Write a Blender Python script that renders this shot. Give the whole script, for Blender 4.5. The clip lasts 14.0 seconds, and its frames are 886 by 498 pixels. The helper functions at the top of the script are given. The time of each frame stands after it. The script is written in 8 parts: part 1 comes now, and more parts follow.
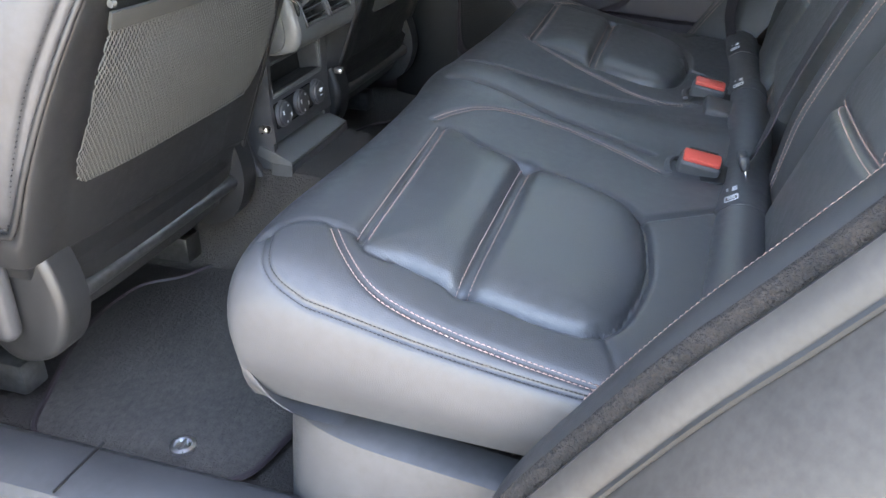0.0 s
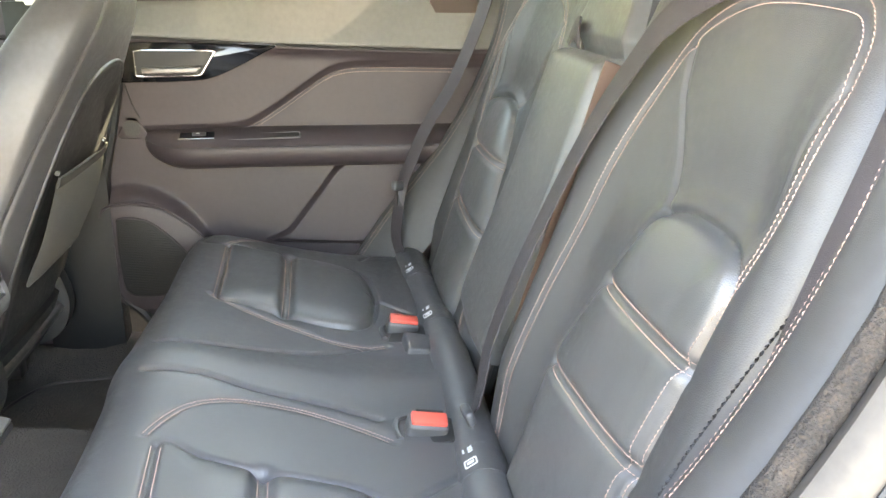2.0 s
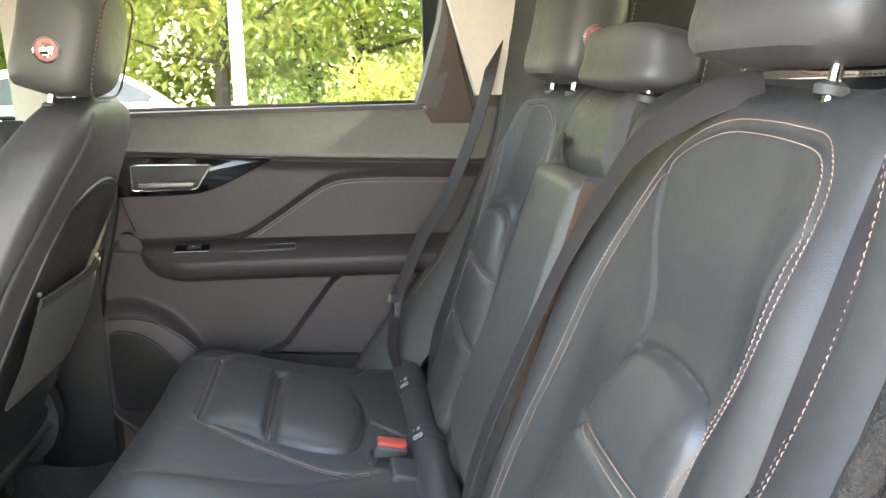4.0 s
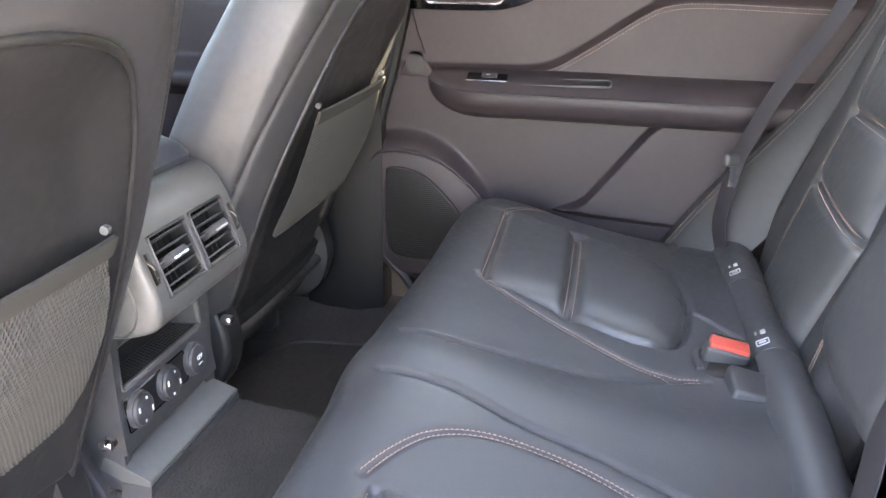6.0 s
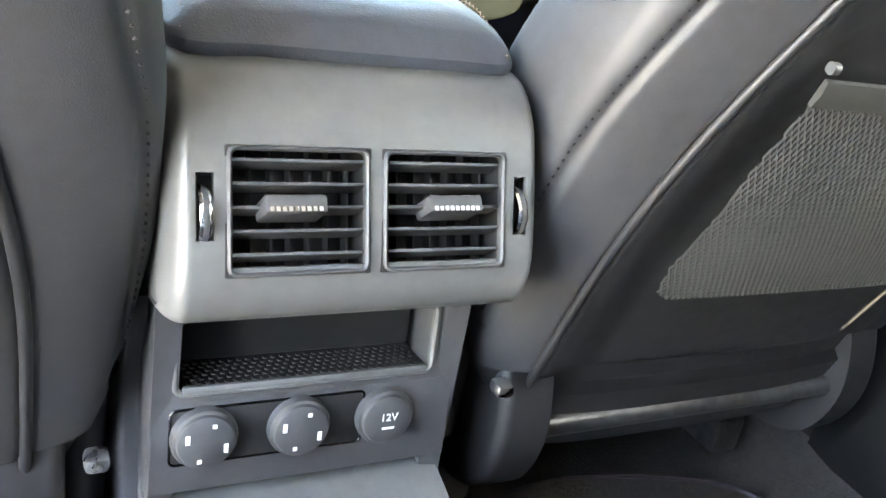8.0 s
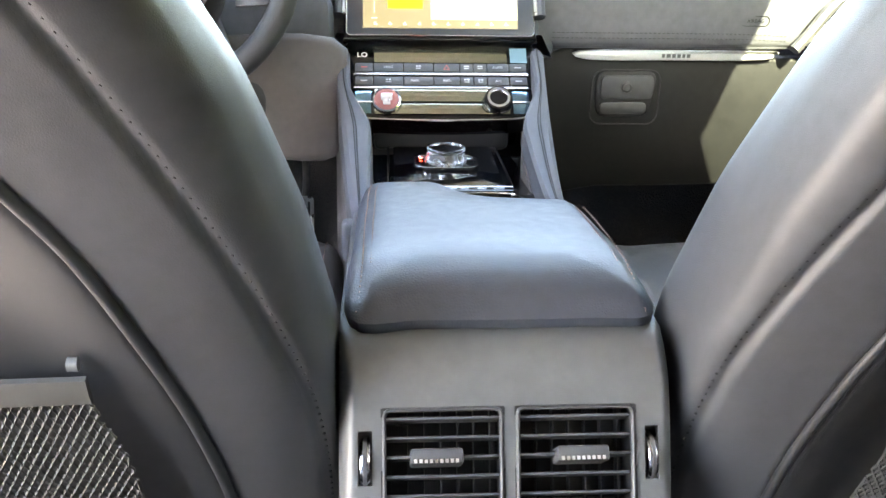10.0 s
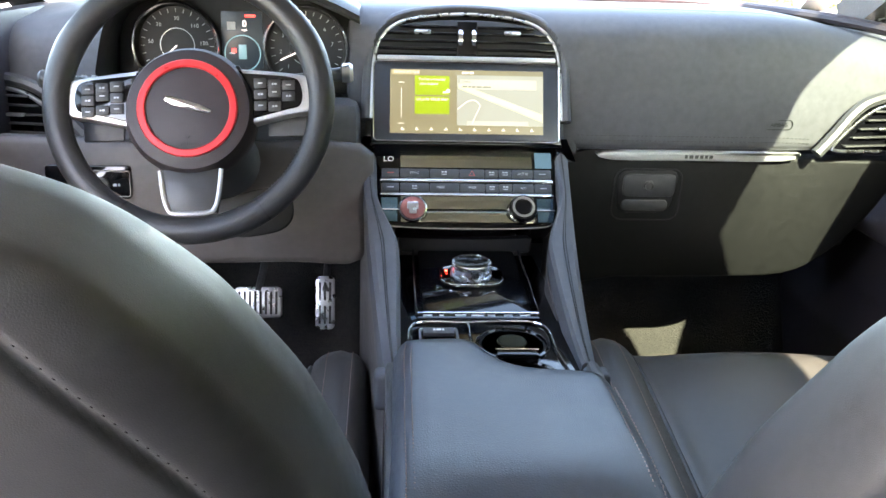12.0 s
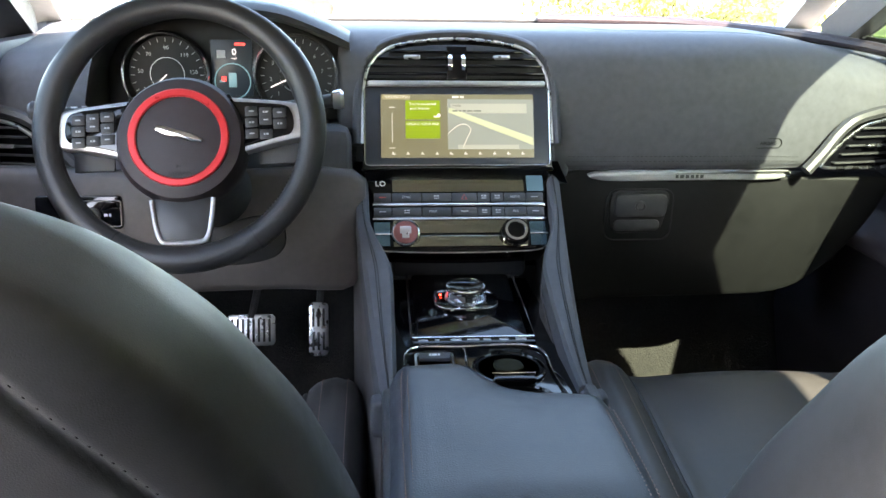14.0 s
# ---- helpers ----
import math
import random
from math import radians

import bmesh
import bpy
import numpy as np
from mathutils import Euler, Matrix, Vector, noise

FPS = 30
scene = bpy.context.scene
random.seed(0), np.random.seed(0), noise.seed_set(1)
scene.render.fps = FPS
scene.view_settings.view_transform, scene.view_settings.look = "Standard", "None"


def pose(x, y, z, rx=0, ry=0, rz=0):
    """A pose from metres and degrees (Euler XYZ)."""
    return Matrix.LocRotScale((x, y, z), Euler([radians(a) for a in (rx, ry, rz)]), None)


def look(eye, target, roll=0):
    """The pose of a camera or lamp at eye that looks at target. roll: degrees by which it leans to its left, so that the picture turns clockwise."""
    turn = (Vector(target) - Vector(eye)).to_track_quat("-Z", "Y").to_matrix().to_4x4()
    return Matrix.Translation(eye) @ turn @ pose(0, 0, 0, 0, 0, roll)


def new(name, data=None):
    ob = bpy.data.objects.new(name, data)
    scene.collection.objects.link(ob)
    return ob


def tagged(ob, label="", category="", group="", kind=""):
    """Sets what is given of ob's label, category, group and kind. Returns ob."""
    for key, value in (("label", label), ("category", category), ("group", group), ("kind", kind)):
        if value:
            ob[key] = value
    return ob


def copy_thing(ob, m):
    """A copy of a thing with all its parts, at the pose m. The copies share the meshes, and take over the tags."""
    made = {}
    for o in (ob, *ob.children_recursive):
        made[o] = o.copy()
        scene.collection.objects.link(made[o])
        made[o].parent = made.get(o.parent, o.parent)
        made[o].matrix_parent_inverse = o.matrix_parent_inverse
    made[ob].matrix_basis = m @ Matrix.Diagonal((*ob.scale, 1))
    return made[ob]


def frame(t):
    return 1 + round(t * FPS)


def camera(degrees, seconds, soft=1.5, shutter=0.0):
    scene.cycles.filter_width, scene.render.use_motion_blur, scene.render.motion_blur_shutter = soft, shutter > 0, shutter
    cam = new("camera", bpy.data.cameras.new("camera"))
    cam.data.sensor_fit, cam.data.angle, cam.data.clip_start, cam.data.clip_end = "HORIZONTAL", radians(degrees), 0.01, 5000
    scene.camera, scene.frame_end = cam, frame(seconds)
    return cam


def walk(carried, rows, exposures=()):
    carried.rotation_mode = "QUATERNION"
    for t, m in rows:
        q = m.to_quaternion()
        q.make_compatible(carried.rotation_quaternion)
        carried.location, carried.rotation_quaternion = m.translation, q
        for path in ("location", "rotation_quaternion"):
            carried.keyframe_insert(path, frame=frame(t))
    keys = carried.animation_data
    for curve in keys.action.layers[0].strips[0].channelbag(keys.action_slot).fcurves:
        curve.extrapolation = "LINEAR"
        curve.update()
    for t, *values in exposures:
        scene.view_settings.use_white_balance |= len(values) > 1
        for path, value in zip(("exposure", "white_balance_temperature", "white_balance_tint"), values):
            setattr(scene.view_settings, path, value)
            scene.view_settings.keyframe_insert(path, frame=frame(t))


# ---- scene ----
cam = camera(55.0, 14.0)

PATH = [
    (0, (-1.36, -0.667, 0.755), (0.327, -0.122, -0.171), -0.1),
    (0.5, (-1.304, -0.594, 0.759), (0.441, -0.45, -0.208), -0.5),
    (1, (-1.291, -0.554, 0.809), (0.488, -0.641, -0.102), -0.9),
    (1.5, (-1.281, -0.546, 0.86), (0.559, -0.757, 0.106), -0.1),
    (2, (-1.261, -0.556, 0.902), (0.633, -0.796, 0.306), -0.3),
    (2.5, (-1.243, -0.57, 0.93), (0.677, -0.838, 0.437), -0.7),
    (2.7, (-1.237, -0.57, 0.939), (0.694, -0.854, 0.501), -0.6),
    (4.8, (-1.21, -0.667, 0.93), (0.753, -0.659, 0.546), -1.3),
    (5, (-1.209, -0.656, 0.905), (0.737, -0.503, 0.469), -0.6),
    (5.5, (-1.109, -0.571, 0.842), (0.776, -0.21, 0.28), -0.1),
    (6, (-0.891, -0.507, 0.811), (0.95, -0.114, 0.136), 0.7),
    (6.5, (-0.708, -0.451, 0.789), (1.127, -0.065, 0.094), 2.8),
    (7, (-0.484, -0.422, 0.73), (1.313, 0.134, 0.051), 10.0),
    (7.5, (-0.27, -0.405, 0.674), (1.113, 0.803, -0.118), 13.7),
    (8, (-0.2, -0.451, 0.648), (0.715, 1.156, -0.115), 10.6),
    (8.5, (-0.147, -0.506, 0.651), (0.36, 1.293, -0.06), 7.7),
    (9, (-0.098, -0.548, 0.676), (0.169, 1.339, 0.066), 3.9),
    (9.2, (-0.081, -0.552, 0.693), (0.092, 1.351, 0.101), 1.2),
    (11.3, (-0.113, -0.49, 0.952), (-0.009, 1.399, 0.302), 1.2),
    (11.5, (-0.118, -0.488, 0.968), (-0.004, 1.398, 0.312), 1.5),
    (12, (-0.121, -0.486, 0.982), (0.008, 1.397, 0.323), 1.7),
    (12.5, (-0.119, -0.487, 0.993), (0.015, 1.398, 0.338), 1.9),
    (13, (-0.123, -0.489, 0.997), (0.013, 1.401, 0.357), 1.5),
    (13.5, (-0.123, -0.489, 1.002), (0.016, 1.403, 0.37), 1.2),
    (14, (-0.125, -0.482, 0.984), (0.026, 1.417, 0.374), 0.8),
]
EXPOSURES = [(0.0, 4.7, 7900, 16), (0.5, 5.07, 8600, 16), (1.0, 5.5, 9200, 15), (1.5, 5.67, 9900, 17), (2.0, 6.0, 10000, 16), (2.7, 5.68, 9800, 15), (4.8, 5.15, 8700, 16), (5.5, 5.5, 8900, 25),
             (6.0, 5.82, 8600, 25), (7.0, 6.25, 8200, 19), (7.5, 6.45, 8000, 12), (8.0, 6.66, 8500, 16), (8.5, 6.65, 8500, 18), (9.2, 6.56, 8600, 21), (11.3, 5.55, 8000, 20), (12.5, 5.15, 7700, 20), (14.0, 4.68, 7500, 18)]
walk(cam, [(t, look(e, g, r)) for t, e, g, r in PATH], EXPOSURES)

# ---- world ----
world = bpy.data.worlds.new("sky")
scene.world = world
world.use_nodes = True
wn = world.node_tree
sky = wn.nodes.new("ShaderNodeTexSky")
sky.sky_type, sky.sun_disc = "NISHITA", False
SUN_DIR = Vector((0.28, -1.0, 0.80)).normalized()
sky.sun_elevation = math.asin(SUN_DIR.z)
sky.sun_rotation = math.atan2(SUN_DIR.x, SUN_DIR.y)
wn.links.new(sky.outputs[0], wn.nodes["Background"].inputs[0])
wn.nodes["Background"].inputs[1].default_value = 0.15
sun = new("sun", bpy.data.lights.new("sun", "SUN"))
sun.data.energy, sun.data.angle, sun.data.color = 2.9, radians(0.5), (1.0, 0.97, 0.91)
sun.matrix_world = look(SUN_DIR * 20, (0, 0, 0))

# ---- materials ----
def material(name, color, rough=0.5, metal=0.0, grain=0.0, grain_size=800.0, cells=False, var=0.15, var_size=6.0, rough_var=0.08,
             coat=0.0, second=None, bump_far=0.0, far_size=30.0):
    """Procedural surface: fine relief, and variation of tint and gloss at two scales."""
    m = bpy.data.materials.new(name)
    m.use_nodes = True
    nt = m.node_tree
    b = nt.nodes["Principled BSDF"]
    co = nt.nodes.new("ShaderNodeTexCoord")
    n1 = nt.nodes.new("ShaderNodeTexNoise")
    n1.inputs["Scale"].default_value, n1.inputs["Detail"].default_value = var_size, 5.0
    nt.links.new(co.outputs["Object"], n1.inputs["Vector"])
    n2 = nt.nodes.new("ShaderNodeTexNoise")
    n2.inputs["Scale"].default_value, n2.inputs["Detail"].default_value = var_size * 14, 3.0
    nt.links.new(co.outputs["Object"], n2.inputs["Vector"])
    mix = nt.nodes.new("ShaderNodeMath")
    mix.operation = "ADD"
    nt.links.new(n1.outputs["Fac"], mix.inputs[0])
    nt.links.new(n2.outputs["Fac"], mix.inputs[1])
    ramp = nt.nodes.new("ShaderNodeMapRange")
    ramp.inputs["From Min"].default_value, ramp.inputs["From Max"].default_value = 0.7, 1.3
    nt.links.new(mix.outputs[0], ramp.inputs["Value"])
    cm = nt.nodes.new("ShaderNodeMix")
    cm.data_type = "RGBA"
    lo = [max(0.0, c * (1 - var)) for c in color]
    hi = list(second) if second else [min(1.0, c * (1 + var)) for c in color]
    cm.inputs[6].default_value, cm.inputs[7].default_value = (*lo, 1), (*hi, 1)
    nt.links.new(ramp.outputs[0], cm.inputs[0])
    nt.links.new(cm.outputs[2], b.inputs["Base Color"])
    rr = nt.nodes.new("ShaderNodeMapRange")
    rr.inputs["To Min"].default_value, rr.inputs["To Max"].default_value = max(0.02, rough - rough_var), min(1.0, rough + rough_var)
    nt.links.new(ramp.outputs[0], rr.inputs["Value"])
    nt.links.new(rr.outputs[0], b.inputs["Roughness"])
    b.inputs["Metallic"].default_value = metal
    b.inputs["Coat Weight"].default_value = coat
    b.inputs["Coat Roughness"].default_value = 0.05
    if grain > 0:
        if cells:
            g = nt.nodes.new("ShaderNodeTexVoronoi")
            g.feature = "DISTANCE_TO_EDGE"
            g.inputs["Scale"].default_value = grain_size
            out = g.outputs["Distance"]
        else:
            g = nt.nodes.new("ShaderNodeTexNoise")
            g.inputs["Scale"].default_value, g.inputs["Detail"].default_value = grain_size, 4.0
            out = g.outputs["Fac"]
        nt.links.new(co.outputs["Object"], g.inputs["Vector"])
        bp = nt.nodes.new("ShaderNodeBump")
        bp.inputs["Strength"].default_value, bp.inputs["Distance"].default_value = grain, 0.001
        nt.links.new(out, bp.inputs["Height"])
        nt.links.new(bp.outputs[0], b.inputs["Normal"])
        if bump_far > 0:
            f = nt.nodes.new("ShaderNodeTexNoise")
            f.inputs["Scale"].default_value, f.inputs["Detail"].default_value = far_size, 3.0
            nt.links.new(co.outputs["Object"], f.inputs["Vector"])
            b2 = nt.nodes.new("ShaderNodeBump")
            b2.inputs["Strength"].default_value, b2.inputs["Distance"].default_value = bump_far, 0.01
            nt.links.new(f.outputs["Fac"], b2.inputs["Height"])
            nt.links.new(b2.outputs[0], bp.inputs["Normal"])
    return m


def glow(name, color, strength):
    m = bpy.data.materials.new(name)
    m.use_nodes = True
    b = m.node_tree.nodes["Principled BSDF"]
    b.inputs["Base Color"].default_value = (*[c * 0.3 for c in color], 1)
    b.inputs["Emission Color"].default_value = (*color, 1)
    b.inputs["Emission Strength"].default_value = strength
    b.inputs["Roughness"].default_value = 0.35
    return m


def clear_glass(name, tint=(1, 1, 1)):
    m = bpy.data.materials.new(name)
    m.use_nodes = True
    nt = m.node_tree
    nt.nodes.remove(nt.nodes["Principled BSDF"])
    tr, gl, mx = (nt.nodes.new(k) for k in ("ShaderNodeBsdfTransparent", "ShaderNodeBsdfGlossy", "ShaderNodeMixShader"))
    tr.inputs[0].default_value = (*tint, 1)
    gl.inputs["Roughness"].default_value = 0.02
    mx.inputs[0].default_value = 0.04
    nt.links.new(tr.outputs[0], mx.inputs[1])
    nt.links.new(gl.outputs[0], mx.inputs[2])
    nt.links.new(mx.outputs[0], nt.nodes["Material Output"].inputs[0])
    return m


LEATHER = material("black_leather", (0.052, 0.052, 0.054), 0.43, grain=0.24, grain_size=420, cells=True, var=0.12, bump_far=0.06, far_size=14)
LEATHER_PAD = material("black_leather_side_pad", (0.044, 0.044, 0.046), 0.48, grain=0.16, grain_size=650, cells=True, var=0.2, bump_far=0.06, far_size=14)
DASH_LEATHER = material("grey_black_dash_leather", (0.082, 0.083, 0.092), 0.58, grain=0.2, grain_size=600, cells=True, var=0.15, bump_far=0.06, far_size=14)
# Black leather; the blue cast is reflected windscreen sky, put into the base colour.
ARM_LEATHER = material("sky_tinted_armrest_leather", (0.042, 0.048, 0.060), 0.42, grain=0.32, grain_size=380, cells=True, var=0.15, bump_far=0.06, far_size=14)
SEAT_LEATHER = material("brown_black_seat_leather", (0.062, 0.056, 0.053), 0.42, grain=0.24, grain_size=420, cells=True, var=0.15, bump_far=0.06, far_size=14)
DASH_LEATHER.node_tree.nodes["Principled BSDF"].inputs["Specular IOR Level"].default_value = 0.28
LEATHER.node_tree.nodes["Principled BSDF"].inputs["Specular IOR Level"].default_value = 0.42
KNEE = material("brown_black_knee_trim", (0.080, 0.069, 0.066), 0.5, grain=0.3, grain_size=900, var=0.15)
GLOVE = material("matt_black_glovebox", (0.010, 0.010, 0.010), 0.5, grain=0.3, grain_size=1500, var=0.2)
GLOVE.node_tree.nodes["Principled BSDF"].inputs["Specular IOR Level"].default_value = 0.2
LEATHER_PERF = material("black_leather_insert", (0.056, 0.057, 0.058), 0.41, grain=0.30, grain_size=420, cells=True, var=0.15, bump_far=0.06, far_size=14)
BACK_LEATHER = material("black_backrest_leather", (0.042, 0.042, 0.043), 0.46, grain=0.24, grain_size=420, cells=True, var=0.12, bump_far=0.06, far_size=14)
SIDE_PAD = material("matt_black_side_pad", (0.034, 0.034, 0.035), 0.54, grain=0.2, grain_size=650, cells=True, var=0.15, bump_far=0.06, far_size=14)
for m in (BACK_LEATHER, SIDE_PAD):
    m.node_tree.nodes["Principled BSDF"].inputs["Specular IOR Level"].default_value = 0.36
SOFT = material("soft_black_trim", (0.031, 0.024, 0.027), 0.5, grain=0.3, grain_size=600, cells=True, var=0.15)
# Lighter than the lining: the window's sheen on the pad, put into its colour.
DOOR_TOP = material("sheen_lightened_door_top", (0.085, 0.085, 0.080), 0.52, grain=0.15, grain_size=600, cells=True, var=0.12)
PLASTIC = material("black_grained_plastic", (0.045, 0.045, 0.047), 0.48, grain=0.3, grain_size=1500, var=0.2)
GREY_PLASTIC = material("satin_grey_plastic", (0.085, 0.086, 0.084), 0.42, grain=0.15, grain_size=1600, var=0.12)
DARK = material("dark_void_plastic", (0.008, 0.008, 0.008), 0.6, var=0.2)
BACKP = material("black_seat_back_plastic", (0.018, 0.018, 0.0185), 0.45, grain=0.2, grain_size=1500, var=0.2)
BLADE = material("satin_blade_metal", (0.55, 0.55, 0.55), 0.48, metal=0.55, var=0.06)
TRIM = material("dark_satin_metal", (0.48, 0.48, 0.49), 0.42, metal=0.85, var=0.08)
SOFT.node_tree.nodes["Principled BSDF"].inputs["Specular IOR Level"].default_value = 0.3
PILLAR = material("dark_brown_pillar_trim", (0.040, 0.028, 0.024), 0.6, grain=0.3, grain_size=900, var=0.15)
LEATHER_DARK = material("smooth_black_leather", (0.020, 0.020, 0.021), 0.42, grain=0.25, grain_size=600, cells=True, var=0.2)
BROWN = material("dark_brown_leather", (0.060, 0.033, 0.024), 0.5, grain=0.3, grain_size=500, cells=True, var=0.15)
PIANO = material("piano_black", (0.004, 0.004, 0.005), 0.07, var=0.3, rough_var=0.03, coat=0.2)
CHROME = material("chrome", (0.75, 0.75, 0.76), 0.12, metal=1.0, var=0.05, rough_var=0.04)
SATIN = material("satin_aluminium", (0.62, 0.62, 0.63), 0.3, metal=1.0, var=0.06, grain=0.05, grain_size=900)
STEEL = material("seat_frame_steel", (0.10, 0.10, 0.10), 0.4, metal=0.8, var=0.3)
CARPET = material("charcoal_carpet", (0.034, 0.030, 0.027), 0.95, grain=1.0, grain_size=900, var=0.35, var_size=9, bump_far=0.5, far_size=260)
MAT = material("charcoal_floor_mat", (0.043, 0.039, 0.035), 0.93, grain=1.0, grain_size=700, var=0.45, var_size=7, bump_far=0.4, far_size=200)
FUZZ = material("fuzzy_seal", (0.006, 0.005, 0.005), 0.95, grain=1.0, grain_size=420, var=0.8, var_size=34, second=(0.030, 0.024, 0.020), bump_far=1.0, far_size=150)
RUBBER = material("black_rubber", (0.012, 0.012, 0.012), 0.55, var=0.3)
THREAD = material("tan_thread", (0.28, 0.185, 0.155), 0.7, var=0.25, var_size=60)
DARK_THREAD = material("black_thread", (0.012, 0.012, 0.013), 0.6, var=0.2)
NET = material("grey_elastic_net", (0.030, 0.030, 0.027), 0.75, var=0.3, var_size=90)
WEB = material("seat_belt_webbing", (0.022, 0.018, 0.021), 0.65, grain=0.6, grain_size=1200, var=0.15, var_size=30)
ROSE = material("dull_rose_enamel", (0.30, 0.10, 0.09), 0.35, var=0.1)
RED = material("red_plastic", (0.46, 0.065, 0.048), 0.4, var=0.08)
RED_RING = material("anodised_red", (0.62, 0.03, 0.035), 0.32, metal=0.25, var=0.06)
HEADLINER = material("pale_headliner", (0.50, 0.48, 0.44), 0.9, grain=0.4, grain_size=900, var=0.06)
PAINT = material("grey_car_paint", (0.045, 0.041, 0.037), 0.48, var=0.2, var_size=9)
PIANO.node_tree.nodes["Principled BSDF"].inputs["Specular IOR Level"].default_value = 0.25
PAINT.node_tree.nodes["Principled BSDF"].inputs["Specular IOR Level"].default_value = 0.24
WHITE = material("white_print", (0.75, 0.75, 0.75), 0.5, var=0.05)
PALE = material("pale_lettering", (0.42, 0.42, 0.43), 0.5, var=0.05)
GLASS = clear_glass("window_glass", (0.86, 0.9, 0.87))
SIDE = clear_glass("side_window_glass", (0.70, 0.74, 0.70))
TINT = clear_glass("tinted_glass", (0.40, 0.43, 0.40))
CONCRETE = material("pale_concrete", (0.34, 0.32, 0.29), 0.9, grain=0.6, grain_size=60, var=0.15, var_size=0.7)
GRASS = material("dry_grass", (0.10, 0.13, 0.03), 0.9, grain=1.0, grain_size=30, var=0.4, var_size=2.0)
BARK = material("bark", (0.07, 0.05, 0.035), 0.9, grain=1.0, grain_size=40, var=0.4, var_size=5)


def leafy(name, dark, light):
    """Thin leaves that let some light through, with tints that differ from leaf to leaf."""
    m = bpy.data.materials.new(name)
    m.use_nodes = True
    nt = m.node_tree
    nt.nodes.remove(nt.nodes["Principled BSDF"])
    geo, cm, df, tl, mx = (nt.nodes.new(k) for k in ("ShaderNodeNewGeometry", "ShaderNodeMix", "ShaderNodeBsdfDiffuse", "ShaderNodeBsdfTranslucent", "ShaderNodeMixShader"))
    cm.data_type = "RGBA"
    cm.inputs[6].default_value, cm.inputs[7].default_value = (*dark, 1), (*light, 1)
    nt.links.new(geo.outputs["Random Per Island"], cm.inputs[0])
    nt.links.new(cm.outputs[2], df.inputs[0])
    nt.links.new(cm.outputs[2], tl.inputs[0])
    mx.inputs[0].default_value = 0.5
    nt.links.new(df.outputs[0], mx.inputs[1])
    nt.links.new(tl.outputs[0], mx.inputs[2])
    nt.links.new(mx.outputs[0], nt.nodes["Material Output"].inputs[0])
    return m


LEAF = leafy("green_leaves", (0.20, 0.26, 0.06), (0.40, 0.45, 0.14))
LEAF_Y = leafy("yellow_green_leaves", (0.30, 0.32, 0.08), (0.55, 0.52, 0.18))
WHITE_PAINT = material("white_car_paint", (0.78, 0.78, 0.78), 0.25, var=0.03, coat=0.6)
RED_PAINT = material("red_car_paint", (0.35, 0.02, 0.02), 0.25, var=0.05, coat=0.7)
DARK_GLASS = material("dark_window_glass", (0.02, 0.025, 0.03), 0.06, var=0.1, rough_var=0.02)
GALV = material("galvanised_pole", (0.55, 0.56, 0.57), 0.45, metal=0.3, var=0.1)
WALL = material("pale_render", (0.62, 0.58, 0.52), 0.85, grain=0.3, grain_size=40, var=0.08, var_size=1)


# ---- shaping ----
def part(name, data, mat, parent=None, label="", flat=False):
    """Links a mesh, from a bmesh or from vertices and faces, as one object under a thing or a part."""
    me = bpy.data.meshes.new(name)
    if isinstance(data, bmesh.types.BMesh):
        data.to_mesh(me)
        data.free()
    else:
        me.from_pydata([tuple(map(float, v)) for v in data[0]], [], [tuple(map(int, f)) for f in data[1]])
    me.materials.append(mat)
    if not flat:
        me.polygons.foreach_set("use_smooth", [True] * len(me.polygons))
        if not isinstance(data, bmesh.types.BMesh) and len(data) == 3:
            me.normals_split_custom_set_from_vertices([tuple(map(float, n)) for n in data[2]])
        else:
            me.set_sharp_from_angle(angle=radians(38))
    ob = new(name, me)
    ob.parent = parent
    if label:
        tagged(ob, label)
    return ob


def thing(name, label, category, group="", kind=""):
    return tagged(new(name), label, category, group, kind)


def join(*meshes):
    vs, fs = [], []
    for v, f in meshes:
        k = len(vs)
        vs += [tuple(p) for p in v]
        fs += [tuple(i + k for i in q) for q in f]
    return vs, fs


def moved(mesh, m):
    return [tuple(m @ Vector(tuple(map(float, v)))) for v in mesh[0]], mesh[1]


def catmull(pts, n=8, closed=False):
    p = [np.array(q, float) for q in pts]
    k = len(p)
    out = []
    for i in range(k if closed else k - 1):
        a, b, c, d = (p[(i + j) % k] if closed else p[min(max(i + j, 0), k - 1)] for j in (-1, 0, 1, 2))
        for s in range(n):
            t = s / n
            out.append(0.5 * (2 * b + (c - a) * t + (2 * a - 5 * b + 4 * c - d) * t * t + (3 * b - a - 3 * c + d) * t ** 3))
    if not closed:
        out.append(p[-1])
    return np.array(out)


def even(pts, step):
    """The polyline, cut into equal steps."""
    pts = np.asarray(pts, float)
    s = np.r_[0, np.cumsum(np.linalg.norm(np.diff(pts, axis=0), axis=1))]
    t = np.linspace(0, s[-1], max(2, int(round(s[-1] / step)) + 1))
    return np.stack([np.interp(t, s, pts[:, k]) for k in range(pts.shape[1])], 1)


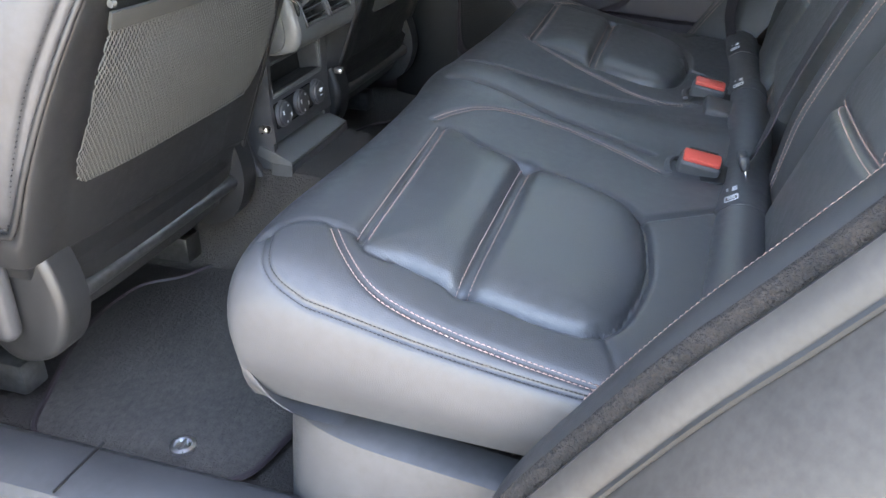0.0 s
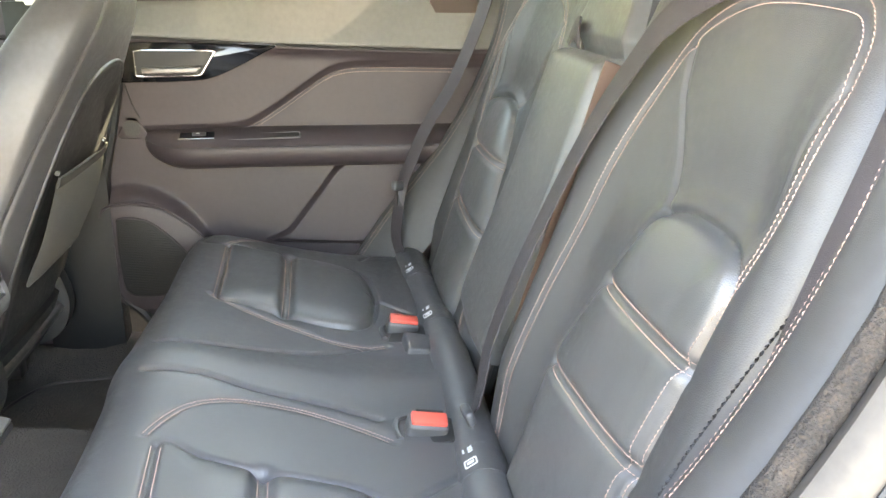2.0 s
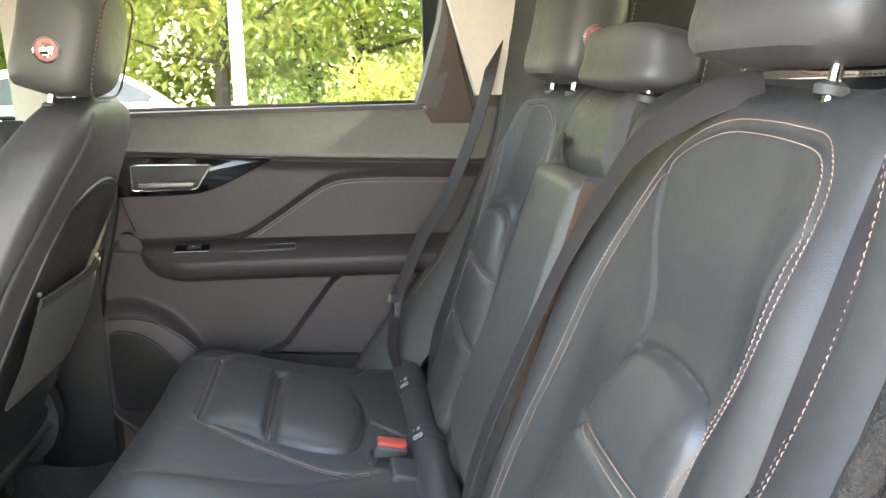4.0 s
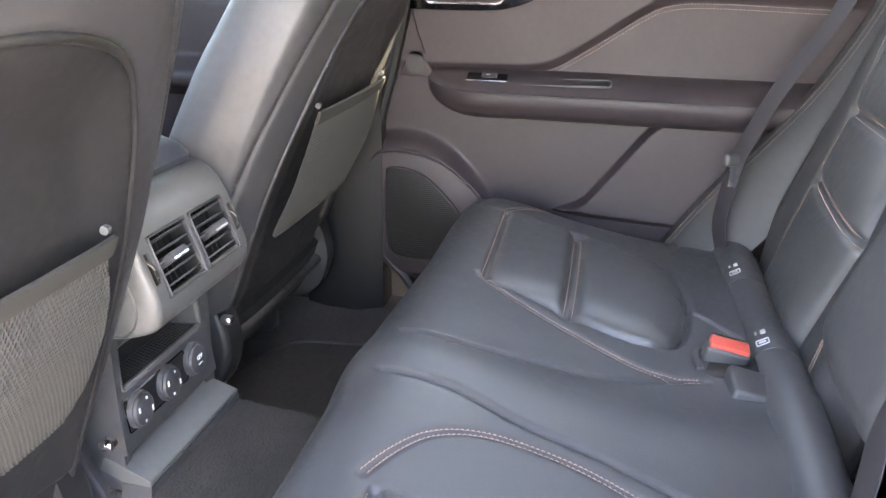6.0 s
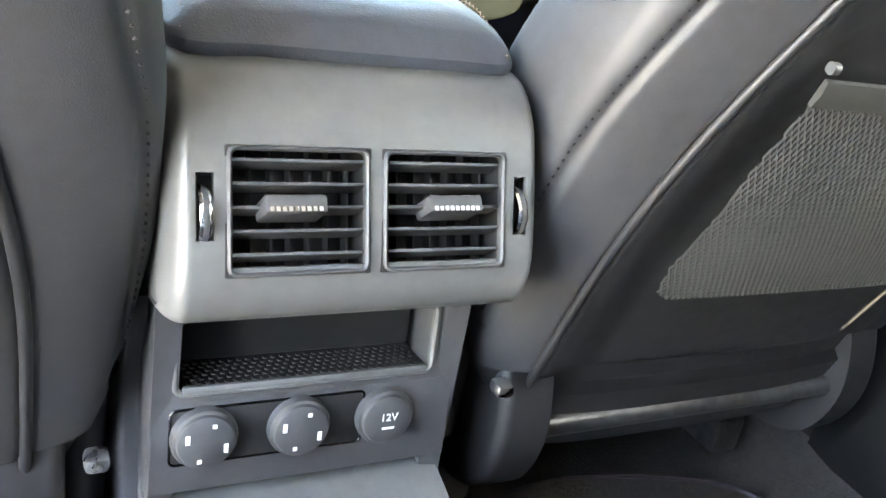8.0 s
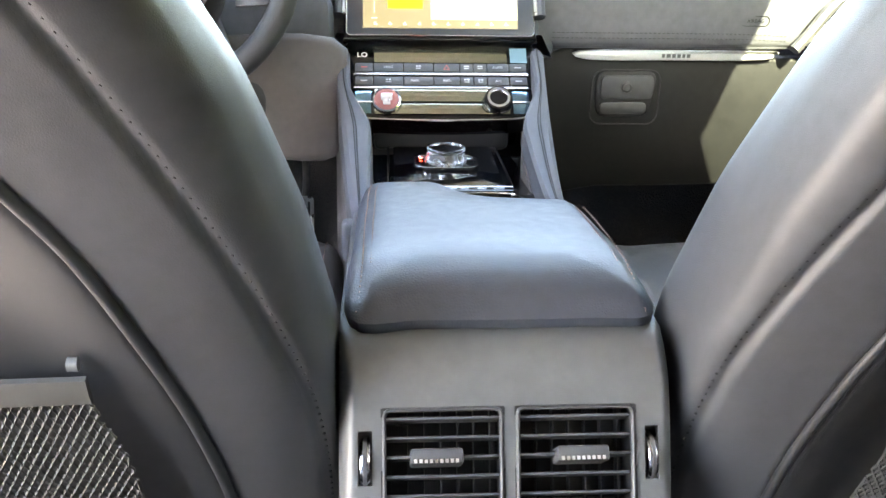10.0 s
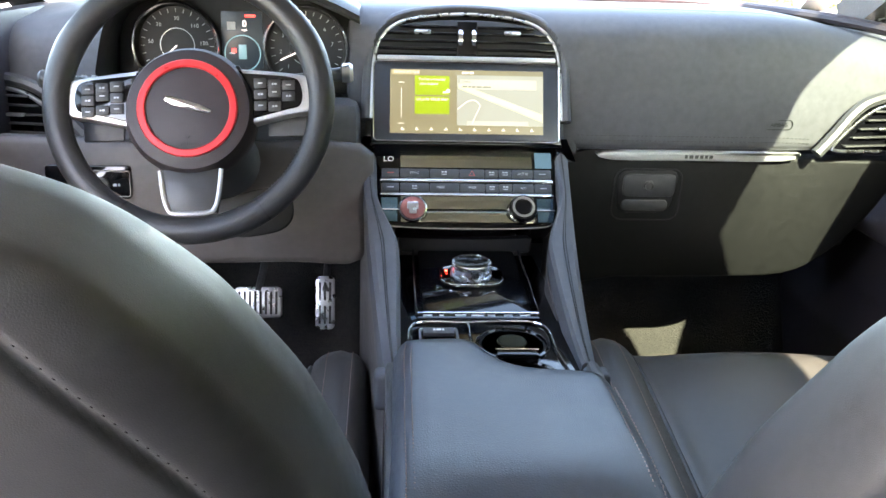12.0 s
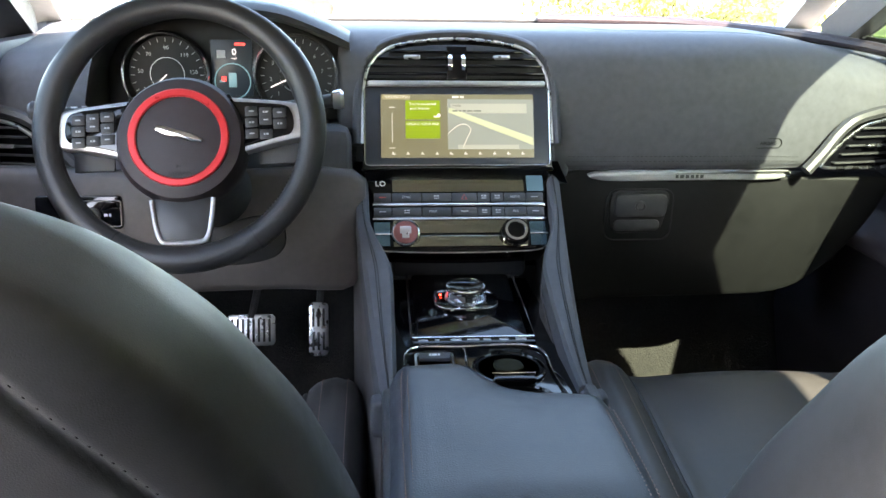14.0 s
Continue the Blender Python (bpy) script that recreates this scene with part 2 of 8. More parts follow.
def sweep(path, profile, up=(0, 0, 1), closed=False, cap=True, scale=None):
    """A closed profile of (side, up) offsets along a path."""
    path = [Vector(tuple(map(float, p))) for p in path]
    n, k = len(path), len(profile)
    vs, fs = [], []
    for i, p in enumerate(path):
        a, b = (path[i - 1], path[(i + 1) % n]) if closed else (path[max(i - 1, 0)], path[min(i + 1, n - 1)])
        d = (b - a).normalized()
        u = Vector(up[i]) if isinstance(up, (list, np.ndarray)) and len(up) == n and not np.isscalar(up[0]) else Vector(up)
        side = d.cross(u).normalized()
        u2 = side.cross(d)
        sc = 1 if scale is None else scale[i]
        vs += [p + side * (x * sc) + u2 * (y * sc) for x, y in profile]
    for i in range(n if closed else n - 1):
        j = (i + 1) % n
        fs += [(i * k + q, i * k + (q + 1) % k, j * k + (q + 1) % k, j * k + q) for q in range(k)]
    if cap and not closed:
        fs += [tuple(range(k - 1, -1, -1)), tuple((n - 1) * k + q for q in range(k))]
    return vs, fs


def ngon(r, n=8, ry=None):
    return [(r * math.cos(2 * math.pi * i / n), (ry or r) * math.sin(2 * math.pi * i / n)) for i in range(n)]


def tube(path, r, n=8, up=(0.1, 0.2, 1), closed=False):
    return sweep(path, ngon(r, n), up, closed)


def loft(rings, caps=True):
    k, vs, fs = len(rings[0]), [], []
    for ring in rings:
        vs += [tuple(map(float, p)) for p in ring]
    for i in range(len(rings) - 1):
        fs += [(i * k + q, i * k + (q + 1) % k, (i + 1) * k + (q + 1) % k, (i + 1) * k + q) for q in range(k)]
    if caps:
        fs += [tuple(range(k - 1, -1, -1)), tuple((len(rings) - 1) * k + q for q in range(k))]
    return vs, fs


def box(center, size, bevel=0.004, m=None, segs=2):
    bm = bmesh.new()
    bmesh.ops.create_cube(bm, size=1.0)
    bmesh.ops.scale(bm, vec=size, verts=bm.verts)
    if bevel > 0:
        bmesh.ops.bevel(bm, geom=bm.edges[:], offset=min(bevel, min(size) * 0.45), segments=segs, affect="EDGES", profile=0.5)
    bmesh.ops.translate(bm, vec=center, verts=bm.verts)
    if m is not None:
        bmesh.ops.transform(bm, matrix=m, verts=bm.verts)
    vs = [tuple(v.co) for v in bm.verts]
    bm.verts.index_update()
    fs = [tuple(v.index for v in f.verts) for f in bm.faces]
    bm.free()
    return vs, fs


def round_rect(w, h, r, n=5, cx=0.0, cy=0.0):
    out = []
    for sx, sy, a in ((1, 1, 0), (-1, 1, 90), (-1, -1, 180), (1, -1, 270)):
        for i in range(n + 1):
            t = radians(a + 90 * i / n)
            out.append((cx + sx * (w / 2 - r) + r * math.cos(t), cy + sy * (h / 2 - r) + r * math.sin(t)))
    return out


def offset2(poly, d):
    """The closed counter-clockwise outline, moved inwards by d."""
    p = np.asarray(poly, float)
    a, b = np.roll(p, 1, 0), np.roll(p, -1, 0)
    t = b - a
    nrm = np.stack([-t[:, 1], t[:, 0]], 1)
    nrm /= np.linalg.norm(nrm, axis=1)[:, None] + 1e-9
    return p + nrm * d


def ccw(poly):
    p = np.asarray(poly, float)
    area = np.sum(p[:, 0] * np.roll(p[:, 1], -1) - np.roll(p[:, 0], -1) * p[:, 1])
    return p if area > 0 else p[::-1]


def plate(outline, m, thick, bevel=0.002, dome=0.0):
    """A plate with a rounded front edge: outline in the plane of m, front towards m's z."""
    o = ccw(outline)
    rings = [np.c_[o, np.full(len(o), -thick)], np.c_[o, np.full(len(o), -bevel)]]
    for k in (0.3, 0.7, 1.0):
        rings.append(np.c_[offset2(o, bevel * (1 - math.sqrt(max(0, 1 - k * k)))), np.full(len(o), -bevel * (1 - k))])
    if dome:
        c = o.mean(0)
        for s in (0.85, 0.6, 0.3):
            rings.append(np.c_[c + (o - c) * s, np.full(len(o), dome * (1 - s * s))])
    return moved(loft(rings), m)


def ring_plate(outline, width, m, thick, bevel=0.0015):
    """A flat frame along an outline, of that width inwards."""
    o = ccw(outline)
    i = offset2(o, width)
    b = bevel
    rings = [np.c_[o, np.full(len(o), -thick)], np.c_[o, np.full(len(o), -b)], np.c_[offset2(o, b), np.full(len(o), 0.0)],
             np.c_[offset2(o, width - b), np.full(len(o), 0.0)], np.c_[i, np.full(len(o), -b)], np.c_[i, np.full(len(o), -thick)]]
    k, (vs, fs) = len(o), loft(rings, False)
    fs += [((5 * k) + q, 5 * k + (q + 1) % k, (q + 1) % k, q) for q in range(k)]
    return moved((vs, fs), m)


def plane_at(origin, right, up):
    """A pose whose x runs to the right, y up the plane and z out of it."""
    r = Vector(right).normalized()
    u = (Vector(up) - r * Vector(up).dot(r)).normalized()
    n = r.cross(u)
    return Matrix(((r.x, u.x, n.x, origin[0]), (r.y, u.y, n.y, origin[1]), (r.z, u.z, n.z, origin[2]), (0, 0, 0, 1)))


def turned(profile, m, n=24):
    """A solid of revolution about m's z: profile of (radius, height)."""
    rings = [[(r * math.cos(2 * math.pi * i / n), r * math.sin(2 * math.pi * i / n), h) for i in range(n)] for r, h in profile]
    if profile[-1][0] > 0.3 * profile[0][0]:       # open in the middle: a ring
        return moved(loft(rings + rings[:1], False), m)
    return moved(loft(rings), m)


def distance(x, y, line):
    d = np.full(np.shape(x), 9.0)
    for (ax, ay), (bx, by) in zip(line[:-1], line[1:]):
        l2 = (bx - ax) ** 2 + (by - ay) ** 2 + 1e-12
        t = np.clip(((x - ax) * (bx - ax) + (y - ay) * (by - ay)) / l2, 0, 1)
        d = np.minimum(d, np.hypot(x - ax - t * (bx - ax), y - ay - t * (by - ay)))
    return d


def inside(x, y, poly):
    c = np.zeros(np.shape(x), bool)
    for (ax, ay), (bx, by) in zip(poly, np.roll(poly, -1, 0)):
        if ay == by:
            continue
        c ^= ((ay > y) != (by > y)) & (x < (bx - ax) * (y - ay) / (by - ay) + ax)
    return c


def ease(a, b, x):
    t = np.clip((np.asarray(x, float) - a) / (b - a), 0, 1)
    return t * t * (3 - 2 * t)


class Surf:
    """A surface over (a, v) with a displacement along its normal."""

    def __init__(self, base, disp=None, flip=False):
        self.sign = -1.0 if flip else 1.0
        self.base, self.disp = base, disp or (lambda a, v: np.zeros(np.shape(a)))

    def at(self, a, v):
        a, v = np.broadcast_arrays(np.asarray(a, float), np.asarray(v, float))
        p, e = self.base(a, v), 1e-3
        n = np.cross(self.base(a + e, v) - self.base(a - e, v), self.base(a, v + e) - self.base(a, v - e))
        n *= self.sign / (np.linalg.norm(n, axis=-1)[..., None] + 1e-12)
        return p + n * self.disp(a, v)[..., None], n

    def shade(self, a, v):
        """Normals of the displaced surface."""
        e = 6e-4
        n = np.cross(self.at(a + e, v)[0] - self.at(a - e, v)[0], self.at(a, v + e)[0] - self.at(a, v - e)[0])
        return n * self.sign / (np.linalg.norm(n, axis=-1)[..., None] + 1e-12)

    def mesh(self, a, v, keep=None, thick=0.0, smooth=False):
        A, V = np.meshgrid(a, v, indexing="ij")
        P, N = self.at(A, V)
        na, nv = A.shape
        ids = np.arange(na * nv).reshape(na, nv)
        q = np.stack([ids[:-1, :-1], ids[1:, :-1], ids[1:, 1:], ids[:-1, 1:]], -1).reshape(-1, 4)
        if keep is not None:
            ca, cv = (A[:-1, :-1] + A[1:, 1:]) / 2, (V[:-1, :-1] + V[1:, 1:]) / 2
            q = q[keep(ca, cv).reshape(-1)]
        if self.sign < 0:
            q = q[:, ::-1]
        vs = P.reshape(-1, 3)
        used = np.unique(q)
        back = np.full(len(vs), -1)
        back[used] = np.arange(len(used))
        f = back[q]
        vs = vs[used]
        if thick:
            nn = N.reshape(-1, 3)[used]
            k = len(vs)
            edge = {}
            for a4 in f:
                for i in range(4):
                    key = (a4[i], a4[(i + 1) % 4])
                    if (key[1], key[0]) in edge:
                        del edge[(key[1], key[0])]
                    else:
                        edge[key] = 1
            vs = np.r_[vs, vs - nn * thick]
            rim = [(j, i, i + k, j + k) for i, j in edge]
            f = list(map(tuple, f)) + [tuple(np.array(r[::-1]) + k) for r in f] + rim
        if smooth:
            sn = self.shade(A, V).reshape(-1, 3)[used]
            return vs, f, np.r_[sn, -sn] if thick else sn
        return vs, f


def stitches(pts, normals, pitch=0.0065, length=0.0046, r=0.0008, offset=0.0, lift=0.0004):
    """A row of thread stitches along a curve on a surface."""
    pts, normals = np.asarray(pts, float), np.asarray(normals, float)
    s = np.r_[0, np.cumsum(np.linalg.norm(np.diff(pts, axis=0), axis=1))]
    vs, fs = [], []
    for c in np.arange(pitch, s[-1] - pitch, pitch):
        p0, p1 = (np.array([np.interp(c + h, s, pts[:, k]) for k in range(3)]) for h in (-length / 2, length / 2))
        n = np.array([np.interp(c, s, normals[:, k]) for k in range(3)])
        n /= np.linalg.norm(n)
        d = (p1 - p0) / (np.linalg.norm(p1 - p0) + 1e-9)
        side = np.cross(d, n)
        mid = (p0 + p1) / 2 + n * (r + lift) + side * offset
        p0, p1 = p0 + side * offset + n * lift * 0.2, p1 + side * offset + n * lift * 0.2
        k = len(vs)
        for q, w in ((p0, 0.5), (mid, 1.0), (p1, 0.5)):
            vs += [q + side * r * w, q + n * r * w, q - side * r * w, q - n * r * w]
        for j in (0, 4):
            fs += [(k + j + i, k + j + (i + 1) % 4, k + j + 4 + (i + 1) % 4, k + j + 4 + i) for i in range(4)]
        fs += [(k + 3, k + 2, k + 1, k), (k + 8, k + 9, k + 10, k + 11)]
    return vs, fs


def bars(m, x0, y0, widths, h, gap, t=0.0004):
    """Plain bars in a row, for writing too small to read."""
    out, x = [], x0
    for w in widths:
        out.append(box((x + w / 2, y0, t / 2), (w, h, t), 0, m))
        x += w + gap
    return join(*out)


def lettering(name, text, m, size, mat, parent, depth=0.0003):
    cu = bpy.data.curves.new(name, "FONT")
    cu.body, cu.size, cu.extrude, cu.align_x, cu.align_y = text, size, depth, "CENTER", "CENTER"
    cu.resolution_u = 2
    tmp = bpy.data.objects.new(name, cu)
    me = bpy.data.meshes.new_from_object(tmp)
    bpy.data.objects.remove(tmp)
    me.transform(m)
    me.materials.clear()
    me.materials.append(mat)
    ob = new(name, me)
    ob.parent = parent
    return ob

# ---- body shell ----
GROUND = -0.34
floor = thing("floor", "dark carpeted car floor with a centre tunnel", "floor", kind="structure")


def floor_base(a, v):
    tun = 1 - ease(0.115, 0.215, np.abs(a))
    toe = ease(1.05, 1.45, v) * 0.62
    side = ease(0.66, 0.74, a) * 0.07 + ease(-0.665, -0.70, a) * 0.03
    z = 0.182 * tun * (1 - 0.15 * ease(0.0, -0.2, v)) + toe + side
    return np.stack([a, v, z], -1)


part("carpet", Surf(floor_base, lambda a, v: 0.002 * np.sin(a * 60) * np.sin(v * 47)).mesh(np.linspace(-0.70, 0.80, 120), np.linspace(-1.2, 1.46, 130), None, 0.02), CARPET, floor)


def mat_thing(pts, z, label, edge=True):
    root = thing("floor_mat", label, "floor mat", "floor mats")
    o = catmull(pts, 6, True)
    part("mat", plate(o, pose(0, 0, z), 0.006, 0.003), MAT, root)
    part("binding", sweep([(x, y, z) for x, y in even(np.r_[o, o[:1]], 0.012)], ngon(0.0045, 6), (0, 0, 1), True), SOFT, root, "black bound edge")
    return root


rear_l = mat_thing([(-0.690, -0.10), (-0.690, 0.06), (-0.675, 0.13), (-0.60, 0.17), (-0.45, 0.23), (-0.31, 0.235), (-0.25, 0.18), (-0.205, 0.155), (-0.178, 0.12), (-0.175, 0.0), (-0.18, -0.15), (-0.40, -0.205), (-0.62, -0.195), (-0.68, -0.165)], 0.012, "dark grey carpet mat in the rear footwell")
mat_thing([(0.64, -0.17), (0.655, 0.05), (0.62, 0.15), (0.45, 0.21), (0.32, 0.21), (0.25, 0.17), (0.20, 0.15), (0.18, 0.10), (0.18, 0.0), (0.18, -0.15), (0.40, -0.205)], 0.012, "dark grey carpet mat in the far rear footwell")
mat_thing([(0.20, 0.62), (0.64, 0.62), (0.66, 0.9), (0.62, 1.08), (0.3, 1.08), (0.20, 1.0)], 0.012, "dark carpet mat in the passenger footwell")
mat_thing([(-0.20, 0.62), (-0.64, 0.62), (-0.66, 0.9), (-0.62, 1.08), (-0.3, 1.08), (-0.20, 1.0)], 0.012, "dark carpet mat in the driver footwell")
part("mat_stud", join(turned([(0.017, 0.0), (0.017, 0.004), (0.012, 0.006), (0.011, 0.003), (0.0, 0.003)], pose(-0.642, -0.079, 0.013), 24),
                      box((-0.642, -0.079, 0.018), (0.020, 0.005, 0.004), 0.001)), SATIN, rear_l, "round metal mat fixing")

# seat riser below the bench
riser = thing("seat_riser", "black moulded plastic riser under the rear bench", "trim", kind="structure")
outl = [(x, y) for x, y in catmull([(-0.728, -0.60), (-0.728, -0.45), (-0.722, -0.34), (-0.690, -0.278), (-0.60, -0.258), (-0.3, -0.252), (0.0, -0.25), (0.3, -0.252), (0.545, -0.258), (0.62, -0.275),
                                  (0.648, -0.33), (0.655, -0.45), (0.655, -0.60)], 6)]
outl = np.array(outl)
rings = []
for z, o in ((0.0, 0.02), (0.06, 0.012), (0.125, 0.004), (0.150, 0.0), (0.165, 0.004), (0.172, 0.016), (0.173, 0.05)):
    n = np.gradient(outl, axis=0)
    nn = np.stack([n[:, 1], -n[:, 0]], 1) / np.linalg.norm(n, axis=1)[:, None]
    q = outl + nn * (o - 0.004) if z > 0.15 else outl - nn * (o + 0.004) * 0.6
    rings.append(np.c_[q, z / 0.173 * np.interp(q[:, 1], [-0.60, -0.27], [0.140, 0.176])])
vs, fs = [], []
k = len(outl)
for r in rings:
    vs += [tuple(p) for p in r]
for i in range(len(rings) - 1):
    fs += [(i * k + q, i * k + q + 1, (i + 1) * k + q + 1, (i + 1) * k + q) for q in range(k - 1)]
part("panel", (vs, fs), PLASTIC, riser)

# door opening on the open side: trim, seal and painted flange along the wheel arch
ARCH = even(catmull([(-0.47, 0.045), (-0.50, 0.10), (-0.538, 0.19), (-0.60, 0.285), (-0.675, 0.39), (-0.745, 0.475), (-0.815, 0.565), (-0.875, 0.665), (-0.922, 0.775), (-0.948, 0.89), (-0.945, 1.0), (-0.90, 1.12), (-0.80, 1.235)], 8), 0.012)


def arch_band(sections, s):
    """Strip along the arch: sections of (x, offset into the opening)."""
    t = np.gradient(ARCH, axis=0)
    t /= np.linalg.norm(t, axis=1)[:, None]
    nrm = np.stack([t[:, 1], -t[:, 0]], 1)     # forward, into the opening
    vs, fs, k = [], [], len(sections)
    for (y, z), (ny, nz) in zip(ARCH, nrm):
        vs += [(s * x, y + ny * o, z + nz * o) for x, o in sections]
    for i in range(len(ARCH) - 1):
        fs += [(i * k + q, i * k + q + 1, (i + 1) * k + q + 1, (i + 1) * k + q) for q in range(k - 1)]
    return vs, fs


for s, nm in ((-1, "open"), (1, "closed")):
    arch = thing("door_arch_trim", "padded black side trim beside the rear seat, along the %s door" % nm, "trim", kind="structure")
    e = 0.0 if s < 0 else -0.035
    band = [(0.655 + e, -0.11), (0.672 + e, -0.075), (0.690 + e, -0.045), (0.705 + e, -0.022), (0.722 + e, -0.006), (0.742 + e, 0.0), (0.765 + e, -0.001), (0.782 + e, -0.006), (0.790 + e, -0.014)]
    part("side_pad", arch_band(band, s), SIDE_PAD, arch, "padded black leather side trim")
    t = np.gradient(ARCH, axis=0)
    t /= np.linalg.norm(t, axis=1)[:, None]
    nrm = np.stack([t[:, 1], -t[:, 0]], 1)
    for x, o in ((0.7195 + e, -0.0082), (0.7300 + e, -0.0032)):
        p = np.c_[np.full(len(ARCH), s * x), ARCH[:, 0] + nrm[:, 0] * o, ARCH[:, 1] + nrm[:, 1] * o][16:-30]
        n = np.c_[np.full(len(ARCH), -s * 0.5), nrm][16:-30]
        part("stitching", stitches(p, n, 0.0062, 0.0046, 0.0006, 0, 0.0001), THREAD, arch, "tan stitching")
    if s < 0:
        rim = [(s * 0.806, y + ny * -0.004, z + nz * -0.004) for (y, z), (ny, nz) in zip(ARCH, nrm)]
        rng = random.Random(3)
        part("seal", sweep(rim, ngon(0.013, 10, 0.0125), (1, 0, 0), scale=[1 + 0.05 * rng.random() for _ in rim]), FUZZ, arch, "fuzzy black door seal")
        body = [(0.816, -0.010), (0.822, -0.002), (0.832, 0.001), (0.842, -0.003), (0.850, -0.011), (0.854, -0.020), (0.856, -0.027), (0.862, -0.029), (0.876, -0.033), (0.898, -0.044), (0.922, -0.062), (0.945, -0.088), (0.962, -0.125), (0.970, -0.18), (0.972, -0.30)]
        part("painted_flange", arch_band(body, s), PAINT, arch, "grey painted body flange")
        crease = [(s * 0.857, y + ny * -0.025, z + nz * -0.025) for (y, z), (ny, nz) in zip(ARCH, nrm)]
        part("rubber_lip", tube(crease, 0.0035, 6, (1, 0, 0)), RUBBER, arch, "thin black rubber lip")

# sill on the open side
sill = thing("door_sill", "grey-black plastic door sill over a painted rocker", "trim", kind="structure")
sp = [(-0.690, 0.012), (-0.705, 0.045), (-0.725, 0.060), (-0.775, 0.062), (-0.800, 0.055), (-0.812, 0.035), (-0.815, -0.05), (-0.69, -0.05)]
part("sill_cover", loft([[(x, y, z) for x, z in sp] for y in np.linspace(-0.50, 1.1, 24)]), PLASTIC, sill)
sq = [(-0.815, 0.03), (-0.84, 0.022), (-0.90, 0.01), (-0.945, -0.03), (-0.955, -0.12), (-0.93, -0.26), (-0.70, -0.27), (-0.70, -0.05), (-0.813, -0.05)]
part("rocker", loft([[(x, y, z) for x, z in sq] for y in np.linspace(-0.62, 1.3, 12)]), PAINT, sill, "grey painted rocker panel")
part("sill_joint", box((-0.757, -0.02, 0.0625), (0.09, 0.002, 0.003), 0), DARK, sill)

# roof, pillars, rear closing wall
roof = thing("ceiling", "pale grey fabric headliner", "ceiling", kind="structure")
part("headliner", Surf(lambda a, v: np.stack([a, v, 1.325 - 0.06 * (np.abs(a) / 0.62) ** 4 - 0.06 * ease(0.1, 0.62, v) - 0.05 * ease(-0.8, -1.5, v)], -1)).mesh(np.linspace(-0.66, 0.66, 40), np.linspace(-1.75, 0.62, 40), None, 0.03), HEADLINER, roof)
# Added out of view: keeps direct sun off part of the dashboard top.
part("added_sun_header", Surf(lambda a, v: np.stack([a * (0.60 + 0.03 * v), 0.585 + 0.215 * v, 1.240 - 0.115 * v], -1)).mesh(np.linspace(-1, 1, 24), np.linspace(0, 1, 8), None, 0.012), HEADLINER, roof, "unseen pale header added to shade the dashboard top")
# Added above the view to block sun leaking past the headliner onto the bench.
part("added_roof_panel", box((0.04, -1.30, 1.395), (1.56, 1.50, 0.02), 0.004), PAINT, roof, "unseen grey roof panel added to stop a sun leak")
rearwall = thing("wall_rear", "dark luggage space behind the rear seats", "wall", kind="structure")
part("luggage_floor", box((0, -1.55, 0.55), (1.36, 0.9, 0.03), 0.005), CARPET, rearwall)
part("tailgate_panel", box((0, -1.98, 0.78), (1.36, 0.04, 0.5), 0.01), PLASTIC, rearwall, "dark tailgate lining")
part("bulkhead", box((0, -1.19, 0.40), (1.40, 0.02, 0.80), 0.005), CARPET, rearwall)
for s in (-1, 1):
    part("luggage_side", box((s * 0.69, -1.55, 0.72), (0.03, 0.86, 0.40), 0.005), PLASTIC, rearwall, "dark luggage side trim")
    part("rear_pillar", loft([[(s * 0.70, y + dy, 0.90), (s * 0.74, y + dy, 0.90), (s * 0.66, y + 0.12 * 1 + dy * 0.5, 1.28), (s * 0.60, y + 0.12 + dy * 0.5, 1.28)] for y, dy in ((-0.895 if s > 0 else -1.14, 0.0), (-1.26, 0.0))]), HEADLINER, rearwall, "pale rear pillar trim")
    part("tail_pillar", loft([[(s * 0.66, y, 0.92), (s * 0.71, y, 0.92), (s * 0.62, y + 0.2, 1.27), (s * 0.56, y + 0.2, 1.27)] for y in (-1.80, -1.98)]), HEADLINER, rearwall, "pale tail pillar trim")
part("quarter_panel", box((0.805, -1.41, 0.68), (0.02, 1.25, 1.37), 0.005), PAINT, rearwall, "closed body side")
part("quarter_panel", box((-0.83, -1.50, 0.68), (0.02, 0.96, 1.37), 0.005), PAINT, rearwall, "closed body side")


